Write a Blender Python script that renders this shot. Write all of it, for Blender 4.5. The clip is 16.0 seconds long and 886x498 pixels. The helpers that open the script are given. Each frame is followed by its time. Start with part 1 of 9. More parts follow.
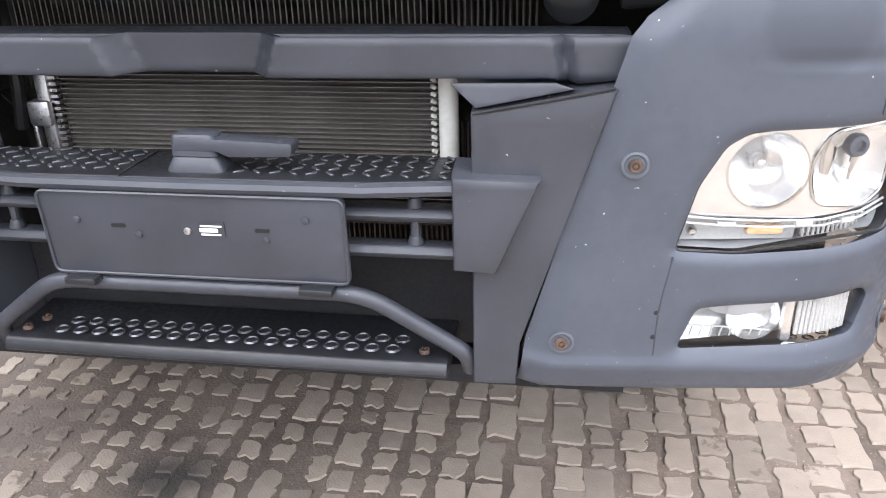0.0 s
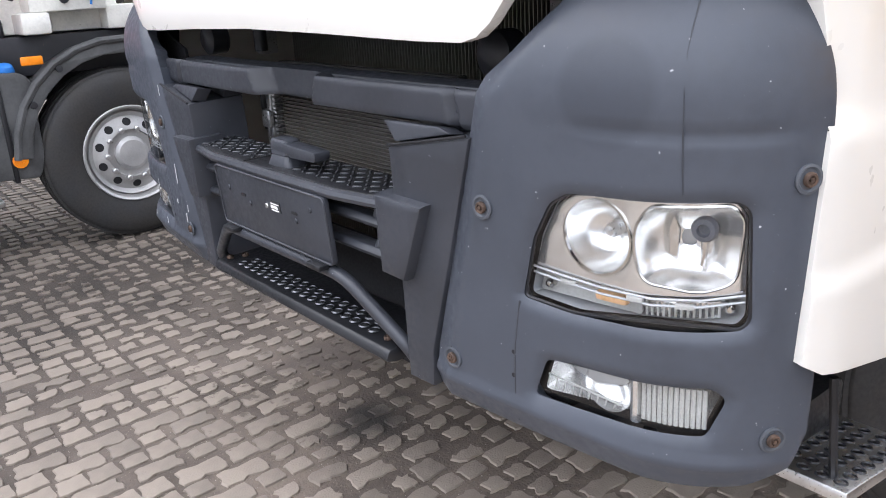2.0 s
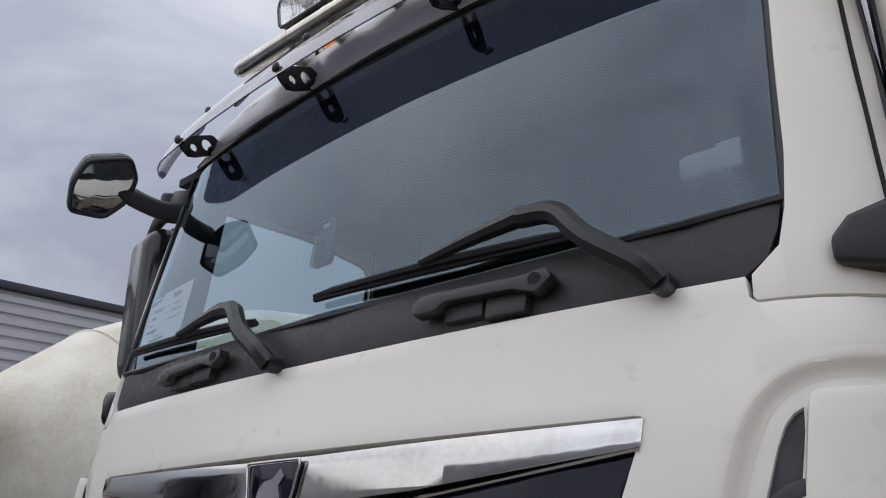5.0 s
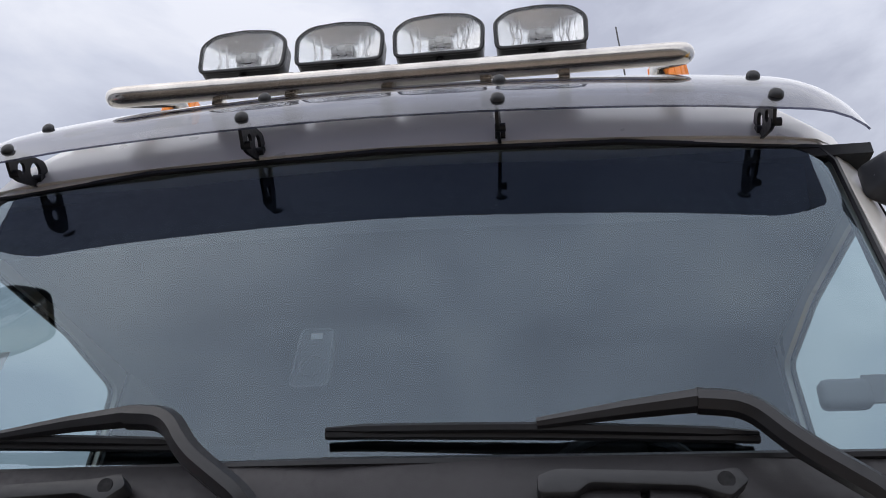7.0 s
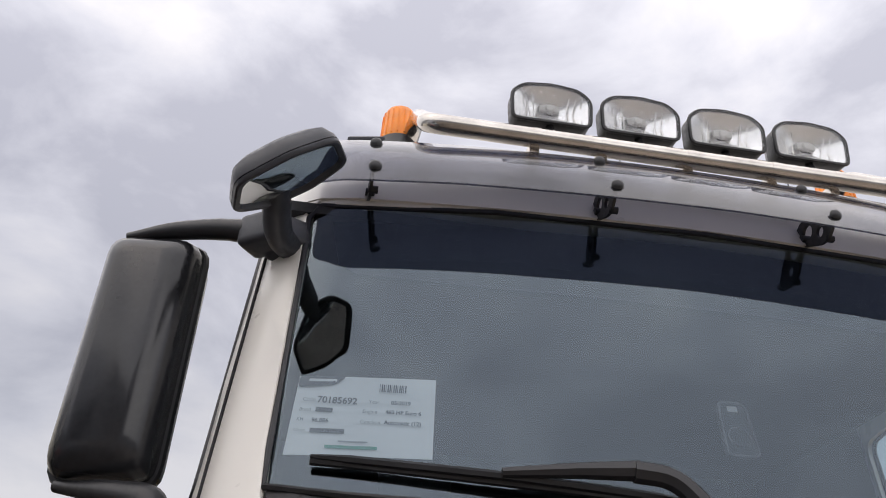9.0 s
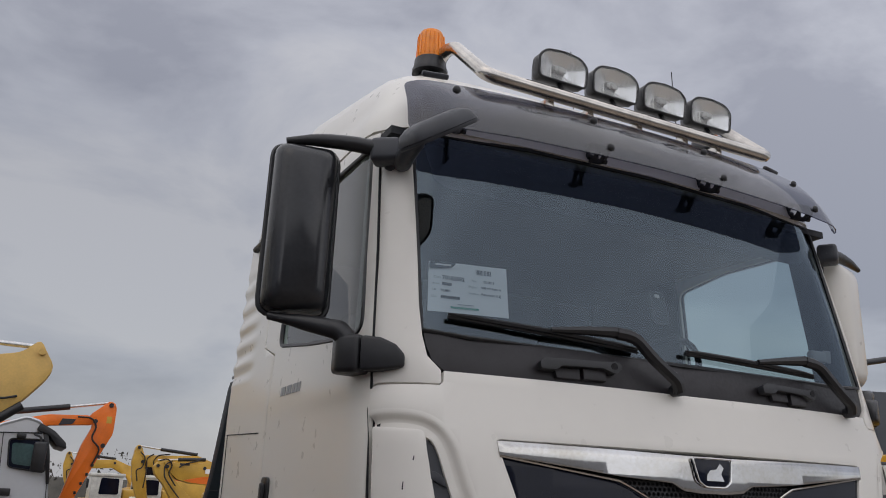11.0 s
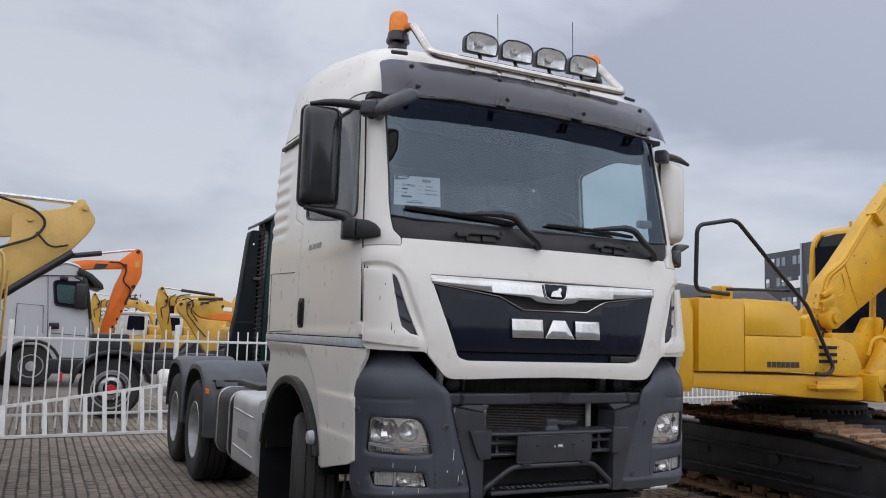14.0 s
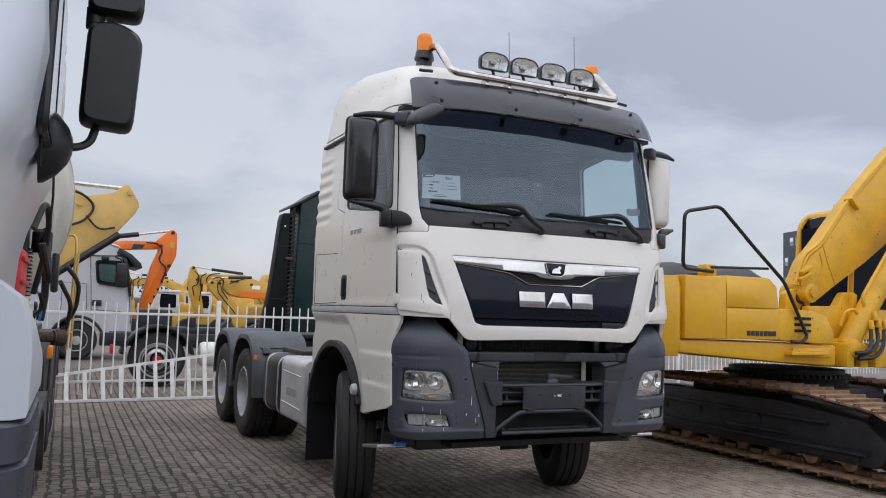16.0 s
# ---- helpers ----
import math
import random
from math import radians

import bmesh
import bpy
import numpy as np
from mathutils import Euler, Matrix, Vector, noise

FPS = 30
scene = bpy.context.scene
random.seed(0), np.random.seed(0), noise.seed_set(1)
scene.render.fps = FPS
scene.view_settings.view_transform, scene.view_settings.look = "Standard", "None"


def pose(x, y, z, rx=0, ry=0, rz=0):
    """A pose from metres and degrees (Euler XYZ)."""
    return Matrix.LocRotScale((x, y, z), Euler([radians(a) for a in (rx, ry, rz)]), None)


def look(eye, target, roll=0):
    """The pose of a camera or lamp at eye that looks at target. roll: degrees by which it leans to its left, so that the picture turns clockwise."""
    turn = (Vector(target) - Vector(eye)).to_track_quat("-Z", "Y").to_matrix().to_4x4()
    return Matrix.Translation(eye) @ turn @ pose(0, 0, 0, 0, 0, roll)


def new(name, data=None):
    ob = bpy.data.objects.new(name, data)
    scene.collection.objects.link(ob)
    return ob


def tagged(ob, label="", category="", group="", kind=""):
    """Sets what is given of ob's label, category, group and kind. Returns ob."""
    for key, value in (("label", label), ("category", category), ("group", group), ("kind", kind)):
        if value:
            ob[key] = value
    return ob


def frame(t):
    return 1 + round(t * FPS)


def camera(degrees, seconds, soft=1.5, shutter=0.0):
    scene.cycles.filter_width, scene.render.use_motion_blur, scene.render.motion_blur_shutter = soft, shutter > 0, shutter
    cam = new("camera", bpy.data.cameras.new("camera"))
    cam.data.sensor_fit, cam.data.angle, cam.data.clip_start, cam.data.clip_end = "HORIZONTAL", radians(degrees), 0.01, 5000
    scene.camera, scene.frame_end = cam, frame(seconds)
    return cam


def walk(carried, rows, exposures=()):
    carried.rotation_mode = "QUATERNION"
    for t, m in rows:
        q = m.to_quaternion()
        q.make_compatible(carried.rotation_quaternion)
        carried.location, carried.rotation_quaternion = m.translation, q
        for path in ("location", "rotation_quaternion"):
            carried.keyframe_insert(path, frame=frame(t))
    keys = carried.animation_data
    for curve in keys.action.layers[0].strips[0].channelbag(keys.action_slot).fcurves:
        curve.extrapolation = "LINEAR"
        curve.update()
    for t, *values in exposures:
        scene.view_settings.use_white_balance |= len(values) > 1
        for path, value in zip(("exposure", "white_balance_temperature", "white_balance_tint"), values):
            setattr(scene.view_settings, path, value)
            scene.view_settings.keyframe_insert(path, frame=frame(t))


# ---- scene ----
cam = camera(57.72, 16.0, soft=1.0)
EXPOSURES = [(0, 2.15, 6500, 10), (0.5, 1.54, 6650, 10), (1.5, 1.48, 6500, 10), (2.5, 1.08, 6280, 10), (3.5, 0.2, 6550, 10), (5, -0.26, 6550, 10), (7.5, -0.02, 6500, 10), (8.0, 0.06, 6700, 11), (8.7, 0.2, 7050, 12),
             (11, -0.46, 6750, 10), (12, -0.50, 6500, 10), (12.5, -0.44, 6500, 10), (13, -0.22, 6450, 10), (13.5, -0.08, 6450, 10), (14.5, 0.0, 6450, 10), (16, 0.05, 6450, 10)]
PATH = [
    (0.0, pose(0.626, -1.102, 1.507, 66.39, 1.26, 8.82)),
    (0.5, pose(0.956, -1.112, 1.458, 73.99, 1.77, 19.05)),
    (1.0, pose(1.299, -0.954, 1.468, 71.94, 1.94, 30.62)),
    (1.5, pose(1.571, -0.871, 1.479, 71.97, 2.45, 42.31)),
    (2.0, pose(1.723, -0.770, 1.502, 71.22, 2.96, 50.43)),
    (2.5, pose(1.751, -0.686, 1.536, 73.49, 2.58, 51.72)),
    (3.0, pose(1.742, -0.681, 1.593, 84.13, 1.86, 52.81)),
    (3.5, pose(1.735, -0.780, 1.650, 94.65, 1.76, 52.99)),
    (4.0, pose(1.682, -0.922, 1.662, 98.28, 1.35, 47.60)),
    (4.5, pose(1.594, -1.013, 1.706, 100.80, 1.13, 44.17)),
    (5.0, pose(1.429, -0.975, 1.811, 110.28, 0.29, 41.47)),
    (5.2, pose(1.361, -0.975, 1.845, 114.35, 0.02, 39.88)),
    (7.3, pose(0.157, -1.129, 1.908, 122.92, -1.10, 4.92)),
    (7.5, pose(0.022, -1.154, 1.930, 122.71, -1.15, 4.62)),
    (8.0, pose(-0.314, -1.170, 1.947, 122.51, -1.76, 1.80)),
    (8.5, pose(-0.669, -1.168, 1.971, 122.30, -2.31, -2.53)),
    (8.7, pose(-0.806, -1.193, 1.950, 122.66, -2.28, -6.01)),
    (10.8, pose(-1.913, -2.072, 1.798, 109.53, -1.30, -23.23)),
    (11.0, pose(-2.145, -2.061, 1.823, 107.05, -2.13, -26.89)),
    (11.5, pose(-2.454, -2.257, 1.803, 105.83, -2.19, -27.17)),
    (12.0, pose(-2.592, -2.551, 1.761, 104.19, -2.07, -27.29)),
    (12.5, pose(-2.572, -2.942, 1.748, 100.57, -1.99, -27.13)),
    (13.0, pose(-2.569, -3.307, 1.713, 98.31, -1.90, -26.98)),
    (13.5, pose(-2.754, -3.679, 1.688, 96.76, -1.89, -27.09)),
    (14.0, pose(-2.877, -4.037, 1.653, 96.04, -1.86, -26.93)),
    (14.5, pose(-3.035, -4.318, 1.618, 95.43, -1.92, -26.69)),
    (15.0, pose(-3.259, -4.570, 1.590, 95.14, -1.94, -26.31)),
    (15.5, pose(-3.348, -4.809, 1.596, 94.84, -1.91, -25.87)),
    (16.0, pose(-3.358, -4.976, 1.588, 94.50, -1.86, -25.58)),
]
walk(cam, PATH, EXPOSURES)

# ---- world, sun ----
def make_world():
    w = bpy.data.worlds.new("overcast_sky")
    scene.world = w
    w.use_nodes = True
    nt = w.node_tree
    nt.nodes.clear()
    N, L = nt.nodes.new, nt.links.new
    out, bg = N("ShaderNodeOutputWorld"), N("ShaderNodeBackground")
    sky = N("ShaderNodeTexSky")
    sky.sky_type = "NISHITA"
    sky.sun_disc = False
    sky.sun_elevation, sky.sun_rotation = radians(55), radians(238)
    sky.air_density, sky.dust_density = 1.0, 2.0
    dim = N("ShaderNodeVectorMath")
    dim.operation = "SCALE"
    dim.inputs["Scale"].default_value = 0.03
    L(sky.outputs[0], dim.inputs[0])
    tc, mp = N("ShaderNodeTexCoord"), N("ShaderNodeMapping")
    mp.inputs["Scale"].default_value = (1.0, 1.0, 2.2)
    L(tc.outputs["Generated"], mp.inputs[0])
    n1, n2 = N("ShaderNodeTexNoise"), N("ShaderNodeTexNoise")
    n1.inputs["Scale"].default_value, n1.inputs["Detail"].default_value, n1.inputs["Roughness"].default_value = 2.8, 9, 0.56
    n1.inputs["Distortion"].default_value = 0.35
    n2.inputs["Scale"].default_value, n2.inputs["Detail"].default_value = 1.2, 3
    L(mp.outputs[0], n1.inputs[0]), L(mp.outputs[0], n2.inputs[0])
    add = N("ShaderNodeMath")
    add.operation = "ADD"
    L(n1.outputs[0], add.inputs[0]), L(n2.outputs[0], add.inputs[1])
    ramp = N("ShaderNodeValToRGB")
    e = ramp.color_ramp.elements
    e[0].position, e[0].color = 0.43, (0.395, 0.41, 0.485, 1)
    e[1].position, e[1].color = 0.575, (0.69, 0.70, 0.755, 1)
    m = e.new(0.50)
    m.color = (0.545, 0.565, 0.645, 1)
    half = N("ShaderNodeMath")
    half.operation, half.inputs[1].default_value = "MULTIPLY", 0.5
    L(add.outputs[0], half.inputs[0]), L(half.outputs[0], ramp.inputs[0])
    # an overcast sky is brightest overhead and dims towards the horizon
    sep = N("ShaderNodeVectorMath")
    sep.operation = "DOT_PRODUCT"
    L(tc.outputs["Generated"], sep.inputs[0])
    sep.inputs[1].default_value = ZENITH
    glow = N("ShaderNodeMapRange")
    glow.inputs["From Min"].default_value, glow.inputs["From Max"].default_value = 0.0, 1.0
    glow.inputs["To Min"].default_value, glow.inputs["To Max"].default_value = SKY_LOW, SKY_HIGH
    L(sep.outputs["Value"], glow.inputs["Value"])
    cl = N("ShaderNodeVectorMath")
    cl.operation = "SCALE"
    L(ramp.outputs[0], cl.inputs[0]), L(glow.outputs[0], cl.inputs["Scale"])
    tot = N("ShaderNodeVectorMath")
    L(cl.outputs[0], tot.inputs[0]), L(dim.outputs[0], tot.inputs[1])
    L(tot.outputs[0], bg.inputs[0])
    bg.inputs[1].default_value = 1.0
    L(bg.outputs[0], out.inputs[0])


SUN_WAY = Vector((-0.60, -0.38, 1.0)).normalized()
ZENITH = Vector((0.10, -0.35, 1.0)).normalized()
SKY_LOW, SKY_HIGH = 0.78, 1.78
make_world()
sun_data = bpy.data.lights.new("sun", "SUN")
sun_data.energy, sun_data.angle, sun_data.color = 1.3, radians(170), (1.0, 0.98, 0.95)
sun = new("sun", sun_data)
sun.matrix_world = look(SUN_WAY * 30, (0, 0, 0))

# ---- materials ----
def mat(name, col, rough=0.5, metal=0.0, var=0.12, scale=6.0, bump=0.0, bscale=60.0, speck=None, speck_amt=0.0, coat=0.0, spec=0.5, rvar=0.12, tone=None, rand=0.0):
    """Principled surface with two scales of colour and gloss variation, fine relief and optional specks of wear."""
    m = bpy.data.materials.new(name)
    m.use_nodes = True
    nt = m.node_tree
    N, L = nt.nodes.new, nt.links.new
    b = nt.nodes["Principled BSDF"]
    tc = N("ShaderNodeTexCoord")
    big, small = N("ShaderNodeTexNoise"), N("ShaderNodeTexNoise")
    big.inputs["Scale"].default_value, big.inputs["Detail"].default_value = scale, 5
    small.inputs["Scale"].default_value, small.inputs["Detail"].default_value = scale * 14, 4
    L(tc.outputs["Object"], big.inputs[0]), L(tc.outputs["Object"], small.inputs[0])
    c0 = [max(0, c * (1 - var * 1.6)) for c in (tone or col)]
    c1 = [min(1, c * (1 + var)) for c in col]
    mix = N("ShaderNodeMix")
    mix.data_type = "RGBA"
    mix.inputs["A"].default_value, mix.inputs["B"].default_value = (*c0, 1), (*c1, 1)
    av = N("ShaderNodeMath")
    av.operation, av.inputs[2].default_value = "MULTIPLY_ADD", 0.0
    mr = N("ShaderNodeMapRange")
    mr.inputs["From Min"].default_value, mr.inputs["From Max"].default_value = 0.3, 0.65
    ad = N("ShaderNodeMath")
    ad.operation = "ADD"
    L(big.outputs[0], ad.inputs[0])
    sm = N("ShaderNodeMath")
    sm.operation, sm.inputs[1].default_value, sm.inputs[2].default_value = "MULTIPLY_ADD", 0.35, -0.175
    L(small.outputs[0], sm.inputs[0]), L(sm.outputs[0], ad.inputs[1])
    fac = ad.outputs[0]
    if rand:
        oi, geo = N("ShaderNodeObjectInfo"), N("ShaderNodeNewGeometry")
        r1 = N("ShaderNodeMath")
        r1.operation = "ADD"
        L(oi.outputs["Random"], r1.inputs[0]), L(geo.outputs["Random Per Island"], r1.inputs[1])
        fr = N("ShaderNodeMath")
        fr.operation = "FRACT"
        L(r1.outputs[0], fr.inputs[0])
        r2 = N("ShaderNodeMath")
        r2.operation, r2.inputs[1].default_value, r2.inputs[2].default_value = "MULTIPLY_ADD", rand, -rand / 2
        L(fr.outputs[0], r2.inputs[0])
        a2 = N("ShaderNodeMath")
        L(fac, a2.inputs[0]), L(r2.outputs[0], a2.inputs[1])
        fac = a2.outputs[0]
    L(fac, mr.inputs["Value"]), L(mr.outputs[0], mix.inputs["Factor"])
    colour = mix.outputs["Result"]
    if speck:
        sp = N("ShaderNodeTexNoise")
        sp.inputs["Scale"].default_value, sp.inputs["Detail"].default_value = speck[3] if len(speck) > 3 else 45, 3
        L(tc.outputs["Object"], sp.inputs[0])
        sr = N("ShaderNodeMapRange")
        sr.inputs["From Min"].default_value, sr.inputs["From Max"].default_value = 0.72 - speck_amt, 0.76 - speck_amt
        L(sp.outputs[0], sr.inputs["Value"])
        m2 = N("ShaderNodeMix")
        m2.data_type = "RGBA"
        m2.inputs["B"].default_value = (*speck[:3], 1)
        L(colour, m2.inputs["A"]), L(sr.outputs[0], m2.inputs["Factor"])
        colour = m2.outputs["Result"]
    L(colour, b.inputs["Base Color"])
    b.inputs["Metallic"].default_value = metal
    b.inputs["Specular IOR Level"].default_value = spec
    rr = N("ShaderNodeMapRange")
    rr.inputs["From Min"].default_value, rr.inputs["From Max"].default_value = 0.3, 0.7
    rr.inputs["To Min"].default_value, rr.inputs["To Max"].default_value = max(0.02, rough - rvar), min(1, rough + rvar)
    L(small.outputs[0], rr.inputs["Value"]), L(rr.outputs[0], b.inputs["Roughness"])
    if coat:
        b.inputs["Coat Weight"].default_value, b.inputs["Coat Roughness"].default_value = coat, 0.06
    if bump:
        bn, bp = N("ShaderNodeTexNoise"), N("ShaderNodeBump")
        bn.inputs["Scale"].default_value, bn.inputs["Detail"].default_value = bscale, 4
        bp.inputs["Strength"].default_value, bp.inputs["Distance"].default_value = bump, 0.01
        L(tc.outputs["Object"], bn.inputs[0]), L(bn.outputs[0], bp.inputs["Height"]), L(bp.outputs[0], b.inputs["Normal"])
    return m


def glass(name, tint, gloss=0.05, rough=0.0, shine=(1, 1, 1)):
    """Thin pane: tinted transparency under a gloss that grows towards grazing angles."""
    m = bpy.data.materials.new(name)
    m.use_nodes = True
    nt = m.node_tree
    nt.nodes.clear()
    N, L = nt.nodes.new, nt.links.new
    out, mx, tr, gl, lw = N("ShaderNodeOutputMaterial"), N("ShaderNodeMixShader"), N("ShaderNodeBsdfTransparent"), N("ShaderNodeBsdfGlossy"), N("ShaderNodeLayerWeight")
    tr.inputs[0].default_value = (*tint, 1)
    gl.inputs["Roughness"].default_value = rough
    gl.inputs["Color"].default_value = (*shine, 1)
    lw.inputs["Blend"].default_value = 0.5
    pw, sc = N("ShaderNodeMath"), N("ShaderNodeMath")
    pw.operation, pw.inputs[1].default_value = "POWER", 5.0
    sc.operation, sc.inputs[1].default_value, sc.inputs[2].default_value = "MULTIPLY_ADD", 1 - gloss, gloss
    L(lw.outputs["Facing"], pw.inputs[0]), L(pw.outputs[0], sc.inputs[0])
    L(sc.outputs[0], mx.inputs[0]), L(tr.outputs[0], mx.inputs[1]), L(gl.outputs[0], mx.inputs[2]), L(mx.outputs[0], out.inputs[0])
    return m


WHITE = mat("white_paint", (0.745, 0.72, 0.668), 0.30, var=0.015, scale=0.9, coat=0.25, rvar=0.03)
BUMPER = mat("grey_bumper_plastic", (0.059, 0.066, 0.082), 0.42, var=0.10, scale=4, bump=0.05, bscale=900, speck=(0.50, 0.51, 0.53, 110), speck_amt=-0.012, spec=0.4)
def round_stain(m, at, r, tint):
    """A faded round patch with a soft rim, soaked into the plastic."""
    nt = m.node_tree
    N, L = nt.nodes.new, nt.links.new
    b = nt.nodes["Principled BSDF"]
    old = b.inputs["Base Color"].links[0].from_socket
    geo, d, k, mx = N("ShaderNodeNewGeometry"), N("ShaderNodeVectorMath"), N("ShaderNodeMapRange"), N("ShaderNodeMix")
    d.operation, d.inputs[1].default_value = "DISTANCE", at
    L(geo.outputs["Position"], d.inputs[0])
    k.inputs["From Min"].default_value, k.inputs["From Max"].default_value = r * 0.88, r * 1.12
    k.inputs["To Min"].default_value, k.inputs["To Max"].default_value = 1.0, 0.0
    L(d.outputs["Value"], k.inputs["Value"])
    mx.data_type = "RGBA"
    mx.inputs["B"].default_value = (*tint, 1)
    L(k.outputs[0], mx.inputs["Factor"]), L(old, mx.inputs["A"]), L(mx.outputs["Result"], b.inputs["Base Color"])


BUMPST = mat("stained_bumper_plastic", (0.073, 0.080, 0.098), 0.55, var=0.10, scale=4, bump=0.05, bscale=900, spec=0.45)
DARKP = mat("dark_grey_plastic", (0.038, 0.041, 0.050), 0.44, var=0.14, scale=5, bump=0.04, bscale=700, speck=(0.4, 0.42, 0.45, 80), speck_amt=-0.02)
BLACKP = mat("black_plastic", (0.013, 0.0135, 0.016), 0.40, var=0.2, scale=7, bump=0.03, bscale=500)
COWL = mat("faded_black_cowl", (0.021, 0.019, 0.022), 0.5, var=0.2, scale=5, bump=0.04, bscale=400)
STEPM = mat("worn_black_step", (0.11, 0.115, 0.125), 0.3, 0.6, var=0.3, scale=30)
# near-black that puts the shade of gaps, holes and hollows into the colour
VOID = mat("shade_black", (0.008, 0.008, 0.010), 0.8, var=0.3, scale=9)
GLOSSB = mat("gloss_black_panel", (0.005, 0.007, 0.017), 0.08, var=0.15, scale=3, rvar=0.03, spec=0.26)
MIRC = mat("black_mirror_cover", (0.020, 0.021, 0.024), 0.18, var=0.2, scale=5, rvar=0.05, spec=0.5)
CHROME = mat("worn_chrome", (0.60, 0.60, 0.60), 0.11, 1.0, var=0.05, scale=5, rvar=0.04, tone=(0.56, 0.54, 0.50))
STEEL = mat("polished_steel_tube", (0.56, 0.53, 0.49), 0.18, 1.0, var=0.10, scale=12, rvar=0.06)
ALU = mat("aluminium", (0.62, 0.62, 0.62), 0.36, 1.0, var=0.12, scale=14)
RIM = mat("grey_rim_paint", (0.42, 0.43, 0.44), 0.42, 0.3, var=0.15, scale=8, speck=(0.2, 0.17, 0.14, 30), speck_amt=0.0)
MRIM = mat("dusty_steel_rim", (0.46, 0.455, 0.45), 0.45, 0.5, var=0.12, scale=8, speck=(0.2, 0.17, 0.14, 30), speck_amt=-0.02)
RUBBER = mat("tyre_rubber", (0.022, 0.022, 0.023), 0.72, var=0.25, scale=6, bump=0.06, bscale=120, tone=(0.05, 0.045, 0.04))
LENS = glass("clear_lens", (0.98, 0.985, 0.985), 0.045)
SCREEN = glass("windscreen_glass", (0.50, 0.56, 0.58), 0.108, 0.0, (0.72, 0.87, 1.0))
SIDEGL = glass("side_glass", (0.86, 1.0, 0.99), 0.05)
REFL = mat("lamp_reflector", (0.76, 0.76, 0.75), 0.22, 0.9, var=0.04, scale=3, rvar=0.02)
SPOTR = mat("spot_reflector", (0.74, 0.74, 0.74), 0.24, 0.85, var=0.05, scale=12, rvar=0.04)
LAMPB = mat("lamp_bezel", (0.47, 0.49, 0.51), 0.36, 0.4, var=0.04, scale=3, rvar=0.03)
AMBERP = mat("pale_amber_bulb", (0.82, 0.50, 0.26), 0.3, var=0.1, scale=6)
MIRROR = mat("mirror_glass", (0.80, 0.82, 0.83), 0.03, 1.0, var=0.02, scale=5, rvar=0.02)
LAMPW = mat("lamp_white_diffuser", (0.44, 0.44, 0.425), 0.30, var=0.05, scale=20)
AMBER = mat("amber_lens", (0.95, 0.27, 0.01), 0.30, var=0.06, scale=20, coat=0.1)
RUST = mat("rusty_bolt", (0.075, 0.046, 0.032), 0.8, var=0.4, scale=60, bump=0.2, bscale=200)
VISOR = glass("smoked_acrylic", (0.33, 0.337, 0.39), 0.05, 0.03)
SUNSTRIP = mat("dark_sun_strip", (0.004, 0.006, 0.011), 0.5, var=0.1, scale=3, spec=0.2)
CARD = mat("white_card", (0.93, 0.91, 0.91), 0.5, var=0.02, scale=5)
INK = mat("black_ink", (0.03, 0.03, 0.035), 0.6, var=0.05, scale=5)
GREYINK = mat("grey_ink", (0.35, 0.36, 0.37), 0.6, var=0.05, scale=5)
GREENINK = mat("green_ink", (0.03, 0.30, 0.20), 0.6, var=0.05, scale=5)
STRIP = mat("grey_reflective_strip", (0.46, 0.50, 0.54), 0.35, 0.0, var=0.08, scale=30)
SEATC = mat("dark_cabin_trim", (0.026, 0.028, 0.032), 0.75, var=0.2, scale=9)
RAD = mat("radiator_fins", (0.22, 0.21, 0.19), 0.5, 0.5, var=0.2, scale=10, tone=(0.32, 0.28, 0.23))
RADB = mat("dusty_fin_pack", (0.042, 0.038, 0.034), 0.8, var=0.25, scale=12, bump=0.3, bscale=300)
FADER = mat("grey_rear_mudguard", (0.075, 0.082, 0.095), 0.55, var=0.15, scale=5, speck=(0.25, 0.25, 0.25, 30), speck_amt=-0.05)
CREAM = mat("cream_drum_paint", (0.66, 0.64, 0.56), 0.5, var=0.10, scale=2.2, speck=(0.36, 0.27, 0.16, 9), speck_amt=-0.03, tone=(0.62, 0.57, 0.46))
OFFW = mat("dirty_white_paint", (0.70, 0.69, 0.64), 0.5, var=0.12, scale=5, speck=(0.25, 0.21, 0.16, 20), speck_amt=-0.02)
TANKW = mat("white_tank_paint", (0.76, 0.755, 0.71), 0.42, var=0.03, scale=2, speck=(0.5, 0.46, 0.38, 14), speck_amt=-0.09)
SILVER = mat("silver_paint", (0.60, 0.635, 0.69), 0.36, 0.1, var=0.02, scale=1.2, coat=0.15, rvar=0.02)
LSILV = mat("grey_silver_paint", (0.58, 0.60, 0.63), 0.34, 0.2, var=0.03, scale=0.8, coat=0.4, rvar=0.03)
TOOLW = mat("dull_box_paint", (0.58, 0.59, 0.60), 0.42, 0.2, var=0.08, scale=4, speck=(0.3, 0.3, 0.3, 30), speck_amt=-0.04)
GREENGL = mat("green_tinted_pane", (0.05, 0.10, 0.10), 0.08, var=0.25, scale=1.5, spec=0.8, rvar=0.02)
BGREEN = mat("black_green_paint", (0.003, 0.006, 0.008), 0.5, var=0.2, scale=3, spec=0.15)
CHIPY = mat("chipped_excavator_yellow", (0.72, 0.395, 0.016), 0.45, var=0.08, scale=2.5, coat=0.1, speck=(0.16, 0.075, 0.03, 16), speck_amt=0.035, tone=(0.62, 0.35, 0.016))
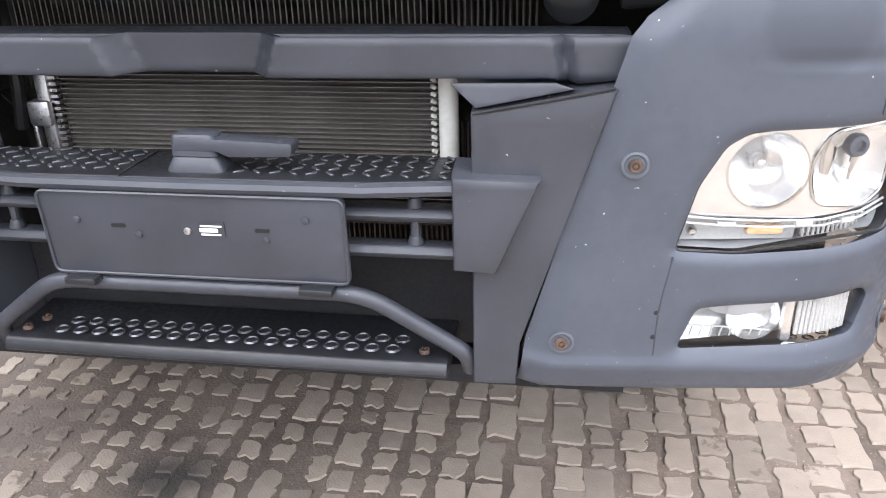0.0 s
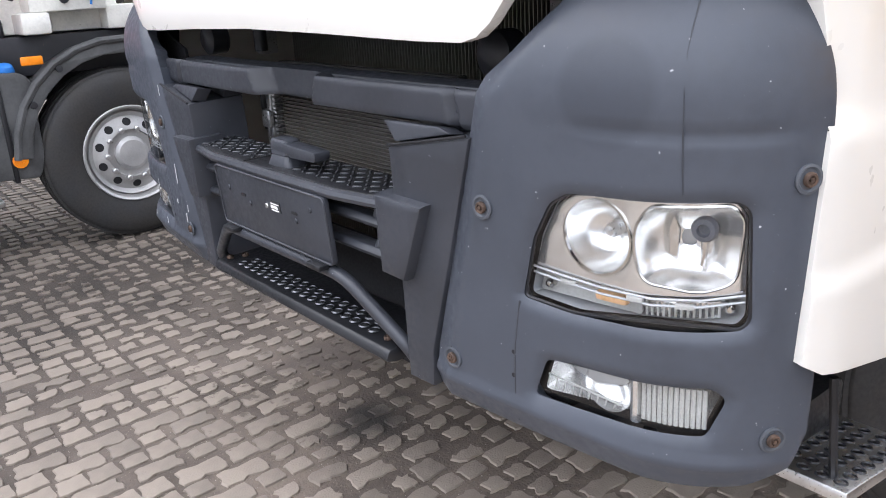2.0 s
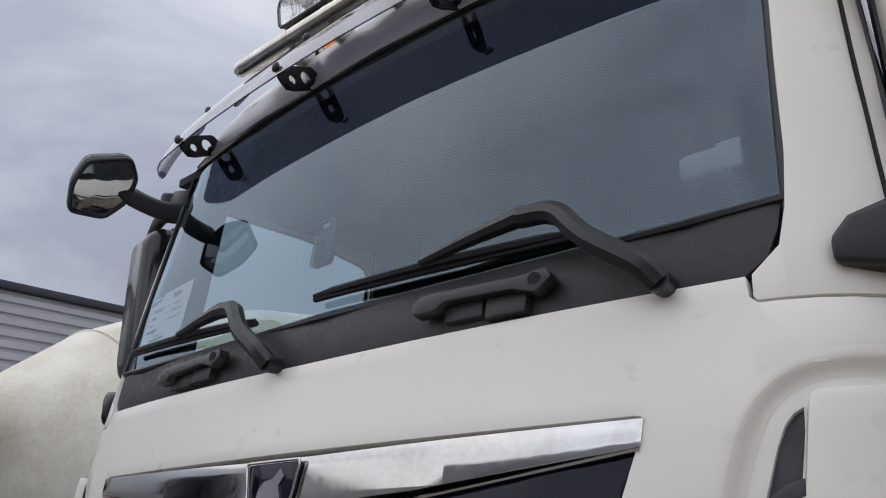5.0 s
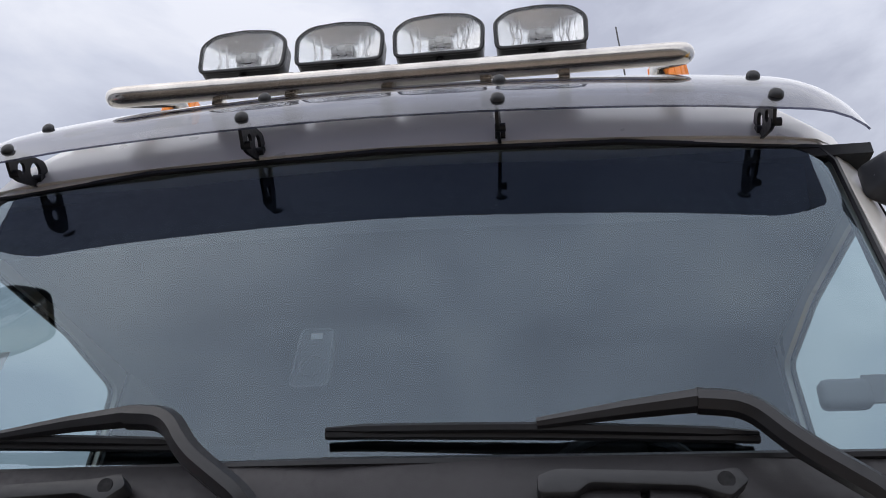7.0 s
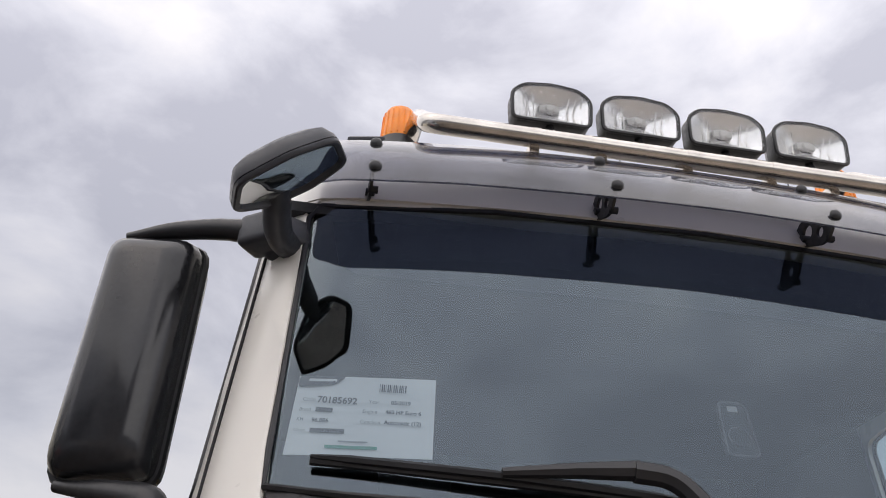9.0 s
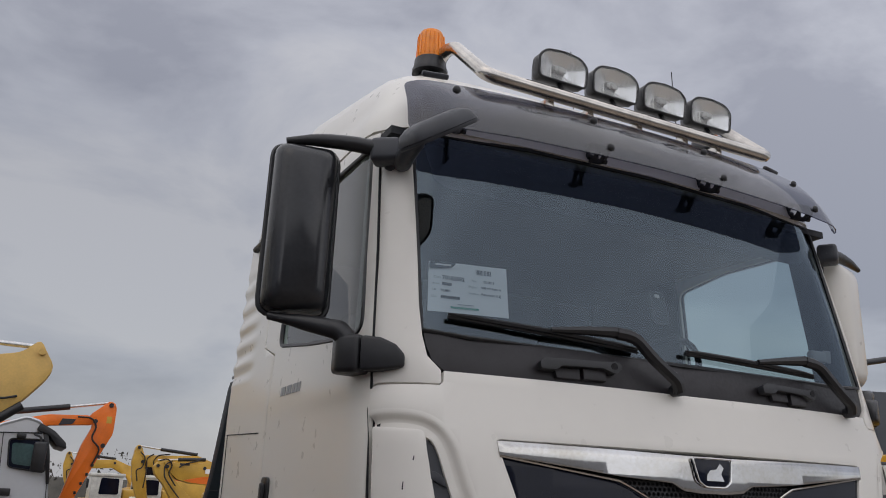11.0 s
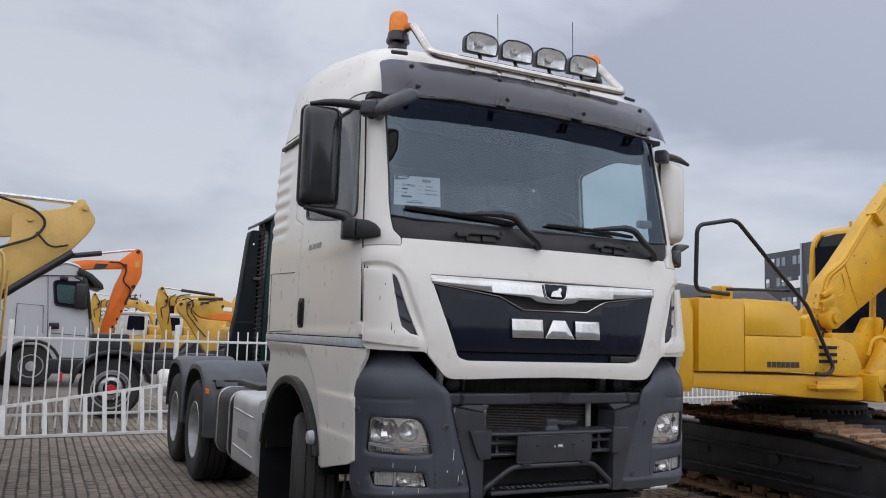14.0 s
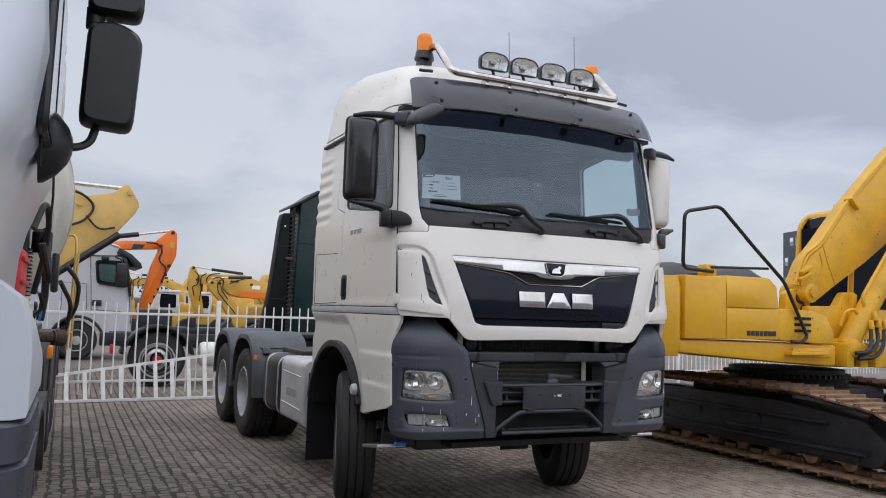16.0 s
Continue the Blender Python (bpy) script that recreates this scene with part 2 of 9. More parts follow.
YELLOW = mat("excavator_yellow", (0.74, 0.405, 0.014), 0.42, var=0.04, scale=1.2, coat=0.15, speck=(0.20, 0.11, 0.04, 22), speck_amt=-0.05, tone=(0.68, 0.365, 0.012))
TAN = mat("tan_yellow_paint", (0.66, 0.42, 0.12), 0.45, var=0.10, scale=2, speck=(0.12, 0.07, 0.03, 14), speck_amt=-0.04)
ORANGE = mat("orange_paint", (0.82, 0.17, 0.012), 0.42, var=0.08, scale=2)
CATY = mat("warm_yellow_paint", (0.62, 0.36, 0.05), 0.45, var=0.1, scale=2)
RED = mat("red_plastic", (0.62, 0.02, 0.025), 0.38, var=0.08, scale=6)
BLUE = mat("blue_plastic", (0.03, 0.20, 0.62), 0.4, var=0.08, scale=9)
TRACK = mat("rusty_track_steel", (0.25, 0.155, 0.095), 0.72, 0.2, var=0.35, scale=9, bump=0.15, bscale=90, rand=0.3)
UNDER = mat("black_undercarriage", (0.018, 0.019, 0.024), 0.5, var=0.3, scale=6, speck=(0.16, 0.11, 0.07, 12), speck_amt=-0.02)
FENCE = mat("white_fence_paint", (0.76, 0.76, 0.74), 0.45, var=0.06, scale=9, speck=(0.35, 0.27, 0.2, 25), speck_amt=-0.04)
GREEN = mat("dark_green_paint", (0.003, 0.020, 0.020), 0.36, var=0.2, scale=3, spec=0.35)
PANELG = mat("grey_cladding", (0.50, 0.51, 0.535), 0.5, 0.2, var=0.05, scale=0.8)
PANELD = mat("dark_facade", (0.045, 0.05, 0.06), 0.5, var=0.1, scale=0.4)
WINDOW = mat("far_window", (0.25, 0.29, 0.34), 0.08, 0.0, var=0.2, scale=0.6, spec=0.8)
DUSTB = mat("dusty_black_plastic", (0.072, 0.073, 0.075), 0.6, var=0.3, scale=5, speck=(0.20, 0.19, 0.17, 25), speck_amt=-0.04)
HILL = mat("far_trees", (0.06, 0.055, 0.045), 0.9, var=0.35, scale=0.4)
DUSTH = mat("dusty_hose", (0.085, 0.076, 0.062), 0.7, var=0.3, scale=9)
GREASY = mat("greasy_black_hose", (0.028, 0.026, 0.023), 0.55, var=0.3, scale=9)
HOSE = mat("black_hose", (0.015, 0.015, 0.016), 0.5, var=0.2, scale=12)
JOINT = mat("dirty_sand_joint", (0.095, 0.076, 0.062), 0.92, var=0.28, scale=2.5, bump=0.5, bscale=90, speck=(0.27, 0.24, 0.2, 130), speck_amt=0.05)

# ---- shape helpers ----
from mathutils.geometry import tessellate_polygon


def shade(bm, deg=38):
    lim = radians(deg)
    for f in bm.faces:
        f.smooth = True
    for e in bm.edges:
        if len(e.link_faces) == 2 and e.calc_face_angle(0) > lim:
            e.smooth = False


def thing(name, loc, label, category, group="", kind=""):
    ob = new(name)
    ob.location = loc
    ob.empty_display_size = 0.2
    return tagged(ob, label, category, group, kind)


def part(name, bm, material, parent=None, label="", deg=38):
    """Links a bmesh, in the place's own metres, as one mesh object under a thing or part."""
    shade(bm, deg)
    me = bpy.data.meshes.new(name)
    bm.to_mesh(me)
    bm.free()
    me.materials.append(material)
    ob = new(name, me)
    if parent:
        ob.parent = parent
        if parent.type == "EMPTY":
            ob.matrix_parent_inverse = Matrix.Translation(-parent.location)
    return tagged(ob, label)


def raw(verts, faces):
    bm = bmesh.new()
    vs = [bm.verts.new(v) for v in verts]
    for f in faces:
        try:
            bm.faces.new([vs[i] for i in f])
        except ValueError:
            pass
    return bm


def join(*bms):
    out = bms[0]
    for b in bms[1:]:
        me = bpy.data.meshes.new("tmp")
        b.to_mesh(me)
        b.free()
        out.from_mesh(me)
        bpy.data.meshes.remove(me)
    return out


def xf(bm, m):
    bmesh.ops.transform(bm, matrix=m, verts=bm.verts)
    return bm


def bevel(bm, w, seg=2, deg=30):
    if w > 0:
        es = [e for e in bm.edges if len(e.link_faces) == 2 and e.calc_face_angle(0) > radians(deg)]
        bmesh.ops.bevel(bm, geom=es, offset=w, segments=seg, affect="EDGES", profile=0.5, clamp_overlap=True)
    return bm


def box(x0, y0, z0, x1, y1, z1, bev=0.0, seg=2):
    bm = bmesh.new()
    bmesh.ops.create_cube(bm, size=1)
    for v in bm.verts:
        v.co = Vector(((x0 + x1) / 2 + v.co.x * (x1 - x0), (y0 + y1) / 2 + v.co.y * (y1 - y0), (z0 + z1) / 2 + v.co.z * (z1 - z0)))
    return bevel(bm, bev, seg)


def prism(poly, a, b, axis="y", bev=0.0, seg=2):
    """A flat outline drawn out from a to b along an axis; the outline's two numbers are the other axes in order."""
    def at(p, h):
        return {"x": (h, p[0], p[1]), "y": (p[0], h, p[1]), "z": (p[0], p[1], h)}[axis]
    n = len(poly)
    bm = raw([at(p, a) for p in poly] + [at(p, b) for p in poly],
             [list(range(n)), list(range(2 * n - 1, n - 1, -1))] + [[i, i + n, (i + 1) % n + n, (i + 1) % n] for i in range(n)])
    bmesh.ops.recalc_face_normals(bm, faces=bm.faces)
    return bevel(bm, bev, seg)


def fillet(poly, r, n=4):
    """Rounds an outline's corners."""
    out = []
    k = len(poly)
    for i, p in enumerate(poly):
        p, a, b = Vector(p), Vector(poly[i - 1]), Vector(poly[(i + 1) % k])
        da, db = (a - p), (b - p)
        rr = min(r, da.length * 0.45, db.length * 0.45)
        s, e = p + da.normalized() * rr, p + db.normalized() * rr
        for j in range(n + 1):
            t = j / n
            q = (1 - t) ** 2 * s + 2 * t * (1 - t) * p + t * t * e
            out.append((q.x, q.y))
    return out


def tube(pts, r, seg=10, close=False, cap=True):
    pts = [Vector(p) for p in pts]
    n = len(pts)
    vs, fs = [], []
    ref = None
    for i, p in enumerate(pts):
        a, b = pts[i - 1] if i or close else p, pts[(i + 1) % n] if i < n - 1 or close else p
        t = (b - a).normalized()
        if ref is None:
            ref = t.orthogonal().normalized()
        ref = (ref - t * ref.dot(t)).normalized()
        o = t.cross(ref)
        rr = r[i] if isinstance(r, (list, tuple)) else r
        vs += [p + rr * (math.cos(2 * math.pi * k / seg) * ref + math.sin(2 * math.pi * k / seg) * o) for k in range(seg)]
    for i in range(n if close else n - 1):
        for k in range(seg):
            a, b = i * seg, ((i + 1) % n) * seg
            fs.append([a + k, a + (k + 1) % seg, b + (k + 1) % seg, b + k])
    if cap and not close:
        fs += [list(range(seg - 1, -1, -1)), list(range((n - 1) * seg, n * seg))]
    bm = raw(vs, fs)
    bmesh.ops.recalc_face_normals(bm, faces=bm.faces)
    return bm


def arc_path(pts, r, n=5):
    """Rounds the bends of a line of points."""
    pts = [Vector(p) for p in pts]
    out = [pts[0]]
    for i in range(1, len(pts) - 1):
        p, a, b = pts[i], pts[i - 1], pts[i + 1]
        rr = min(r, (a - p).length * 0.48, (b - p).length * 0.48)
        s, e = p + (a - p).normalized() * rr, p + (b - p).normalized() * rr
        out += [(1 - t) ** 2 * s + 2 * t * (1 - t) * p + t * t * e for t in [j / n for j in range(n + 1)]]
    return out + [pts[-1]]


def lathe(profile, seg=32, m=None, close=False, cap=True):
    """Turns (radius, height) about z, then places it by m."""
    vs, fs = [], []
    n = len(profile)
    for r, h in profile:
        vs += [(r * math.cos(2 * math.pi * k / seg), r * math.sin(2 * math.pi * k / seg), h) for k in range(seg)]
    for i in range(n if close else n - 1):
        a, b = i * seg, ((i + 1) % n) * seg
        fs += [[a + k, a + (k + 1) % seg, b + (k + 1) % seg, b + k] for k in range(seg)]
    if not close and cap:
        fs += [list(range(seg - 1, -1, -1)), list(range((n - 1) * seg, n * seg))]
    bm = raw(vs, fs)
    bmesh.ops.remove_doubles(bm, verts=bm.verts, dist=1e-5)
    bmesh.ops.recalc_face_normals(bm, faces=bm.faces)
    return xf(bm, m) if m else bm


def cyl(p, q, r, seg=16, bev=0.0):
    p, q = Vector(p), Vector(q)
    bm = tube([p, q], r, seg)
    return bevel(bm, bev, 2, 60)


def loft(rings, cap=True, close=True):
    n = len(rings[0])
    vs = [v for r in rings for v in r]
    fs = []
    for i in range(len(rings) - 1):
        for k in range(n if close else n - 1):
            a, b = i * n, (i + 1) * n
            fs.append([a + k, a + (k + 1) % n, b + (k + 1) % n, b + k])
    if cap and close:
        fs += [list(range(n - 1, -1, -1)), list(range((len(rings) - 1) * n, len(rings) * n))]
    bm = raw(vs, fs)
    bmesh.ops.recalc_face_normals(bm, faces=bm.faces)
    return bm


def sheet(outer, holes, fn, step=0.06, thick=0.008, out_from=(0, 1.3), bev=0.0, vstep=None):
    """A panel cut to an outline with holes and bent over the surface fn(u, v)."""
    loops = [[Vector((u, v, 0)) for u, v in lp] for lp in [outer, *holes]]
    flat = [p for lp in loops for p in lp]
    bm = raw(flat, tessellate_polygon(loops))
    bmesh.ops.remove_doubles(bm, verts=bm.verts, dist=1e-6)
    cuts = (set(), set())
    for k, st in ((0, step), (1, vstep or step)):
        lo, hi = min(p[k] for p in flat), max(p[k] for p in flat)
        no = Vector((1, 0, 0)) if k == 0 else Vector((0, 1, 0))
        c = lo + st
        while c < hi - 1e-4:
            bmesh.ops.bisect_plane(bm, geom=bm.verts[:] + bm.edges[:] + bm.faces[:], plane_co=no * c, plane_no=no, dist=1e-5)
            cuts[k].add(round(c, 4))
            c += st
    # only the cutting lines and the outline stay: the slivers of the first triangles go
    spare = [e for e in bm.edges if len(e.link_faces) == 2 and not any(abs(e.verts[0].co[k] - e.verts[1].co[k]) < 1e-5 and round(e.verts[0].co[k], 4) in cuts[k] for k in (0, 1))]
    bmesh.ops.dissolve_edges(bm, edges=spare, use_verts=False)
    bmesh.ops.dissolve_verts(bm, verts=[v for v in bm.verts if len(v.link_edges) == 2 and not v.is_boundary])
    for v in bm.verts:
        v.co = Vector(fn(v.co.x, v.co.y))
    bmesh.ops.recalc_face_normals(bm, faces=bm.faces)
    bm.normal_update()
    s = sum(f.normal.dot(f.calc_center_median() - Vector((out_from[0], out_from[1], f.calc_center_median().z))) * f.calc_area() for f in bm.faces)
    if s < 0:
        bmesh.ops.reverse_faces(bm, faces=bm.faces)
        bm.normal_update()
    if thick:
        faces = bm.faces[:]
        inner = {v: bm.verts.new(v.co - v.normal * thick) for v in bm.verts[:]}
        rim = [e for e in bm.edges if len(e.link_faces) == 1]
        quads = []
        for e in rim:
            l = e.link_loops[0]
            a, b = l.vert, l.link_loop_next.vert
            quads.append((b, a, inner[a], inner[b]))
        for f in faces:
            bm.faces.new([inner[v] for v in reversed(f.verts)])
        for q in quads:
            try:
                bm.faces.new(q)
            except ValueError:
                pass
        bm.normal_update()
        if bev:
            es = [e for e in rim if e.is_valid]
            bmesh.ops.bevel(bm, geom=es, offset=bev, segments=2, affect="EDGES", profile=0.5, clamp_overlap=True)
    return bm


def row(name, bm, material, parent, places, label=""):
    """Alike pieces, each an object of its own on one mesh."""
    first = part(name, bm, material, parent, label)
    inv = first.matrix_parent_inverse.copy()
    for i, p in enumerate(places):
        o = first if i == 0 else new(name, first.data)
        o.parent = parent
        o.matrix_parent_inverse = inv
        o.matrix_basis = p if isinstance(p, Matrix) else Matrix.Translation(p)
    return first


def mirror_poly(poly):
    return [(-u, v) for u, v in reversed(poly)]


def sym(half):
    """Closes a half outline, drawn from the middle line round its positive side, by its mirror image."""
    return list(half) + [(-u, v) for u, v in reversed(half) if abs(u) > 1e-6]


def lerp(x, xs, ys):
    return float(np.interp(x, xs, ys))


def bolt_head(p, n, r, h=0.006, ring=True):
    """A small round screw at p facing n."""
    q = Vector(n).to_track_quat("Z", "Y").to_matrix().to_4x4()
    prof = [(r, 0), (r, h * 0.6), (r * 0.85, h), (r * 0.55, h), (r * 0.5, h * 0.5), (r * 0.3, h * 0.5), (r * 0.28, h * 1.1), (0.0005, h * 1.1)]
    return lathe(prof, 14, Matrix.Translation(p) @ q)

# ---- the white tractor unit ----
ZK = (0.0, 0.6, 1.0, 1.4, 1.65, 1.98, 2.17, 2.45, 2.6, 3.1, 3.3, 3.6)
YK = (0.10, 0.10, 0.092, 0.075, 0.078, 0.115, 0.165, 0.22, 0.245, 0.355, 0.42, 0.55)
UC, RC = 1.0, 0.25
A0 = math.atan(0.12)
UE = UC + RC * (math.pi / 2 - A0)


def base(z):
    return lerp(z, ZK, YK)


def taper(z):
    return lerp(z, (0, 2.2, 3.1, 3.5), (1, 1, 0.965, 0.93))


def F(u, z, off=0.0):
    """The cab's outer skin: u runs from the middle round the corner and along the side."""
    s, a = (1 if u >= 0 else -1), abs(u)
    if a <= UC:
        x, y, th = a, 0.06 * a * a, math.atan(0.12 * a)
    else:
        th = A0 + min((a - UC) / RC, math.pi / 2 - A0)
        x, y = UC + RC * (math.sin(th) - math.sin(A0)), 0.06 + RC * (math.cos(A0) - math.cos(th)) + max(0, a - UE)
    return Vector((s * (x * taper(z) + off * math.sin(th)), base(z) + y - off * math.cos(th), z))


def U(y, z):
    """The u of the side wall's point at y."""
    return UE + y - (0.06 + RC * math.cos(A0)) - base(z)


def ft(off=0.0):
    return lambda u, z: F(u, z, off)


def side(sg, off=0.0):
    return lambda y, z: F(sg * U(y, z), z, off)


def both(name, poly, fn_off, material, parent, label="", **kw):
    obs = []
    for sg in (1, -1):
        p = poly if sg > 0 else mirror_poly(poly)
        obs.append(part(name, sheet(p, kw.get("holes", []) if sg > 0 else [mirror_poly(h) for h in kw.get("holes", [])], ft(fn_off),
                                    **{k: v for k, v in kw.items() if k != "holes"}), material, parent, label))
    return obs


truck = thing("truck", (0, 3.0, 0), "white tractor unit with grey bumper corners parked on block paving", "truck")

# front panel with the grille opening and the two side air slots
grille_hole = fillet([(0.842, 1.998), (0.672, 1.522), (0.61, 1.503), (-0.61, 1.503), (-0.672, 1.522), (-0.842, 1.998)], 0.02, 3)
vent = [(1.067, 1.992), (1.052, 1.984), (1.038, 1.968), (1.024, 1.938), (0.969, 1.778), (0.914, 1.639), (0.963, 1.650), (1.012, 1.69), (1.03, 1.76), (1.066, 1.96)]
ARCH = [(0.858, 1.60), (0.870, 1.66), (0.897, 1.748), (0.938, 1.85), (0.957, 1.91), (0.981, 1.98), (1.016, 2.024), (1.06, 2.050), (1.12, 2.061), (1.19, 2.062), (1.252, 2.055)]
for _ in range(2):
    ARCH = [ARCH[0]] + [(p[0] * k + q[0] * (1 - k), p[1] * k + q[1] * (1 - k)) for p, q in zip(ARCH, ARCH[1:]) for k in (0.75, 0.25)] + [ARCH[-1]]
front_half = [(0, 1.412), (0.3, 1.407), (0.586, 1.398), (0.70, 1.397), (0.735, 1.406), (0.765, 1.428), (0.857, 1.535)] + ARCH + [(1.252, 2.10), (1.245, 2.140), (1.22, 2.152), (1.012, 2.156), (0.999, 2.168), (0.995, 2.203), (0.6, 2.203), (0, 2.200)]
def sunk(z):
    """Depth of the pressed field round the air slots; it runs out towards the bottom."""
    return 0.021 * max(0.0, min(1.0, (z - 1.61) / 0.10))


def creased(off, zc=1.668, h=0.006):
    """A skin that steps out a little below a soft crease."""
    return lambda u, z: F(u, z, off + h * max(0.0, min(1.0, (zc - z) / 0.018)))


front_panel = part("front_panel", sheet(sym(front_half), [grille_hole], ft(0), 0.05, 0.028, bev=0.004, vstep=0.07), WHITE, truck, "white painted front flap with chipped edges")
for sg in (1, -1):
    field = ARCH + [(1.252, 1.62), (1.248, 1.572), (1.225, 1.556), (0.885, 1.550), (0.862, 1.54)]
    part("slot_field", sheet([(sg * u, z) for u, z in field], [[(sg * u, z) for u, z in vent]], lambda u, z: F(u, z, -sunk(z)), 0.03, 0.014, bev=0.002, vstep=0.03), WHITE, front_panel)
    rings = []
    for n, (u, z) in enumerate(ARCH):
        a, b = ARCH[max(0, n - 1)], ARCH[min(len(ARCH) - 1, n + 1)]
        t = Vector((b[0] - a[0], b[1] - a[1])).normalized()
        rings.append([F(sg * (u + t.y * w), z - t.x * w, 0.0012 - (sunk(z) + 0.0008) * d) for w, d in ((-0.016, 0.0), (-0.006, 0.0), (0.002, 0.10), (0.008, 0.35), (0.014, 0.70), (0.020, 0.92), (0.028, 1.0))])
    part("arch_crest", loft(rings, cap=False, close=False), WHITE, front_panel)
for sg in (1, -1):
    cs = part("corner_shield", sheet([(sg * u, z) for u, z in fillet([(1.075, 2.012), (1.24, 2.020), (1.245, 1.60), (0.905, 1.57), (0.925, 1.625), (0.975, 1.64), (1.025, 1.69), (1.04, 1.76)], 0.012, 3)], [], creased(0.008), 0.03, 0.022, bev=0.007, vstep=0.018), WHITE, front_panel)
    if sg < 0:
        for u, z, h in ((-1.138, 1.836, 0.022), (-1.074, 1.665, 0.045), (-1.106, 1.922, 0.012), (-1.060, 1.648, 0.016)):
            part("paint_chip", sheet([(u - 0.003, z), (u + 0.001, z - 0.002), (u + 0.003, z + h), (u, z + h)], [], creased(0.0088), 0.05, 0.0006), INK, cs)
    for u, z in ((0.955, 1.725), (1.000, 1.858)):
        part("vent_slat", sheet([(sg * a, b) for a, b in [(u, z - 0.012), (u + 0.075, z + 0.022), (u + 0.075, z + 0.042), (u + 0.03, z + 0.030), (u + 0.006, z + 0.014)]], [], ft(-0.020), 0.03, 0.014, bev=0.004), DARKP, front_panel, "dark slat in the air slot")
    part("vent_recess", sheet([(sg * u, z) for u, z in [(1.09, 2.03), (1.03, 2.03), (0.9, 1.63), (0.96, 1.63), (1.04, 1.69), (1.09, 1.95)]], [], ft(-0.033), 0.06, 0.006), DARKP, front_panel, "dark grey slotted air inlet")

# grille
grille = part("grille", sheet(sym([(0, 1.557), (0.66, 1.557), (0.687, 1.565), (0.828, 1.945), (0.40, 1.886), (0.36, 1.87), (0.235, 1.812), (0, 1.808)]), [], ft(-0.008), 0.06, 0.012, bev=0.003), GLOSSB, truck, "gloss black grille panel")
part("lower_lip", sheet(sym([(0, 1.505), (0.6, 1.505), (0.664, 1.52), (0.68, 1.55), (0, 1.55)]), [], ft(-0.035), 0.08, 0.01), GLOSSB, grille)
part("cover_flap", sheet([(0.44, 1.508), (0.655, 1.512), (0.676, 1.546), (0.44, 1.546)], [], ft(-0.018), 0.08, 0.01, bev=0.003), BLACKP, grille)
part("backing", sheet(sym([(0, 1.50), (0.62, 1.50), (0.85, 2.0), (0, 2.0)]), [], ft(-0.05), 0.1, 0.01), VOID, grille)
chrome = part("chrome_trim", sheet(sym([(0, 1.862), (0.06, 1.862), (0.135, 1.868), (0.185, 1.892), (0.40, 1.905), (0.832, 1.950), (0.838, 1.993), (0.45, 1.990), (0.105, 1.985), (0, 1.986)]), [], ft(0.004), 0.05, 0.02, bev=0.008), CHROME, truck, "chrome grille wing worn yellowish")
part("trim_edge", tube([F(u, z, 0.0) for u, z in [(-0.83, 1.947), (-0.40, 1.890), (-0.355, 1.872), (-0.235, 1.815), (0.235, 1.815), (0.355, 1.872), (0.40, 1.890), (0.83, 1.947)]], 0.004, 6), CHROME, chrome)
part("badge_plate", sheet(fillet([(-0.088, 1.978), (0.088, 1.978), (0.072, 1.905), (0.045, 1.887), (-0.045, 1.887), (-0.072, 1.905)], 0.01, 3), [], ft(0.012), 0.05, 0.01, bev=0.003), GLOSSB, chrome)
part("badge_frame", tube([F(u, z, 0.014) for u, z in fillet([(-0.090, 1.981), (0.090, 1.981), (0.074, 1.902), (0.045, 1.884), (-0.045, 1.884), (-0.074, 1.902)], 0.01, 3)], 0.0035, 8, close=True), CHROME, chrome)
part("emblem", sheet([(-0.040, 1.905), (0.04, 1.905), (0.03, 1.93), (0.045, 1.95), (0.03, 1.965), (0.01, 1.945), (-0.02, 1.94), (-0.035, 1.925)], [], ft(0.016), 0.05, 0.006), CHROME, chrome, "silver emblem as a plain shape")
# honeycomb: staggered bars behind the wing
hc = []
for i in range(44):
    for j in range(5):
        u, z = -0.40 + i * 0.0187 + (j % 2) * 0.0093, 1.822 + j * 0.016
        if abs(u) < 0.40 and z < 1.90 and z > 1.80 + 0.52 * max(0, abs(u) - 0.23):
            hc.append(tube([F(u + 0.0088 * math.cos(k * math.pi / 3 + math.pi / 6), z + 0.0088 * math.sin(k * math.pi / 3 + math.pi / 6), -0.018) for k in range(6)], 0.0022, 4, close=True))
part("honeycomb", join(*hc), BLACKP, grille)
# three raised chrome plates in place of the maker's letters
for pl in ([(-0.325, 1.645), (-0.105, 1.645), (-0.105, 1.760), (-0.325, 1.760)], [(-0.095, 1.645), (0.125, 1.645), (0.062, 1.760), (-0.032, 1.760)], [(0.135, 1.645), (0.325, 1.645), (0.325, 1.760), (0.135, 1.760)]):
    part("letter_plate", sheet(pl, [], ft(0.014), 0.05, 0.02, bev=0.005), CHROME, grille, "chrome plate in place of a letter")

# windscreen and cowl
cowl = part("cowl", sheet(sym([(0, 2.203), (0.99, 2.206), (1.03, 2.235), (1.052, 2.285), (1.062, 2.335), (0.9, 2.325), (0, 2.315)]), [], ft(-0.012), 0.06, 0.02, bev=0.004), COWL, truck, "faded black cowl under the windscreen")
screen_half = [(0, 2.318), (0.9, 2.326), (1.062, 2.335), (1.068, 2.42), (1.09, 2.97), (1.098, 3.07), (1.07, 3.110), (0.6, 3.122), (0, 3.124)]
screen = part("windscreen", sheet(sym(screen_half), [], ft(-0.016), 0.07, 0.0), SCREEN, truck, "windscreen reflecting the cloudy sky")
screen.visible_shadow = False
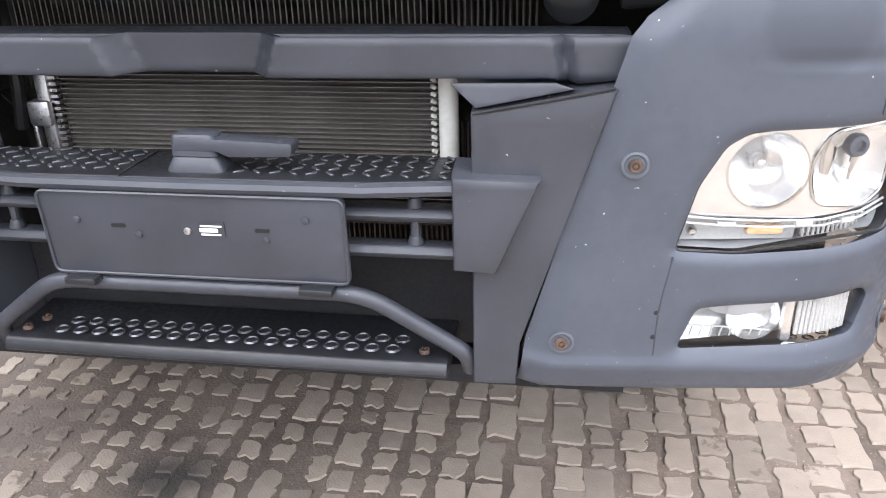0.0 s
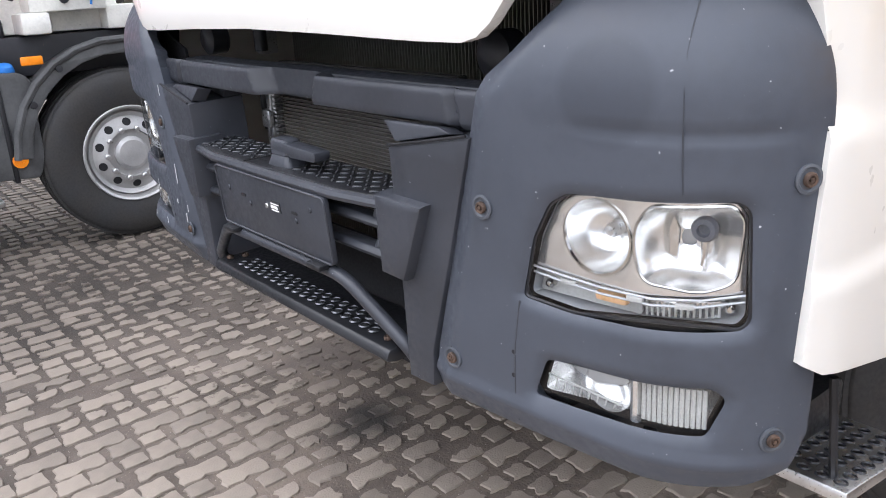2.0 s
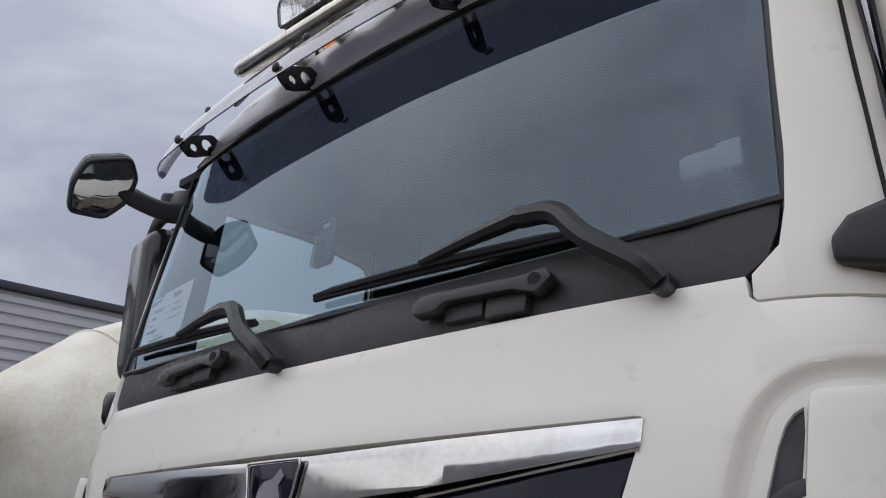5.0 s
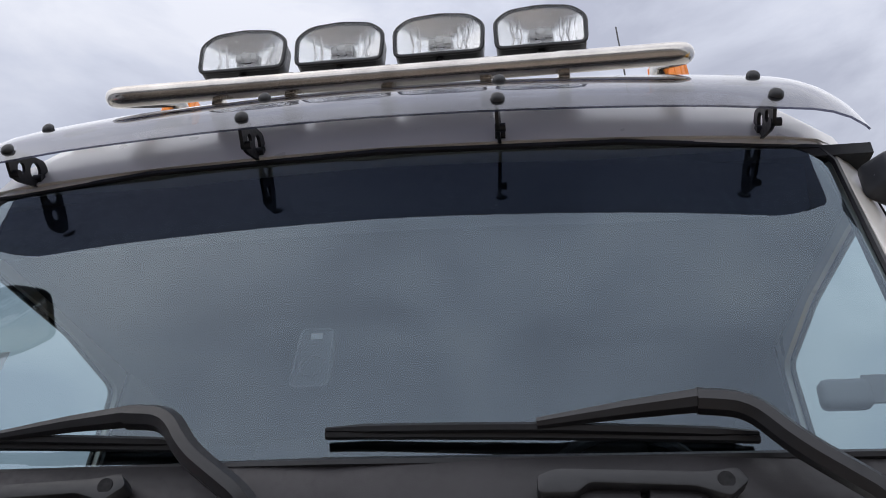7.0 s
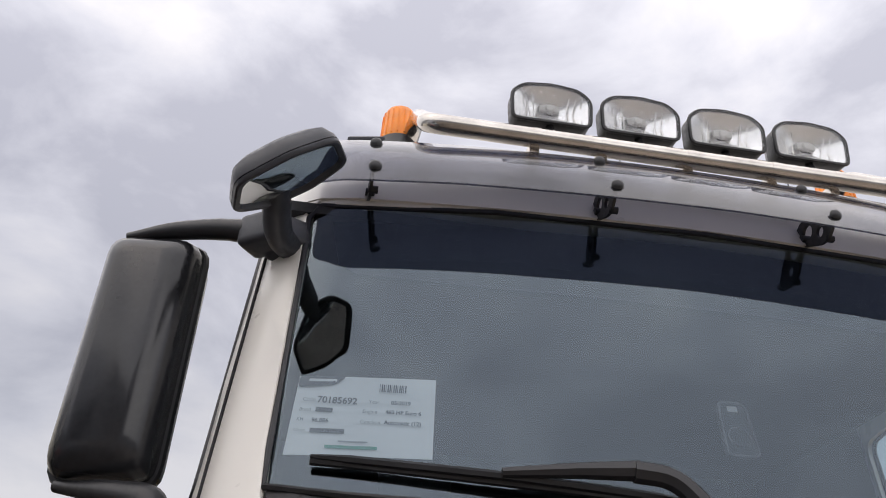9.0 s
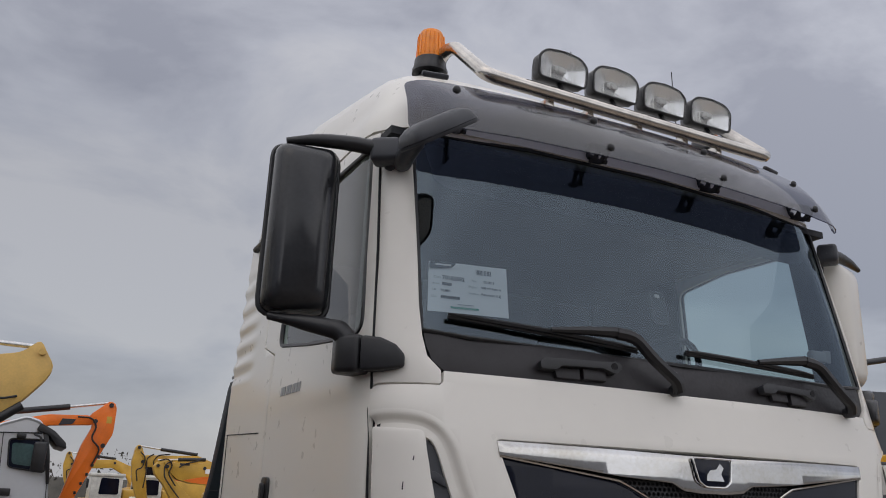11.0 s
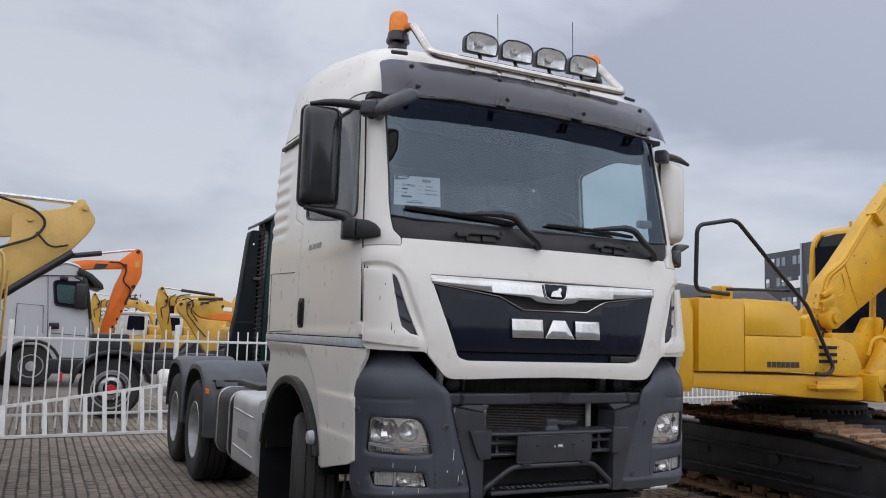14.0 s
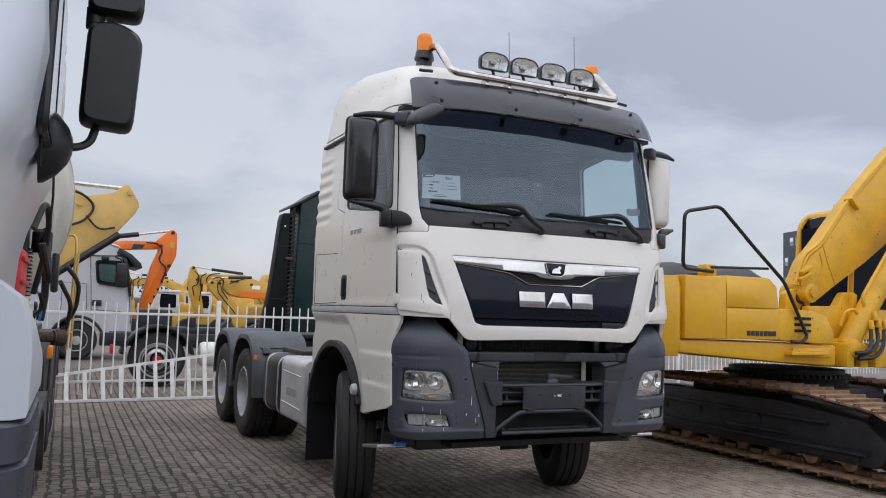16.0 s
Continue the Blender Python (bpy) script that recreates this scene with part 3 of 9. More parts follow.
part("seal", tube([F(u, z, -0.008) for u, z in sym([(0, 2.316), (0.9, 2.324), (1.066, 2.337), (1.072, 2.42), (1.094, 2.97), (1.102, 3.07), (1.072, 3.114), (0.6, 3.126), (0, 3.128)])], 0.008, 6, close=True), BLACKP, screen)
part("sun_strip", sheet(sym([(0, 2.885), (0.6, 2.888), (0.95, 2.905), (1.0, 2.935), (1.05, 3.09), (0, 3.11)]), [], ft(-0.05), 0.08, 0.004), SUNSTRIP, screen, "dark sun strip across the top")

# pillars, doors, side walls
pillar = [(1.005, 2.168), (1.012, 2.160), (1.22, 2.158), (1.235, 2.152), (1.238, 2.2), (1.226, 2.6), (1.222, 3.13), (1.075, 3.134), (1.106, 3.09), (1.098, 2.97), (1.076, 2.42), (1.066, 2.32), (1.05, 2.25), (1.005, 2.205)]
both("pillar", pillar, 0.0, WHITE, truck, step=0.05, thick=0.03, bev=0.006, vstep=0.1)
door_poly = [(0.297, 1.618), (1.50, 1.618), (1.50, 2.40), (1.70, 2.46), (1.70, 3.125), (0.538, 3.125), (0.427, 2.6), (0.346, 2.12)]
win = fillet([(0.436, 2.337), (0.70, 2.346), (1.0, 2.375), (1.44, 2.43), (1.455, 3.02), (1.1, 3.065), (0.562, 3.055)], 0.05, 4)
arch = [(1.62 + 0.68 * math.cos(a), 0.62 + 0.68 * math.sin(a)) for a in [radians(160 - i * 10.5) for i in range(15)]]
fender_poly = [(0.252, 1.556), (0.260, 1.505), (0.297, 1.445), (0.312, 1.385), (0.314, 1.279), (0.30, 0.93), (0.34, 0.905), (0.86, 0.80), (0.965, 0.80)] + arch + [(2.34, 0.86), (2.36, 1.30), (2.30, 1.40), (2.30, 1.556)]


def ribbed(sg):
    def fn(y, z):
        k = max(0, min(1, (y - 1.86) / 0.15)) * max(0, min(1, (z - 2.3) / 0.1)) * max(0, min(1, (3.0 - z) / 0.1))
        return F(sg * U(y, z), z, 0.007 * k * math.sin((z - 2.3) * 2 * math.pi / 0.105))
    return fn


def flared(sg, out=0.0):
    """The front fender: its side swells before a curved shoulder, with two steps and a flange along its front edge."""
    def fn(y, z):
        k = max(0, min(1, (1.556 - z) / 0.35))
        fade = 1 - max(0, min(1, (y - 0.75) / 0.3))
        step = (0.008 * max(0, min(1, (1.283 - z) / 0.014)) + 0.008 * max(0, min(1, (1.062 - z) / 0.016))) * fade
        edge = 0.376 - 0.40 * max(0, z - 1.40)
        flange = -0.012 * max(0, min(1, (edge - y) / 0.02)) * max(0, min(1, (z - 1.283) / 0.014))
        shoulder = max(0, min(1, (y - lerp(z, (0.80, 0.90, 1.08, 1.33, 1.54), (0.80, 0.83, 0.89, 1.06, 1.33))) / 0.05)) * max(0, min(1, (1.556 - z) / 0.10))
        return F(sg * U(y, z), z, 0.005 * k * (1 - max(0, min(1, (y - 0.98) / 0.22))) + step + flange - 0.036 * shoulder * shoulder * (3 - 2 * shoulder) + out)
    return fn


def door_skin(sg):
    """The door's side with its low crease and the swage that falls away below the mirror."""
    def fn(y, z):
        swage = max(0.0, min(1.0, (2.15 - 0.04 * max(0.0, y - 0.9) - z) / 0.05)) * max(0.0, min(1.0, (z - 1.75) / 0.3)) * max(0.0, min(1.0, (1.3 - y) / 0.5))
        return F(sg * U(y, z), z, 0.006 * max(0.0, min(1.0, (1.668 - z) / 0.018)) - 0.006 * swage)
    return fn


for sg in (1, -1):
    oh = (0, 1.3)
    door = part("door", sheet(door_poly, [win], door_skin(sg), 0.06, 0.03, oh, bev=0.005, vstep=0.02), WHITE, truck, "white cab door with a black handle")
    pane = part("side_window", sheet(win, [], side(sg, -0.012), 0.1, 0.0, oh), SIDEGL, door)
    pane.visible_shadow = False
    part("window_seal", tube([side(sg, -0.004)(y, z) for y, z in win], 0.010, 6, close=True), BLACKP, door)
    part("handle", join(sheet(fillet([(1.35, 1.665), (1.455, 1.665), (1.455, 1.87), (1.35, 1.87)], 0.03, 4), [], side(sg, 0.012), 0.05, 0.014, oh, bev=0.005),
                        sheet(fillet([(1.375, 1.69), (1.41, 1.69), (1.41, 1.845), (1.375, 1.845)], 0.015, 3), [], side(sg, 0.03), 0.05, 0.016, oh, bev=0.005)), BLACKP, door, "black door handle")
    for y0, y1 in ((1.04, 1.068), (1.076, 1.104), (1.112, 1.140), (1.160, 1.188), (1.196, 1.224), (1.244, 1.272), (1.280, 1.308)):
        part("model_plate", sheet([(y0, 2.196), (y1, 2.196), (y1 - 0.004, 2.232), (y0 - 0.004, 2.232)], [], side(sg, 0.003), 0.1, 0.004, oh), GREYINK, door)
    # black tubes draw the shade in the gap before the door
    part("door_gap", tube([F(sg * u, z, 0.0005) for u, z in [(1.243, 2.14), (1.236, 2.3), (1.231, 2.64), (1.229, 3.0), (1.229, 3.1)]], 0.0045, 6), VOID, door)
    part("door_gap", tube([F(sg * u, z, 0.001) for u, z in [(1.262, 2.08), (1.262, 1.98), (1.263, 1.85), (1.264, 1.715)]], [0.001, 0.002, 0.004, 0.006], 6), VOID, door)
    part("hinge_cover", sheet(fillet([(0.266, 1.634), (0.304, 1.634), (0.304, 1.708), (0.266, 1.708)], 0.008, 2), [], side(sg, 0.022), 0.02, 0.03, oh, bev=0.006), WHITE, door)
    wall = part("rear_side_wall", sheet([(1.507, 1.618), (2.30, 1.618), (2.32, 2.4), (2.32, 3.125), (1.707, 3.125), (1.707, 2.455), (1.507, 2.395)], [], ribbed(sg), 0.06, 0.02, oh, bev=0.004, vstep=0.018), WHITE, truck, "white ribbed rear cab wall")
    part("locker_seam", tube([side(sg, 0.001)(y, z) for y, z in [(1.62, 1.64), (2.24, 1.63), (2.25, 2.08), (1.62, 2.06)]], 0.003, 5), VOID, wall)
    part("reflective_strip", sheet([(0.284, 1.562), (2.31, 1.562), (2.31, 1.612), (0.284, 1.612)], [], side(sg, 0.006), 0.1, 0.02, oh, bev=0.004), STRIP, truck)
    fender = part("wheel_fender", sheet(fender_poly, [], flared(sg), 0.03, 0.03, oh, bev=0.006, vstep=0.014), WHITE, truck, "white front wheel fender")
    part("arch_lip", sheet([(1.62 + r * math.cos(a), 0.62 + r * math.sin(a)) for r, aa in ((0.705, range(15)), (0.655, range(14, -1, -1))) for a in [radians(160 - i * 10.5) for i in aa]], [], side(sg, 0.015), 0.08, 0.05, oh, bev=0.006), BLACKP, fender)
    part("reflector_bump", lathe([(0.045, 0), (0.045, 0.02), (0.035, 0.035), (0.001, 0.04)], 18, Matrix.Translation(side(sg, 0.01)(1.0, 0.97)) @ Euler((0, sg * math.pi / 2, 0)).to_matrix().to_4x4()), STRIP, fender)
    part("rain_gutter", tube([side(sg, 0.012)(y, 3.075) for y in (1.45, 1.7, 2.0, 2.2)], 0.018, 8), BLACKP, truck)
    part("door_seam", sheet([(0.26, 1.62), (0.32, 1.62), (0.372, 2.12), (0.452, 2.6), (0.565, 3.12), (0.505, 3.12), (0.395, 2.6), (0.310, 2.12)], [], side(sg, -0.02), 0.1, 0.01, oh), VOID, door)

# roof
def roof_ring(z, hw, yb, yr):
    pts, k = [], max(0.0, min(1.0, (z - 3.2) / 0.15))
    for i in range(-14, 15):
        u = UE * i / 14
        p = F(u, 2.0)
        pts.append((p.x / 1.2206 * (hw - 0.048 * k), yb + (p.y - base(2.0)) * (hw / 1.22), z))
    n = 5
    y1 = pts[-1][1]
    right = [(hw - 0.048 * k * (1 - min(1, (j + 1) / 3)), y1 + (yr - 0.12 - y1) * (j + 1) / n, z) for j in range(n)]
    corner = [(hw - 0.12 * (1 - math.cos(a)), yr - 0.12 + 0.12 * math.sin(a), z) for a in (math.pi / 6, math.pi / 3, math.pi / 2)]
    r = right + corner
    ring = pts + r + [(-x, y, zz) for x, y, zz in reversed(r)]
    return [(x, y, zz + 0.10 * min(1, max(0, zz - 3.2) / 0.25) * max(0, min(1, (y - 0.85) / 0.8))) for x, y, zz in ring]


RINGS = [(3.135, 1.176, 0.365, 2.33), (3.20, 1.168, 0.39, 2.32), (3.28, 1.15, 0.425, 2.29), (3.36, 1.142, 0.47, 2.27), (3.44, 1.118, 0.535, 2.22), (3.50, 1.085, 0.61, 2.16), (3.54, 1.03, 0.70, 2.08), (3.565, 0.95, 0.82, 2.0), (3.575, 0.7, 1.05, 1.8)]
roof = part("roof", loft([roof_ring(*r) for r in RINGS]), WHITE, truck, "white high roof with scuffs", deg=50)
part("header_rail", sheet(sym([(0, 3.128), (0.6, 3.126), (1.072, 3.116), (1.09, 3.15), (0, 3.165)]), [], ft(-0.006), 0.06, 0.02, bev=0.004), WHITE, truck)
part("rear_wall", box(-1.17, 2.30, 1.1, 1.17, 2.33, 3.14, 0.01), WHITE, truck)
for sg in (1, -1):
    part("marker_lamp", xf(box(-0.055, -0.012, -0.012, 0.055, 0.012, 0.012, 0.008), pose(sg * 0.93, 0.535, 3.425, 30, 0, sg * 12)), DARKP, roof)
for x, y, z0, z1 in ((0.03, 0.93, 3.55, 4.02), (0.704, 0.93, 3.55, 4.10)):
    part("aerial", join(cyl((x, y, z0), (x, y, z0 + 0.09), 0.008, 8), cyl((x, y, z0 + 0.08), (x - 0.015, y, z1), 0.0028, 6)), BLACKP, roof)

# cabin inside
for sg in (1, -1):
    part("pillar_trim", sheet([(sg * u, z) for u, z in [(1.04, 2.20), (1.46, 2.17), (1.43, 2.42), (1.36, 3.12), (1.09, 3.12), (1.105, 3.05), (1.085, 2.6)]], [], ft(-0.036), 0.06, 0.006), SEATC, truck)
    part("door_lining", sheet([(0.30, 1.65), (1.68, 1.65), (1.68, 2.46), (1.44, 2.44), (1.0, 2.39), (0.49, 2.35), (0.40, 2.33), (0.34, 2.1)], [], side(sg, -0.036), 0.12, 0.012, (0, 1.3)), SEATC, truck)
    part("side_lining", sheet([(1.455, 2.48), (1.68, 2.49), (1.68, 1.65), (2.27, 1.65), (2.27, 3.1), (1.46, 3.1)], [], side(sg, -0.036), 0.12, 0.012, (0, 1.3)), SEATC, truck)
part("toll_box", join(box(0.86, 0.335, 2.44, 0.95, 0.375, 2.495, 0.014, 3), box(0.935, 0.34, 2.445, 0.98, 0.348, 2.50, 0.003)), GREYINK, truck, "grey toll box on a dashboard mount")
part("dashboard", join(box(-1.08, 0.36, 2.0, 1.08, 0.92, 2.30, 0.05, 3), box(0.2, 0.62, 2.2, 0.9, 0.95, 2.42, 0.05, 3)), SEATC, truck)
part("cabin_floor", box(-1.15, 0.35, 1.60, 1.15, 2.3, 1.64), SEATC, truck)
part("headlining", box(-1.142, 0.44, 3.085, 1.142, 2.3, 3.115), SEATC, truck)
part("back_lining", box(-1.14, 2.26, 1.64, 1.14, 2.29, 3.1), SEATC, truck)
part("steering_wheel", join(tube([Vector((0.55 + 0.23 * math.cos(a), 0.98 - 0.23 * math.sin(a) * 0.62, 2.40 + 0.23 * math.sin(a) * 0.78)) for a in [i * math.pi / 12 for i in range(24)]], 0.016, 8, close=True),
                            box(0.47, 0.95, 2.34, 0.63, 1.0, 2.45, 0.03), box(0.33, 0.97, 2.385, 0.77, 0.99, 2.415, 0.01)), SEATC, truck)
for x in (-0.58, 0.58):
    part("seat", join(box(x - 0.26, 1.15, 1.95, x + 0.26, 1.65, 2.12, 0.06, 3), xf(box(-0.25, -0.08, 0, 0.25, 0.08, 0.62, 0.07, 3), pose(x, 1.66, 2.08, -8)), xf(box(-0.14, -0.06, 0, 0.14, 0.06, 0.2, 0.05, 3), pose(x, 1.74, 2.72, -8))), SEATC, truck)

# black motor sensor and notice card behind the glass
SENS = fillet([(-0.106, 2.476), (-0.031, 2.477), (-0.036, 2.604), (-0.101, 2.606)], 0.014, 4)
sensor = part("rain_sensor", sheet(SENS, [], ft(-0.030), 0.05, 0.012, bev=0.003), BLACKP, truck, "black sensor box behind the glass")
part("sensor_edge", tube([F(u, z, -0.027) for u, z in SENS], 0.0022, 6, close=True), STEPM, sensor)
part("sensor_ring", tube([F(-0.069 + 0.025 * math.cos(a), 2.521 + 0.022 * math.sin(a), -0.027) for a in [i * math.pi / 12 for i in range(24)]], 0.0018, 6, close=True), STEPM, sensor)
part("sensor_label", sheet([(-0.081, 2.582), (-0.057, 2.582), (-0.057, 2.596), (-0.081, 2.596)], [], ft(-0.028), 0.05, 0.001), GREYINK, sensor)

# sun visor above the windscreen
def V(u, z, off=0.0):
    p = F(u, 2.0)
    y = 0.236 + (z - 3.147) * 0.46 + (0.05 * ((z - 3.147) / 0.2) ** 2 if z > 3.147 else 0.0)
    return Vector((p.x * 0.955, y + (p.y - base(2.0)) * 0.95 - off, z - 0.03 * max(0, abs(u) - 0.75)))


visor = part("sun_visor", sheet(fillet([(-1.195, 3.086), (-1.0, 3.086), (0, 3.098), (1.0, 3.086), (1.195, 3.086), (1.155, 3.335), (1.08, 3.352), (0, 3.352), (-1.08, 3.352), (-1.155, 3.335)], 0.03, 4), [], V, 0.05, 0.005), VISOR, truck, "smoked acrylic sun visor")
for u in (-0.948, -0.311, 0.311, 0.948):
    for z in (3.147, 3.305):
        part("visor_bolt", lathe([(0.017, 0), (0.016, 0.004), (0.010, 0.009), (0.001, 0.010)], 14, Matrix.Translation(V(u, z, 0.002)) @ Euler((radians(100), 0, 0)).to_matrix().to_4x4()), BLACKP, visor)
    q = V(u, 3.147)
    hole = lambda cy, cz, r: [(q.y + cy + r * math.cos(a), cz + r * math.sin(a)) for a in [k * math.pi / 8 for k in range(16)]]
    plate_o = fillet([(q.y + 0.004, 3.152), (q.y + 0.008, 3.120), (q.y + 0.040, 3.096), (q.y + 0.070, 3.100), (q.y + 0.15, 3.140), (q.y + 0.17, 3.19), (q.y + 0.13, 3.212), (q.y + 0.055, 3.180)], 0.012, 3)
    bk = part("visor_bracket", sheet(plate_o, [hole(0.062, 3.136, 0.015), hole(0.112, 3.165, 0.022)], lambda y, z: (u * 0.955, y, z), 9, 0.008, (-5, 0.3)), BLACKP, visor, "black pierced visor bracket")
    part("bracket_foot", tube([(u * 0.955 - 0.010, q.y + 0.048, 3.106), (u * 0.955 + 0.014, q.y + 0.048, 3.106)], 0.010, 10), BLACKP, bk)
    part("bracket_foot", tube([(u * 0.955 - 0.014, q.y + 0.135, 3.158), (u * 0.955 + 0.010, q.y + 0.135, 3.158)], 0.012, 10), BLACKP, bk)

# light bar with four spot lamps and two beacons
bar = part("light_bar", tube(arc_path([(-0.79, 0.86, 3.60), (-0.775, 0.79, 3.705), (-0.765, 0.70, 3.69), (-0.765, 0.50, 3.50), (-0.770, 0.40, 3.408), (0.770, 0.40, 3.408), (0.765, 0.50, 3.50), (0.765, 0.70, 3.69), (0.775, 0.79, 3.705), (0.79, 0.86, 3.60)], 0.10, 6), 0.029, 16), STEEL, truck, "polished steel roof light bar")
for x in (-0.46, -0.26, 0.0, 0.26, 0.46):
    part("bar_clamp", join(tube([(x - 0.012, 0.40, 3.408), (x + 0.012, 0.40, 3.408)], 0.030, 14), box(x - 0.015, 0.41, 3.33, x + 0.015, 0.50, 3.40, 0.004)), STEEL, bar)
lens_o = fillet([(-0.118, -0.058), (0.118, -0.058), (0.122, 0.035), (0.085, 0.068), (0.0, 0.078), (-0.085, 0.068), (-0.122, 0.035)], 0.02, 3)
for i in range(4):
    cx = -0.408 + i * 0.272
    m = pose(cx, 0.40, 3.535, 6, 0, 0)
    housing = part("spot_lamp", xf(join(loft([[(x * s, y, z * s) for x, z in lens_o] for y, s in ((0.05, 0.97), (0.045, 1.0), (0.0, 1.0), (-0.004, 0.95), (0.002, 0.93))], cap=False), loft([[(x * s, y, z * s) for x, z in lens_o] for y, s in ((0.05, 0.97), (0.09, 0.8), (0.115, 0.45))])), m), BLACKP, truck, "rectangular chrome spot lamp")
    part("reflector", xf(loft([[(x * s, y, z * s) for x, z in lens_o] for y, s in ((-0.002, 0.93), (0.012, 0.7), (0.03, 0.35), (0.035, 0.1))], cap=False), m), SPOTR, housing)
    part("bezel", xf(tube([(x * 0.985, -0.004, z * 0.985) for x, z in lens_o], 0.006, 6, close=True), m), BLACKP, housing)
    part("bulb_cap", xf(join(lathe([(0.015, 0), (0.015, 0.014), (0.011, 0.018), (0.001, 0.019)], 14, pose(0, 0.03, 0.008, 90)), box(-0.030, 0.018, -0.004, 0.030, 0.030, 0.020, 0.004)), m), LAMPW, housing)
    for x in (-0.096, -0.076, -0.055, 0.055, 0.076, 0.096):
        part("flute", xf(tube([(x, 0.004, -0.046), (x * 0.90, 0.016, -0.01), (x, 0.004, 0.040)], 0.0022, 5), m), CHROME, housing)
    gl = part("lamp_glass", xf(prism([(x * 0.95, z * 0.95) for x, z in lens_o], -0.010, -0.007, "y"), m), LENS, housing)
    gl.visible_shadow = False
    part("lamp_stem", cyl((cx, 0.405, 3.43), (cx, 0.43, 3.48), 0.012, 8), BLACKP, housing)
for sg in (1, -1):
    m = pose(sg * 0.815, 0.84, 3.588)
    beacon = part("beacon", xf(lathe([(0.080, 0.02), (0.080, 0.035), (0.074, 0.05), (0.070, 0.085), (0.001, 0.085)], 24), m), BLACKP, truck, "amber beacon on a black base")
    part("beacon_dome", xf(lathe([(0.060, 0.085), (0.062, 0.10), (0.058, 0.205), (0.050, 0.225), (0.03, 0.235), (0.001, 0.237)] , 28), m), AMBER, beacon)
    part("dome_rib", xf(join(*[tube([(0.0625 * math.cos(a), 0.0625 * math.sin(a), 0.10), (0.0585 * math.cos(a), 0.0585 * math.sin(a), 0.205)], 0.003, 4) for a in [k * math.pi / 9 for k in range(18)]]), m), AMBER, beacon)
    part("beacon_bracket", box(sg * 0.815 - 0.05, 0.79, 3.49, sg * 0.815 + 0.05, 0.90, 3.60, 0.01), BLACKP, beacon)


# wipers
def wiper(px, pz, bx, bz, t0x, t0z, t1x, t1z):
    mx, mz = (t0x + t1x) / 2, (t0z + t1z) / 2
    w = part("wiper_arm", join(tube(arc_path([F(px, pz, 0.030), F(px - 0.02, pz + 0.03, 0.052), F((px + bx) / 2 - 0.01, (pz + bz) / 2 + 0.012, 0.062), F(bx + 0.05, bz - 0.01, 0.056), F(bx - 0.03, bz - 0.002, 0.05)], 0.04, 4), 0.0225, 8),
                               tube([F(bx - 0.02, bz, 0.05), F(mx * 0.5 + bx * 0.5, bz * 0.5 + mz * 0.5 + 0.008, 0.042), F(mx, mz + 0.012, 0.030)], [0.021, 0.016, 0.010], 8),
                               tube([F(px, pz, 0.0), F(px, pz, 0.04)], 0.021, 12)), BLACKP, truck, "black windscreen wiper")
    n = 10
    part("wiper_blade", join(tube([F(t0x + (t1x - t0x) * i / n, t0z + (t1z - t0z) * i / n, 0.004) for i in range(n + 1)], 0.008, 6),
                             tube([F(t0x + (t1x - t0x) * i / n, t0z + (t1z - t0z) * i / n + 0.008, 0.022 - 0.012 * abs(2 * i / n - 1)) for i in range(n + 1)], [0.004] + [0.009] * (n - 1) + [0.004], 6)), BLACKP, w)


wiper(-0.10, 2.212, -0.325, 2.395, -0.98, 2.388, -0.24, 2.345)
wiper(0.868, 2.212, 0.640, 2.398, -0.01, 2.362, 0.71, 2.345)
for x0, x1, z0, z1 in ((-0.66, -0.335, 2.262, 2.268), (0.345, 0.665, 2.268, 2.262)):
    d = 0.5 * (x1 - x0)
    gh = part("grab_handle", sheet(fillet([(x0, z0 - 0.022), (x0, z0 + 0.006), (x0 + 0.03, z0 + 0.018), (x1 - 0.06, z1 + 0.018), (x1 - 0.01, z1 + 0.026), (x1 + 0.004, z1 + 0.004), (x1 - 0.03, z1 - 0.022), (x1 - 0.08, z1 - 0.006), (x0 + 0.08, z0 - 0.006), (x0 + 0.06, z0 - 0.022)], 0.008, 3), [], ft(0.030), 0.03, 0.030, bev=0.008), BLACKP, truck, "scuffed black grab handle")
    part("grab_bracket", sheet([(x0 + 0.07, z0 - 0.045), (x0 + d, z0 - 0.045), (x0 + d, z0 + 0.0), (x0 + 0.06, z0 + 0.0)], [], ft(0.006), 0.05, 0.018, bev=0.004), COWL, gh)
    part("grab_bracket", sheet([(x0 + d + 0.01, z1 - 0.048), (x1 - 0.06, z1 - 0.048), (x1 - 0.055, z1 - 0.004), (x0 + d + 0.012, z1 - 0.004)], [], ft(0.012), 0.05, 0.024, bev=0.004), COWL, gh)
    part("lock_hole", lathe([(0.014, 0), (0.013, 0.002), (0.001, 0.002)], 14, Matrix.Translation(F(x1 - 0.032, z1 + 0.004, 0.030)) @ (F(x1, z1, 0.1) - F(x1, z1, 0)).to_track_quat("Z", "Y").to_matrix().to_4x4()), VOID, gh)


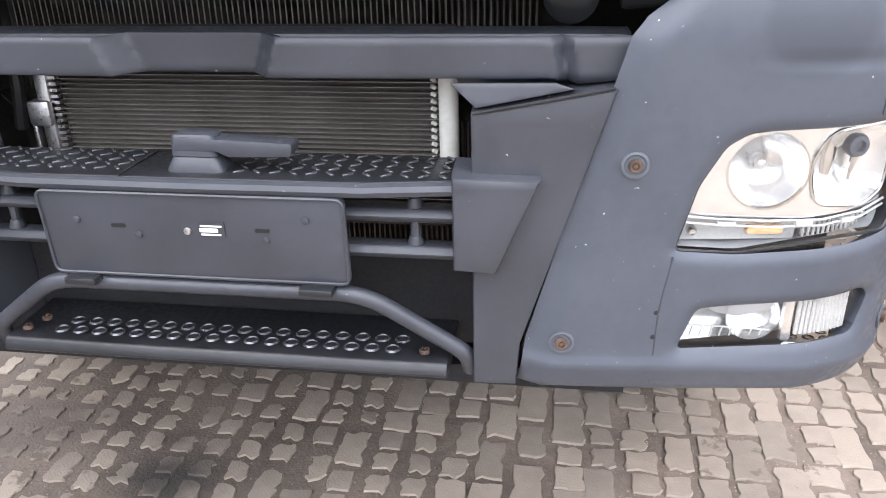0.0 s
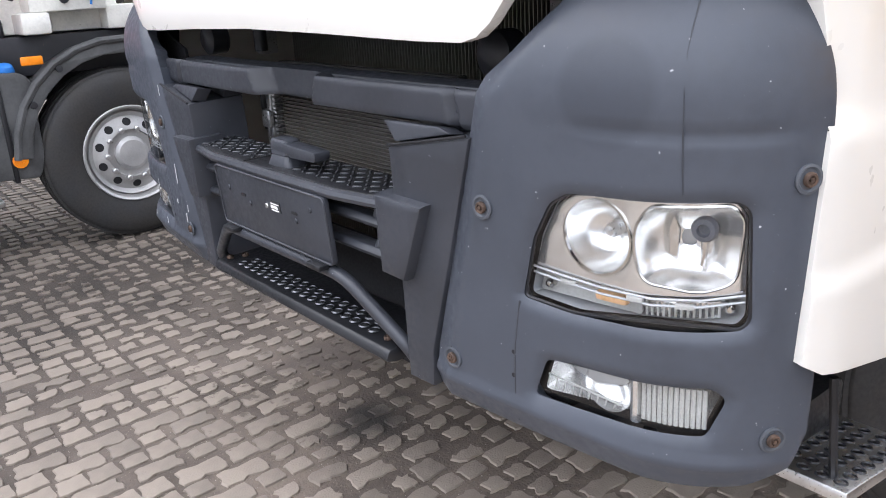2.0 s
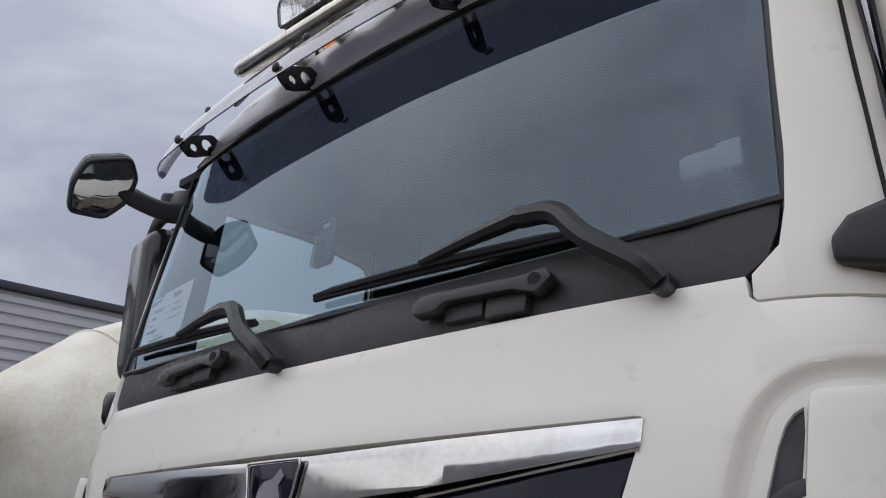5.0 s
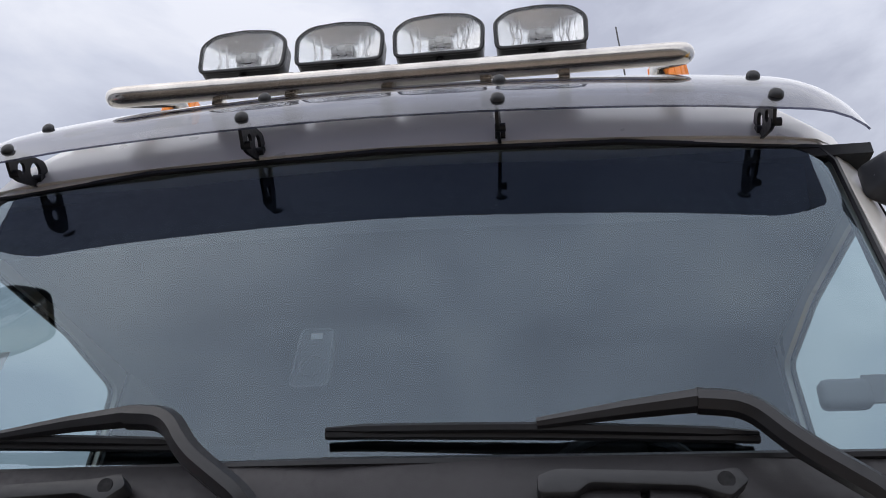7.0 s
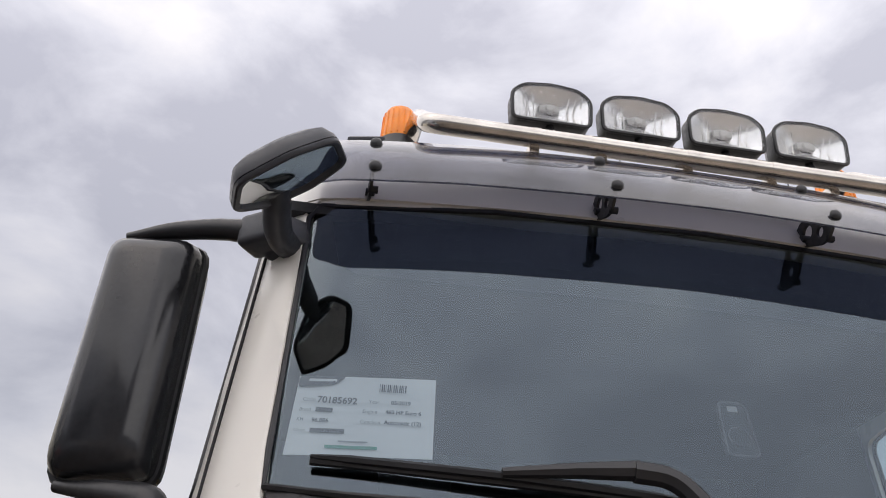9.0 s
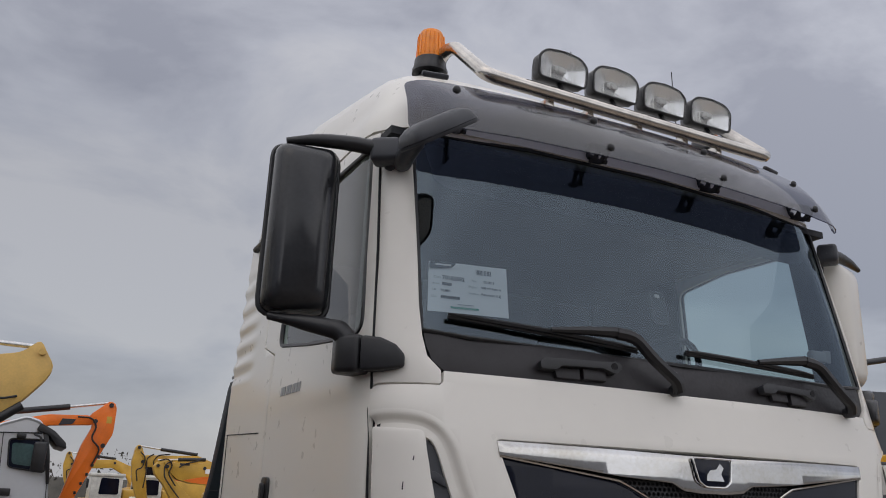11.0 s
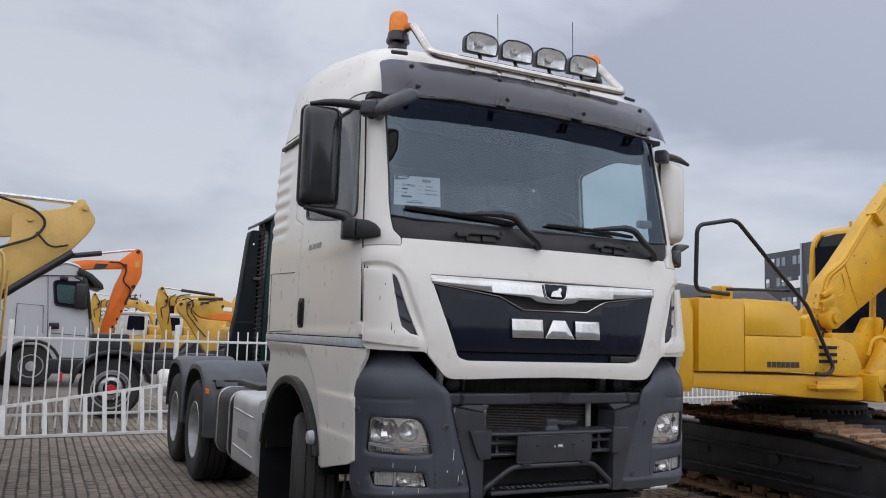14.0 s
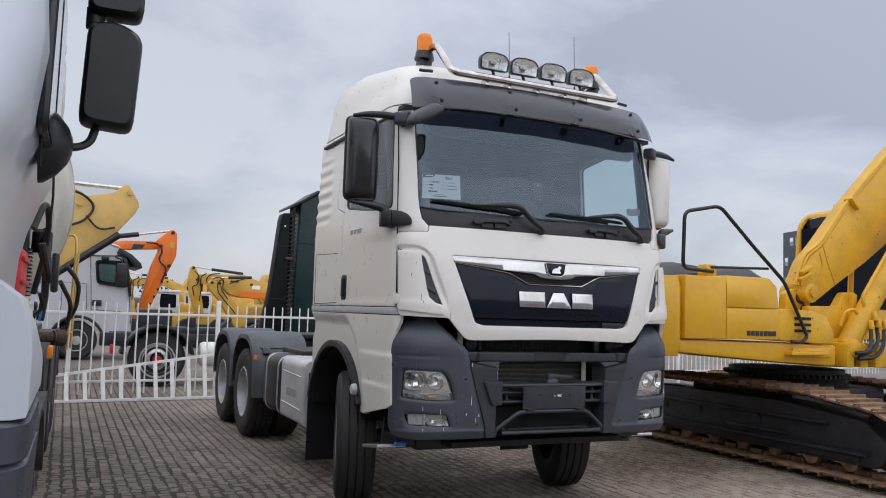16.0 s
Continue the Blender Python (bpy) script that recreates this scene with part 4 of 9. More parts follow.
# mirrors
def mirror_head(cx, cy, cz, w, h, d, yaw, name, label, mt, parent):
    """A tall mirror housing, rounded in front, with the mirror glass on its back."""
    rings = []
    for yy, s in ((-0.015, 0.55), (0.0, 0.76), (0.02, 0.90), (0.05, 0.98), (0.08, 1.0), (d * 0.8, 1.0), (d, 0.97)):
        o = fillet([(-w / 2, -h / 2), (w / 2, -h / 2), (w / 2, h / 2), (-w / 2, h / 2)], 0.05, 4)
        rings.append([(x * s, yy, z * (1 - (1 - s) * 0.45)) for x, z in o])
    m = pose(cx, cy, cz, 0, 0, yaw)
    ob = part(name, xf(loft(rings), m), mt, parent, label)
    part("mirror_glass", xf(prism(fillet([(-w / 2 + 0.02, -h / 2 + 0.03), (w / 2 - 0.02, -h / 2 + 0.03), (w / 2 - 0.02, h / 2 - 0.03), (-w / 2 + 0.02, h / 2 - 0.03)], 0.03, 3), d + 0.001, d + 0.005, "y"), m), MIRROR, ob)
    return ob


for sg in (1, -1):
    MX, MY = (1.428, 8) if sg < 0 else (1.345, 20)
    mh = mirror_head(sg * MX, 0.47, 2.69, 0.23, 0.61, 0.15, sg * MY, "door_mirror", "tall mirror with a gloss black cover" if sg < 0 else "tall mirror with a white cover", MIRC if sg < 0 else WHITE, truck)
    part("mirror_rim", xf(tube([(x, 0.09, z) for x, z in fillet([(-0.117, -0.307), (0.117, -0.307), (0.117, 0.307), (-0.117, 0.307)], 0.05, 4)], 0.010, 6, close=True), pose(sg * MX, 0.47, 2.69, 0, 0, sg * MY)), BLACKP, mh)
    part("upper_arm", tube(arc_path([(sg * 1.50, 0.53, 3.0), (sg * 1.40, 0.505, 3.018), (sg * 1.27, 0.465, 3.018), (sg * 1.17, 0.44, 3.005)], 0.08, 4), [0.012, 0.017, 0.020, 0.022, 0.024, 0.025, 0.026, 0.027, 0.028, 0.028, 0.030, 0.030], 10), BLACKP, mh)
    part("lower_arm", tube(arc_path([(sg * 1.50, 0.54, 2.372), (sg * 1.40, 0.48, 2.352), (sg * 1.285, 0.42, 2.328), (sg * 1.262, 0.405, 2.29)], 0.06, 4), [0.014, 0.018, 0.022, 0.026, 0.028, 0.030, 0.033, 0.035, 0.036, 0.036, 0.036, 0.036], 10), BLACKP, mh)
    part("mirror_mount", xf(box(-0.055, -0.045, -0.045, 0.055, 0.045, 0.045, 0.018, 3), pose(sg * 1.155, 0.435, 3.0, 0, 0, sg * 35)), DARKP, mh)
    foot = part("mirror_foot", prism([(sg * x, y) for x, y in fillet([(1.186, 0.376), (1.252, 0.340), (1.305, 0.395), (1.295, 0.47), (1.205, 0.48)], 0.02, 4)], 2.188, 2.312, "z", 0.016, 3), BLACKP, truck, "black mirror foot on the door")
    rings = [[(sg * a[0], a[1], z0), (sg * b[0], b[1], z0), (sg * b[0], b[1], z1), (sg * a[0], a[1], z1)] for a, b, z0, z1 in (((1.248, 0.333), (1.184, 0.370), 2.192, 2.306), ((1.200, 0.297), (1.155, 0.330), 2.194, 2.300), ((1.150, 0.268), (1.130, 0.300), 2.200, 2.278), ((1.120, 0.258), (1.115, 0.276), 2.206, 2.245))]
    part("foot_wedge", bevel(loft(rings), 0.010, 3, 40), BLACKP, foot)
# kerb-view mirror: its glass looks down and across to the driver
FX, FN = Vector((0.8339, -0.1223, 0.5382)).normalized(), Vector((0.5519, 0.1848, -0.8132)).normalized()
FU = FX.cross(FN)
FMM = Matrix(((FX.x, FN.x, FU.x, -1.093), (FX.y, FN.y, FU.y, 0.139), (FX.z, FN.z, FU.z, 2.966), (0, 0, 0, 1)))
kerb_o = fillet([(-0.118, -0.088), (-0.140, 0.050), (-0.055, 0.108), (0.053, 0.105), (0.143, 0.046), (0.112, -0.100), (0.005, -0.118)], 0.03, 4)
fm = part("front_mirror", xf(join(loft([[(x * a, y, z * a) for x, z in kerb_o] for y, a in ((-0.062, 0.45), (-0.056, 0.70), (-0.040, 0.90), (-0.018, 0.985), (-0.006, 1.0))], cap=True),
                                  loft([[(x * a, y, z * a) for x, z in kerb_o] for y, a in ((-0.004, 1.0), (0.004, 1.0), (0.008, 0.975), (0.008, 0.90), (0.0, 0.87))], cap=False)), FMM), DARKP, truck, "kerb-view mirror on a curved arm")
part("front_mirror_glass", xf(loft([[(x * a, y, z * a) for x, z in kerb_o] for y, a in ((0.0005, 0.885), (0.0045, 0.62), (0.0065, 0.3), (0.007, 0.06))]), FMM), MIRROR, fm)
part("front_mirror_arm", tube(arc_path([(-1.075, 0.475, 2.985), (-1.115, 0.38, 2.955), (-1.125, 0.27, 2.975), (-1.112, 0.17, 2.995)], 0.10, 6), [0.042] + [0.034] * 12 + [0.028] * 3, 12), DARKP, fm)
part("arm_clamp", xf(box(-0.045, -0.05, -0.045, 0.045, 0.05, 0.045, 0.016, 3), pose(-1.10, 0.455, 3.00, -20, 0, 25)), DARKP, fm)

# ---- bumper, lamps, radiator ----
def G(u, z, off=0.0):
    """The bumper corner's skin; its top rolls back over the wheel."""
    k = max(0.0, (z - 1.30) / 0.27)
    lo = max(0.0, (0.76 - z) / 0.06)
    p = F(u, z, off - 0.16 * k ** 2.2 - 0.018 * min(1, lo) ** 2)
    return p


def edge_gap(loop, u, z):
    """Distance from a point to a closed outline given as start points and legs."""
    a, b, l2 = loop
    if u < a[:, 0].min() - 0.03 or u > a[:, 0].max() + 0.03 or z < a[:, 1].min() - 0.03 or z > a[:, 1].max() + 0.03:
        return 1.0
    p = np.array((u, z)) - a
    t = np.clip((p * b).sum(1) / l2, 0, 1)
    return float(np.sqrt(((p - b * t[:, None]) ** 2).sum(1)).min())


def legs(poly):
    a = np.array(poly)
    b = np.roll(a, -1, 0) - a
    return a, b, np.maximum((b * b).sum(1), 1e-9)


def chamfered(off=0.0):
    """The corner's skin with its inner edge folded back."""
    def fn(u, z):
        d = abs(u) - (0.553 + max(0.0, z - 0.703) * 0.26)
        if z > 1.315:
            d = min(d, abs(u) - 0.712 - (z - 1.315) * 0.98)
        lip = min(edge_gap(HEAD_EDGE, abs(u), z), edge_gap(FOG_EDGE, abs(u), z))
        lip = 0.009 * max(0.0, 1 - lip / 0.020) ** 1.6
        ridge = 0.007 * math.exp(-((z - 0.756) / 0.013) ** 2) * max(0.0, min(1.0, (1.27 - abs(u)) / 0.1))
        dent = lip - ridge + 0.005 * max(0.0, 1 - abs(z - 1.279) / 0.014) * max(0.0, min(1.0, (1.26 - abs(u)) / 0.06, (abs(u) - 0.90) / 0.06))
        return G(u, z, off - dent - 0.020 * max(0.0, min(1.0, 1 - d / 0.042)))
    return fn


def gt(off=0.0):
    return lambda u, z: G(u, z, off)


head_hole = fillet([(0.802, 0.972), (0.83, 1.085), (0.865, 1.150), (0.90, 1.172), (1.17, 1.184), (1.188, 1.17), (1.195, 1.0), (1.182, 0.985), (0.9, 0.966)], 0.012, 3)
fog_hole = fillet([(0.822, 0.788), (0.850, 0.866), (0.9, 0.872), (1.14, 0.888), (1.165, 0.87), (1.135, 0.803)], 0.012, 3)
HEAD_EDGE, FOG_EDGE = legs(head_hole), legs(fog_hole)
corner_out = [(0.553, 0.703), (0.80, 0.700), (1.05, 0.702), (1.20, 0.712), (1.27, 0.74), (1.300, 0.80), (1.306, 0.95), (1.300, 1.36), (1.292, 1.45), (1.26, 1.54), (1.18, 1.58), (1.02, 1.585), (0.93, 1.54), (0.86, 1.455), (0.79, 1.385), (0.735, 1.345), (0.712, 1.315),
              (0.566, 0.80)]
round_stain(BUMPER, G(0.975, 1.335, 0.004), 0.080, (0.050, 0.056, 0.070))
for sg in (1, -1):
    po = corner_out if sg > 0 else mirror_poly(corner_out)
    hs = [head_hole, fog_hole] if sg > 0 else [mirror_poly(head_hole), mirror_poly(fog_hole)]
    corner = part("bumper_corner", sheet(po, hs, chamfered(0.004), 0.014, 0.04, bev=0.006, vstep=0.009), BUMPER, truck, "grey plastic bumper corner with stone chips")
    part("mould_line", tube([G(sg * u, z, 0.0045) for u, z in [(1.120, 1.51), (1.112, 1.48), (1.104, 1.45), (1.098, 1.42), (1.093, 1.39), (1.091, 1.33), (1.091, 1.28), (1.091, 1.24), (1.092, 1.195)]], [0.0006, 0.0011, 0.0013, 0.0011, 0.0005, 0.0010, 0.0012, 0.0012, 0.0010], 6), DARKP, corner)
    part("seam_line", tube([G(sg * u, z, 0.003) for u, z in [(0.80, 0.965), (0.79, 0.9), (0.785, 0.86), (0.783, 0.78), (0.782, 0.72)]], 0.002, 6), DARKP, corner)
    for u, z in ((0.728, 1.123), (0.627, 0.802), (1.262, 1.212), (1.235, 0.80)):
        p, n = G(sg * u, z, 0.004), G(sg * u, z, 0.05) - G(sg * u, z, 0.0)
        part("fixing_ring", lathe([(0.022, 0), (0.022, 0.003), (0.018, 0.004), (0.015, 0.001), (0.001, 0.001)], 18, Matrix.Translation(p) @ n.to_track_quat("Z", "Y").to_matrix().to_4x4()), FADER, corner)
        part("fixing_bolt", bolt_head(p + n.normalized() * 0.003, n, 0.011, 0.006), RUST, corner)
    for u, z in ((0.782, 0.862), (0.780, 0.815)):
        p, n = G(sg * u, z, 0.0035), G(sg * u, z, 0.05) - G(sg * u, z, 0.0)
        part("drill_hole", lathe([(0.005, 0), (0.004, 0.001), (0.001, 0.001)], 10, Matrix.Translation(p) @ n.to_track_quat("Z", "Y").to_matrix().to_4x4()), VOID, corner)
    # headlamp
    S = lambda pl: [(sg * u, z) for u, z in pl] if sg > 0 else mirror_poly(pl)
    lamp = part("headlamp", sheet(S(fillet([(0.795, 0.962), (0.825, 1.09), (0.862, 1.155), (0.90, 1.180), (1.18, 1.192), (1.20, 1.175), (1.206, 0.985), (0.9, 0.958)], 0.01, 3)), [], gt(-0.088), 0.05, 0.01), LAMPB, truck, "clear headlamp with two chrome bowls over an amber signal")
    part("lamp_surround", loft([[G(sg * u, z, o) for u, z in head_hole] for o in (-0.030, -0.06, -0.090)], cap=False), LAMPB, lamp)
    BU, BZ, BR = 0.940, 1.102, 0.062
    ring = [(BU + BR * math.cos(a), BZ + BR * math.sin(a)) for a in [k * math.pi / 18 for k in range(36)]]
    outer = fillet([(1.007, 1.085), (1.024, 1.044), (1.12, 1.036), (1.176, 1.054), (1.186, 1.150), (1.168, 1.173), (1.035, 1.167), (1.008, 1.13)], 0.022, 4)
    part("bezel", sheet(S(fillet([(0.816, 1.026), (1.0, 1.021), (1.192, 1.036), (1.190, 1.160), (1.168, 1.180), (0.905, 1.169), (0.868, 1.148), (0.836, 1.085)], 0.008, 3)), [S(ring), S(outer)], gt(-0.026), 0.03, 0.004, bev=0.0015), REFL, lamp, "bright bezel round the two bowls")
    n = (G(sg * BU, BZ, 0.05) - G(sg * BU, BZ, 0.0)).normalized()
    n = (n + Vector((0, -0.35, 0.0))).normalized()
    m = Matrix.Translation(G(sg * BU, BZ, -0.028)) @ n.to_track_quat("Z", "Y").to_matrix().to_4x4()
    part("bowl", lathe([(BR + 0.001, 0.002), (BR, 0.0), (BR * 0.965, -0.010), (BR * 0.90, -0.024), (BR * 0.74, -0.042), (BR * 0.50, -0.054), (BR * 0.18, -0.060)], 40, m, cap=False), REFL, lamp)
    part("bowl_ring", lathe([(BR + 0.003, 0.001), (BR + 0.0025, 0.0045), (BR - 0.001, 0.005), (BR - 0.003, 0.001)], 40, m, cap=False), CHROME, lamp)
    part("bulb", lathe([(0.013, -0.060), (0.012, -0.040), (0.008, -0.032), (0.001, -0.030)], 16, m), ALU, lamp)
    mu, mz = 1.095, 1.106
    part("outer_bowl", loft([[G(sg * (mu + (u - mu) * k), mz + (z - mz) * k, o) for u, z in outer] for k, o in ((1.0, -0.026), (0.96, -0.036), (0.88, -0.050), (0.72, -0.064), (0.48, -0.076), (0.2, -0.083))], cap=False), REFL, lamp)
    part("outer_ring", tube([G(sg * u, z, -0.024) for u, z in outer], 0.0026, 6, close=True), CHROME, lamp)
    part("shield", lathe([(0.019, 0.0), (0.020, 0.010), (0.017, 0.016), (0.010, 0.018), (0.008, 0.010), (0.001, 0.010)], 20, Matrix.Translation(G(sg * 1.128, 1.128, -0.062)) @ Vector((sg * 0.35, -1, 0)).to_track_quat("Z", "Y").to_matrix().to_4x4()), BUMPST, lamp, "grey bulb shield")
    part("shield_stem", tube([G(sg * 1.128, 1.112, -0.055), G(sg * 1.126, 1.085, -0.060), G(sg * 1.122, 1.068, -0.058)], [0.007, 0.005, 0.004], 8), CHROME, lamp)
    part("baffle", sheet(S(fillet([(1.058, 1.080), (1.074, 1.078), (1.078, 1.122), (1.066, 1.146), (1.056, 1.12)], 0.006, 3)), [], gt(-0.062), 0.03, 0.010, bev=0.003), CHROME, lamp)
    for dz in (0.0, -0.0105):
        part("divider", tube([G(sg * u, z + dz, -0.022) for u, z in [(0.815, 1.027), (0.87, 1.022), (0.95, 1.018), (1.04, 1.019), (1.12, 1.025), (1.19, 1.034)]], 0.0022, 8), LAMPB, lamp)
    for u in (0.87, 0.995, 1.08):
        part("divider_clip", sheet(S([(u, 1.008), (u + 0.03, 1.008), (u + 0.03, 1.017), (u, 1.017)]), [], gt(-0.020), 0.05, 0.006, bev=0.002), LAMPW, lamp)
    part("signal_tray", sheet(S(fillet([(0.806, 0.974), (1.008, 0.976), (1.008, 1.010), (0.818, 1.014)], 0.006, 2)), [], gt(-0.050), 0.05, 0.006, bev=0.003), LAMPW, lamp)
    part("turn_signal", sheet(S(fillet([(0.925, 0.986), (0.985, 0.987), (0.985, 1.003), (0.925, 1.003)], 0.008, 3)), [], gt(-0.038), 0.05, 0.012, bev=0.005), AMBERP, lamp, "amber turn signal")
    part("tray_knob", lathe([(0.008, 0), (0.008, 0.012), (0.005, 0.017), (0.001, 0.018)], 14, Matrix.Translation(G(sg * 0.836, 0.995, -0.048)) @ n.to_track_quat("Z", "Y").to_matrix().to_4x4()), CHROME, lamp)
    part("position_light", sheet(S([(1.018, 0.979), (1.158, 0.988), (1.158, 1.014), (1.018, 1.006)]), [], gt(-0.048), 0.03, 0.006, bev=0.002), REFL, lamp)
    for k in range(13):
        part("light_rib", tube([G(sg * (1.022 + k * 0.011), 0.982 + k * 0.0006, -0.044), G(sg * (1.022 + k * 0.011), 1.004 + k * 0.0006, -0.044)], 0.0022, 5), LAMPW, lamp)
    part("end_knob", lathe([(0.008, 0), (0.008, 0.010), (0.004, 0.014), (0.001, 0.014)], 12, Matrix.Translation(G(sg * 1.176, 1.004, -0.050)) @ Vector((sg * 0.5, -1, 0)).to_track_quat("Z", "Y").to_matrix().to_4x4()), CHROME, lamp)
    ln = part("lens", sheet(S(head_hole), [], gt(-0.010), 0.05, 0.0), LENS, lamp)
    ln.visible_shadow = False
    part("lens_edge", tube([G(sg * u, z, -0.010) for u, z in head_hole], 0.0035, 6, close=True), BLACKP, lamp)
    # fog lamp
    fog = part("fog_lamp", sheet(S(fillet([(0.815, 0.782), (0.845, 0.872), (1.15, 0.895), (1.175, 0.87), (1.14, 0.797)], 0.01, 2)), [], gt(-0.075), 0.05, 0.01), REFL, truck, "fog lamp with ribbed glass")
    part("fog_surround", loft([[G(sg * u, z, o) for u, z in fog_hole] for o in (-0.034, -0.055, -0.078)], cap=False), REFL, fog)
    part("fog_bowl", lathe([(0.046, 0.0), (0.043, -0.012), (0.033, -0.024), (0.012, -0.032)], 28, Matrix.Translation(G(sg * 0.955, 0.836, -0.034)) @ Vector((sg * 0.1, -1, 0)).to_track_quat("Z", "Y").to_matrix().to_4x4(), cap=False), REFL, fog)
    part("fog_hood", sheet(S(fillet([(0.868, 0.866), (0.995, 0.872), (0.985, 0.845), (0.93, 0.832), (0.885, 0.842)], 0.01, 3)), [], gt(-0.040), 0.03, 0.02, bev=0.006), LAMPB, fog)
    for k in range(9):
        part("fog_grid", tube([G(sg * (0.832 + k * 0.017), 0.798 + k * 0.0004, -0.030), G(sg * (0.836 + k * 0.017), 0.822 - k * 0.0012, -0.030)], 0.0016, 5), LAMPW, fog)
    part("fog_grid_bar", tube([G(sg * 0.834, 0.823, -0.030), G(sg * 0.985, 0.811, -0.030)], 0.0018, 5), LAMPW, fog)
    part("fog_ribs", join(*[tube([G(sg * u, 0.806, -0.024), G(sg * u, 0.875, -0.024)], 0.004, 6) for u in [1.03 + k * 0.0095 for k in range(12)]]), LAMPW, fog)
    part("fog_divider", tube([G(sg * 1.012, 0.795, -0.03), G(sg * 1.012, 0.88, -0.03)], 0.010, 8), REFL, fog)
    fl = part("fog_glass", sheet(S(fog_hole), [], gt(-0.014), 0.05, 0.0), LENS, fog)
    fl.visible_shadow = False
    # near-black sheet that stands in for the shade behind the lamps
    part("lamp_bay_shade", sheet(S([(0.56, 0.72), (1.29, 0.74), (1.29, 1.45), (0.75, 1.33)]), [], gt(-0.11), 0.1, 0.01), VOID, corner)

# scratches on the corner of the near side
for u, z, w, h in ((0.674, 0.94, 0.004, 0.060), (1.032, 0.905, 0.003, 0.028), (0.904, 0.88, 0.003, 0.034), (0.709, 0.87, 0.006, 0.012), (0.614, 0.86, 0.004, 0.020), (0.68, 1.21, 0.003, 0.030), (1.026, 0.76, 0.003, 0.02), (0.877, 0.765, 0.003, 0.022), (0.64, 0.82, 0.003, 0.03)):
    part("scratch", sheet([(-u - w, z), (-u, z - 0.002), (-u + w * 0.3, z + h), (-u - w * 0.5, z + h)], [], gt(0.0085), 0.05, 0.0008), FENCE, corner)

# cross beam and cheeks
def bf(extra=0.0):
    return lambda u, z: F(u, z, -0.063 + 0.03 * abs(u) + extra)


def beam_skin(u, z):
    """Raised outer facets with sloping flanks down to the set-back middle, and a groove before each end."""
    a = abs(u) - 0.36 * (z - 1.277)
    mid = 1 - max(0.0, min(1.0, (a - 0.110) / 0.040))
    g = abs(u) + 0.16 * (z - 1.28)
    groove = max(0.0, 1 - abs(g - 0.618) / 0.016)
    top = max(0.0, (z - 1.300) / 0.012)
    low = max(0.0, (1.254 - z) / 0.010)
    return F(u, z, -0.063 + 0.03 * abs(u) - 0.048 * mid - 0.018 * groove - 0.006 * top * top * (1 - mid) - 0.005 * low * low)


beam = part("bumper_beam", sheet(sym([(0, 1.246), (0.43, 1.246), (0.475, 1.206), (0.700, 1.240), (0.725, 1.306), (0.60, 1.308), (0, 1.308)]), [], bf(-0.060), 0.06, 0.06, bev=0.006), DARKP, truck, "dark grey bumper cross beam")
part("beam_face", sheet(sym([(0, 1.244), (0.600, 1.248), (0.640, 1.236), (0.702, 1.244), (0.728, 1.312), (0.612, 1.312), (0, 1.310)]), [], beam_skin, 0.008, 0.05, bev=0.003, vstep=0.006), DARKP, beam)
for sg in (1, -1):
    fl = [(0.442, 1.244), (0.605, 1.245), (0.634, 1.236), (0.482, 1.207)]
    part("beam_lip", sheet(fl if sg > 0 else mirror_poly(fl), [], lambda u, z: F(u, z, -0.035 + 0.03 * abs(u) - 0.22 * (z - 1.207)), 0.02, 0.04, bev=0.003, vstep=0.01), DARKP, beam)
cheek = [(0.475, 1.199), (0.697, 1.238), (0.557, 0.79), (0.550, 0.705), (0.475, 0.705)]
for sg in (1, -1):
    S = lambda pl: pl if sg > 0 else mirror_poly(pl)
    ck = part("bumper_cheek", sheet(S(cheek), [], ft(-0.006), 0.06, 0.16, bev=0.006), DARKP, truck, "dark grey panel beside the radiator opening")
    part("cheek_facet", sheet(S([(0.445, 1.105), (0.585, 1.100), (0.515, 0.935), (0.445, 0.940)]), [], ft(0.022), 0.05, 0.10, bev=0.010), DARKP, ck)
    part("cheek_edge", tube([F(sg * u, z, -0.004) for u, z in [(0.478, 1.202), (0.58, 1.220), (0.692, 1.241)]], 0.003, 6), VOID, ck)
    part("hook_eye", lathe([(0.045, 0), (0.045, 0.05), (0.03, 0.06), (0.001, 0.06)], 20, pose(sg * 0.62, 0.30, 1.36, 90)), BLACKP, ck)

# radiator stack
rad = part("condenser", box(-0.36, 0.335, 0.92, 0.42, 0.36, 1.30), RADB, truck, "condenser with bent aluminium fins")
row("fin", box(-0.355, 0.322, 0, 0.415, 0.338, 0.0015), RAD, rad, [(0, 0, 0.93 + i * 0.0097) for i in range(38)])
part("dryer_bottle", join(lathe([(0.016, 0), (0.018, 0.01), (0.018, 0.18), (0.015, 0.195), (0.001, 0.198)], 16, pose(0.411, 0.30, 1.06)), *[tube([(0.389, 0.29, 1.07 + k * 0.013), (0.383, 0.285, 1.074 + k * 0.013)], 0.004, 5) for k in range(14)]), OFFW, rad)
part("header_tank", join(box(-0.395, 0.30, 0.93, -0.368, 0.345, 1.29, 0.004), *[box(-0.370, 0.308, 0.94 + k * 0.012, -0.354, 0.325, 0.946 + k * 0.012) for k in range(28)]), ALU, rad)
part("tank_bracket", join(box(-0.415, 0.29, 1.115, -0.368, 0.32, 1.165, 0.006), box(-0.425, 0.31, 1.0, -0.415, 0.33, 1.13, 0.003)), ALU, rad)
part("coolant_hose", tube(arc_path([(-0.46, 0.34, 1.26), (-0.44, 0.32, 1.2), (-0.47, 0.34, 1.1)], 0.05), 0.014, 8), HOSE, rad)
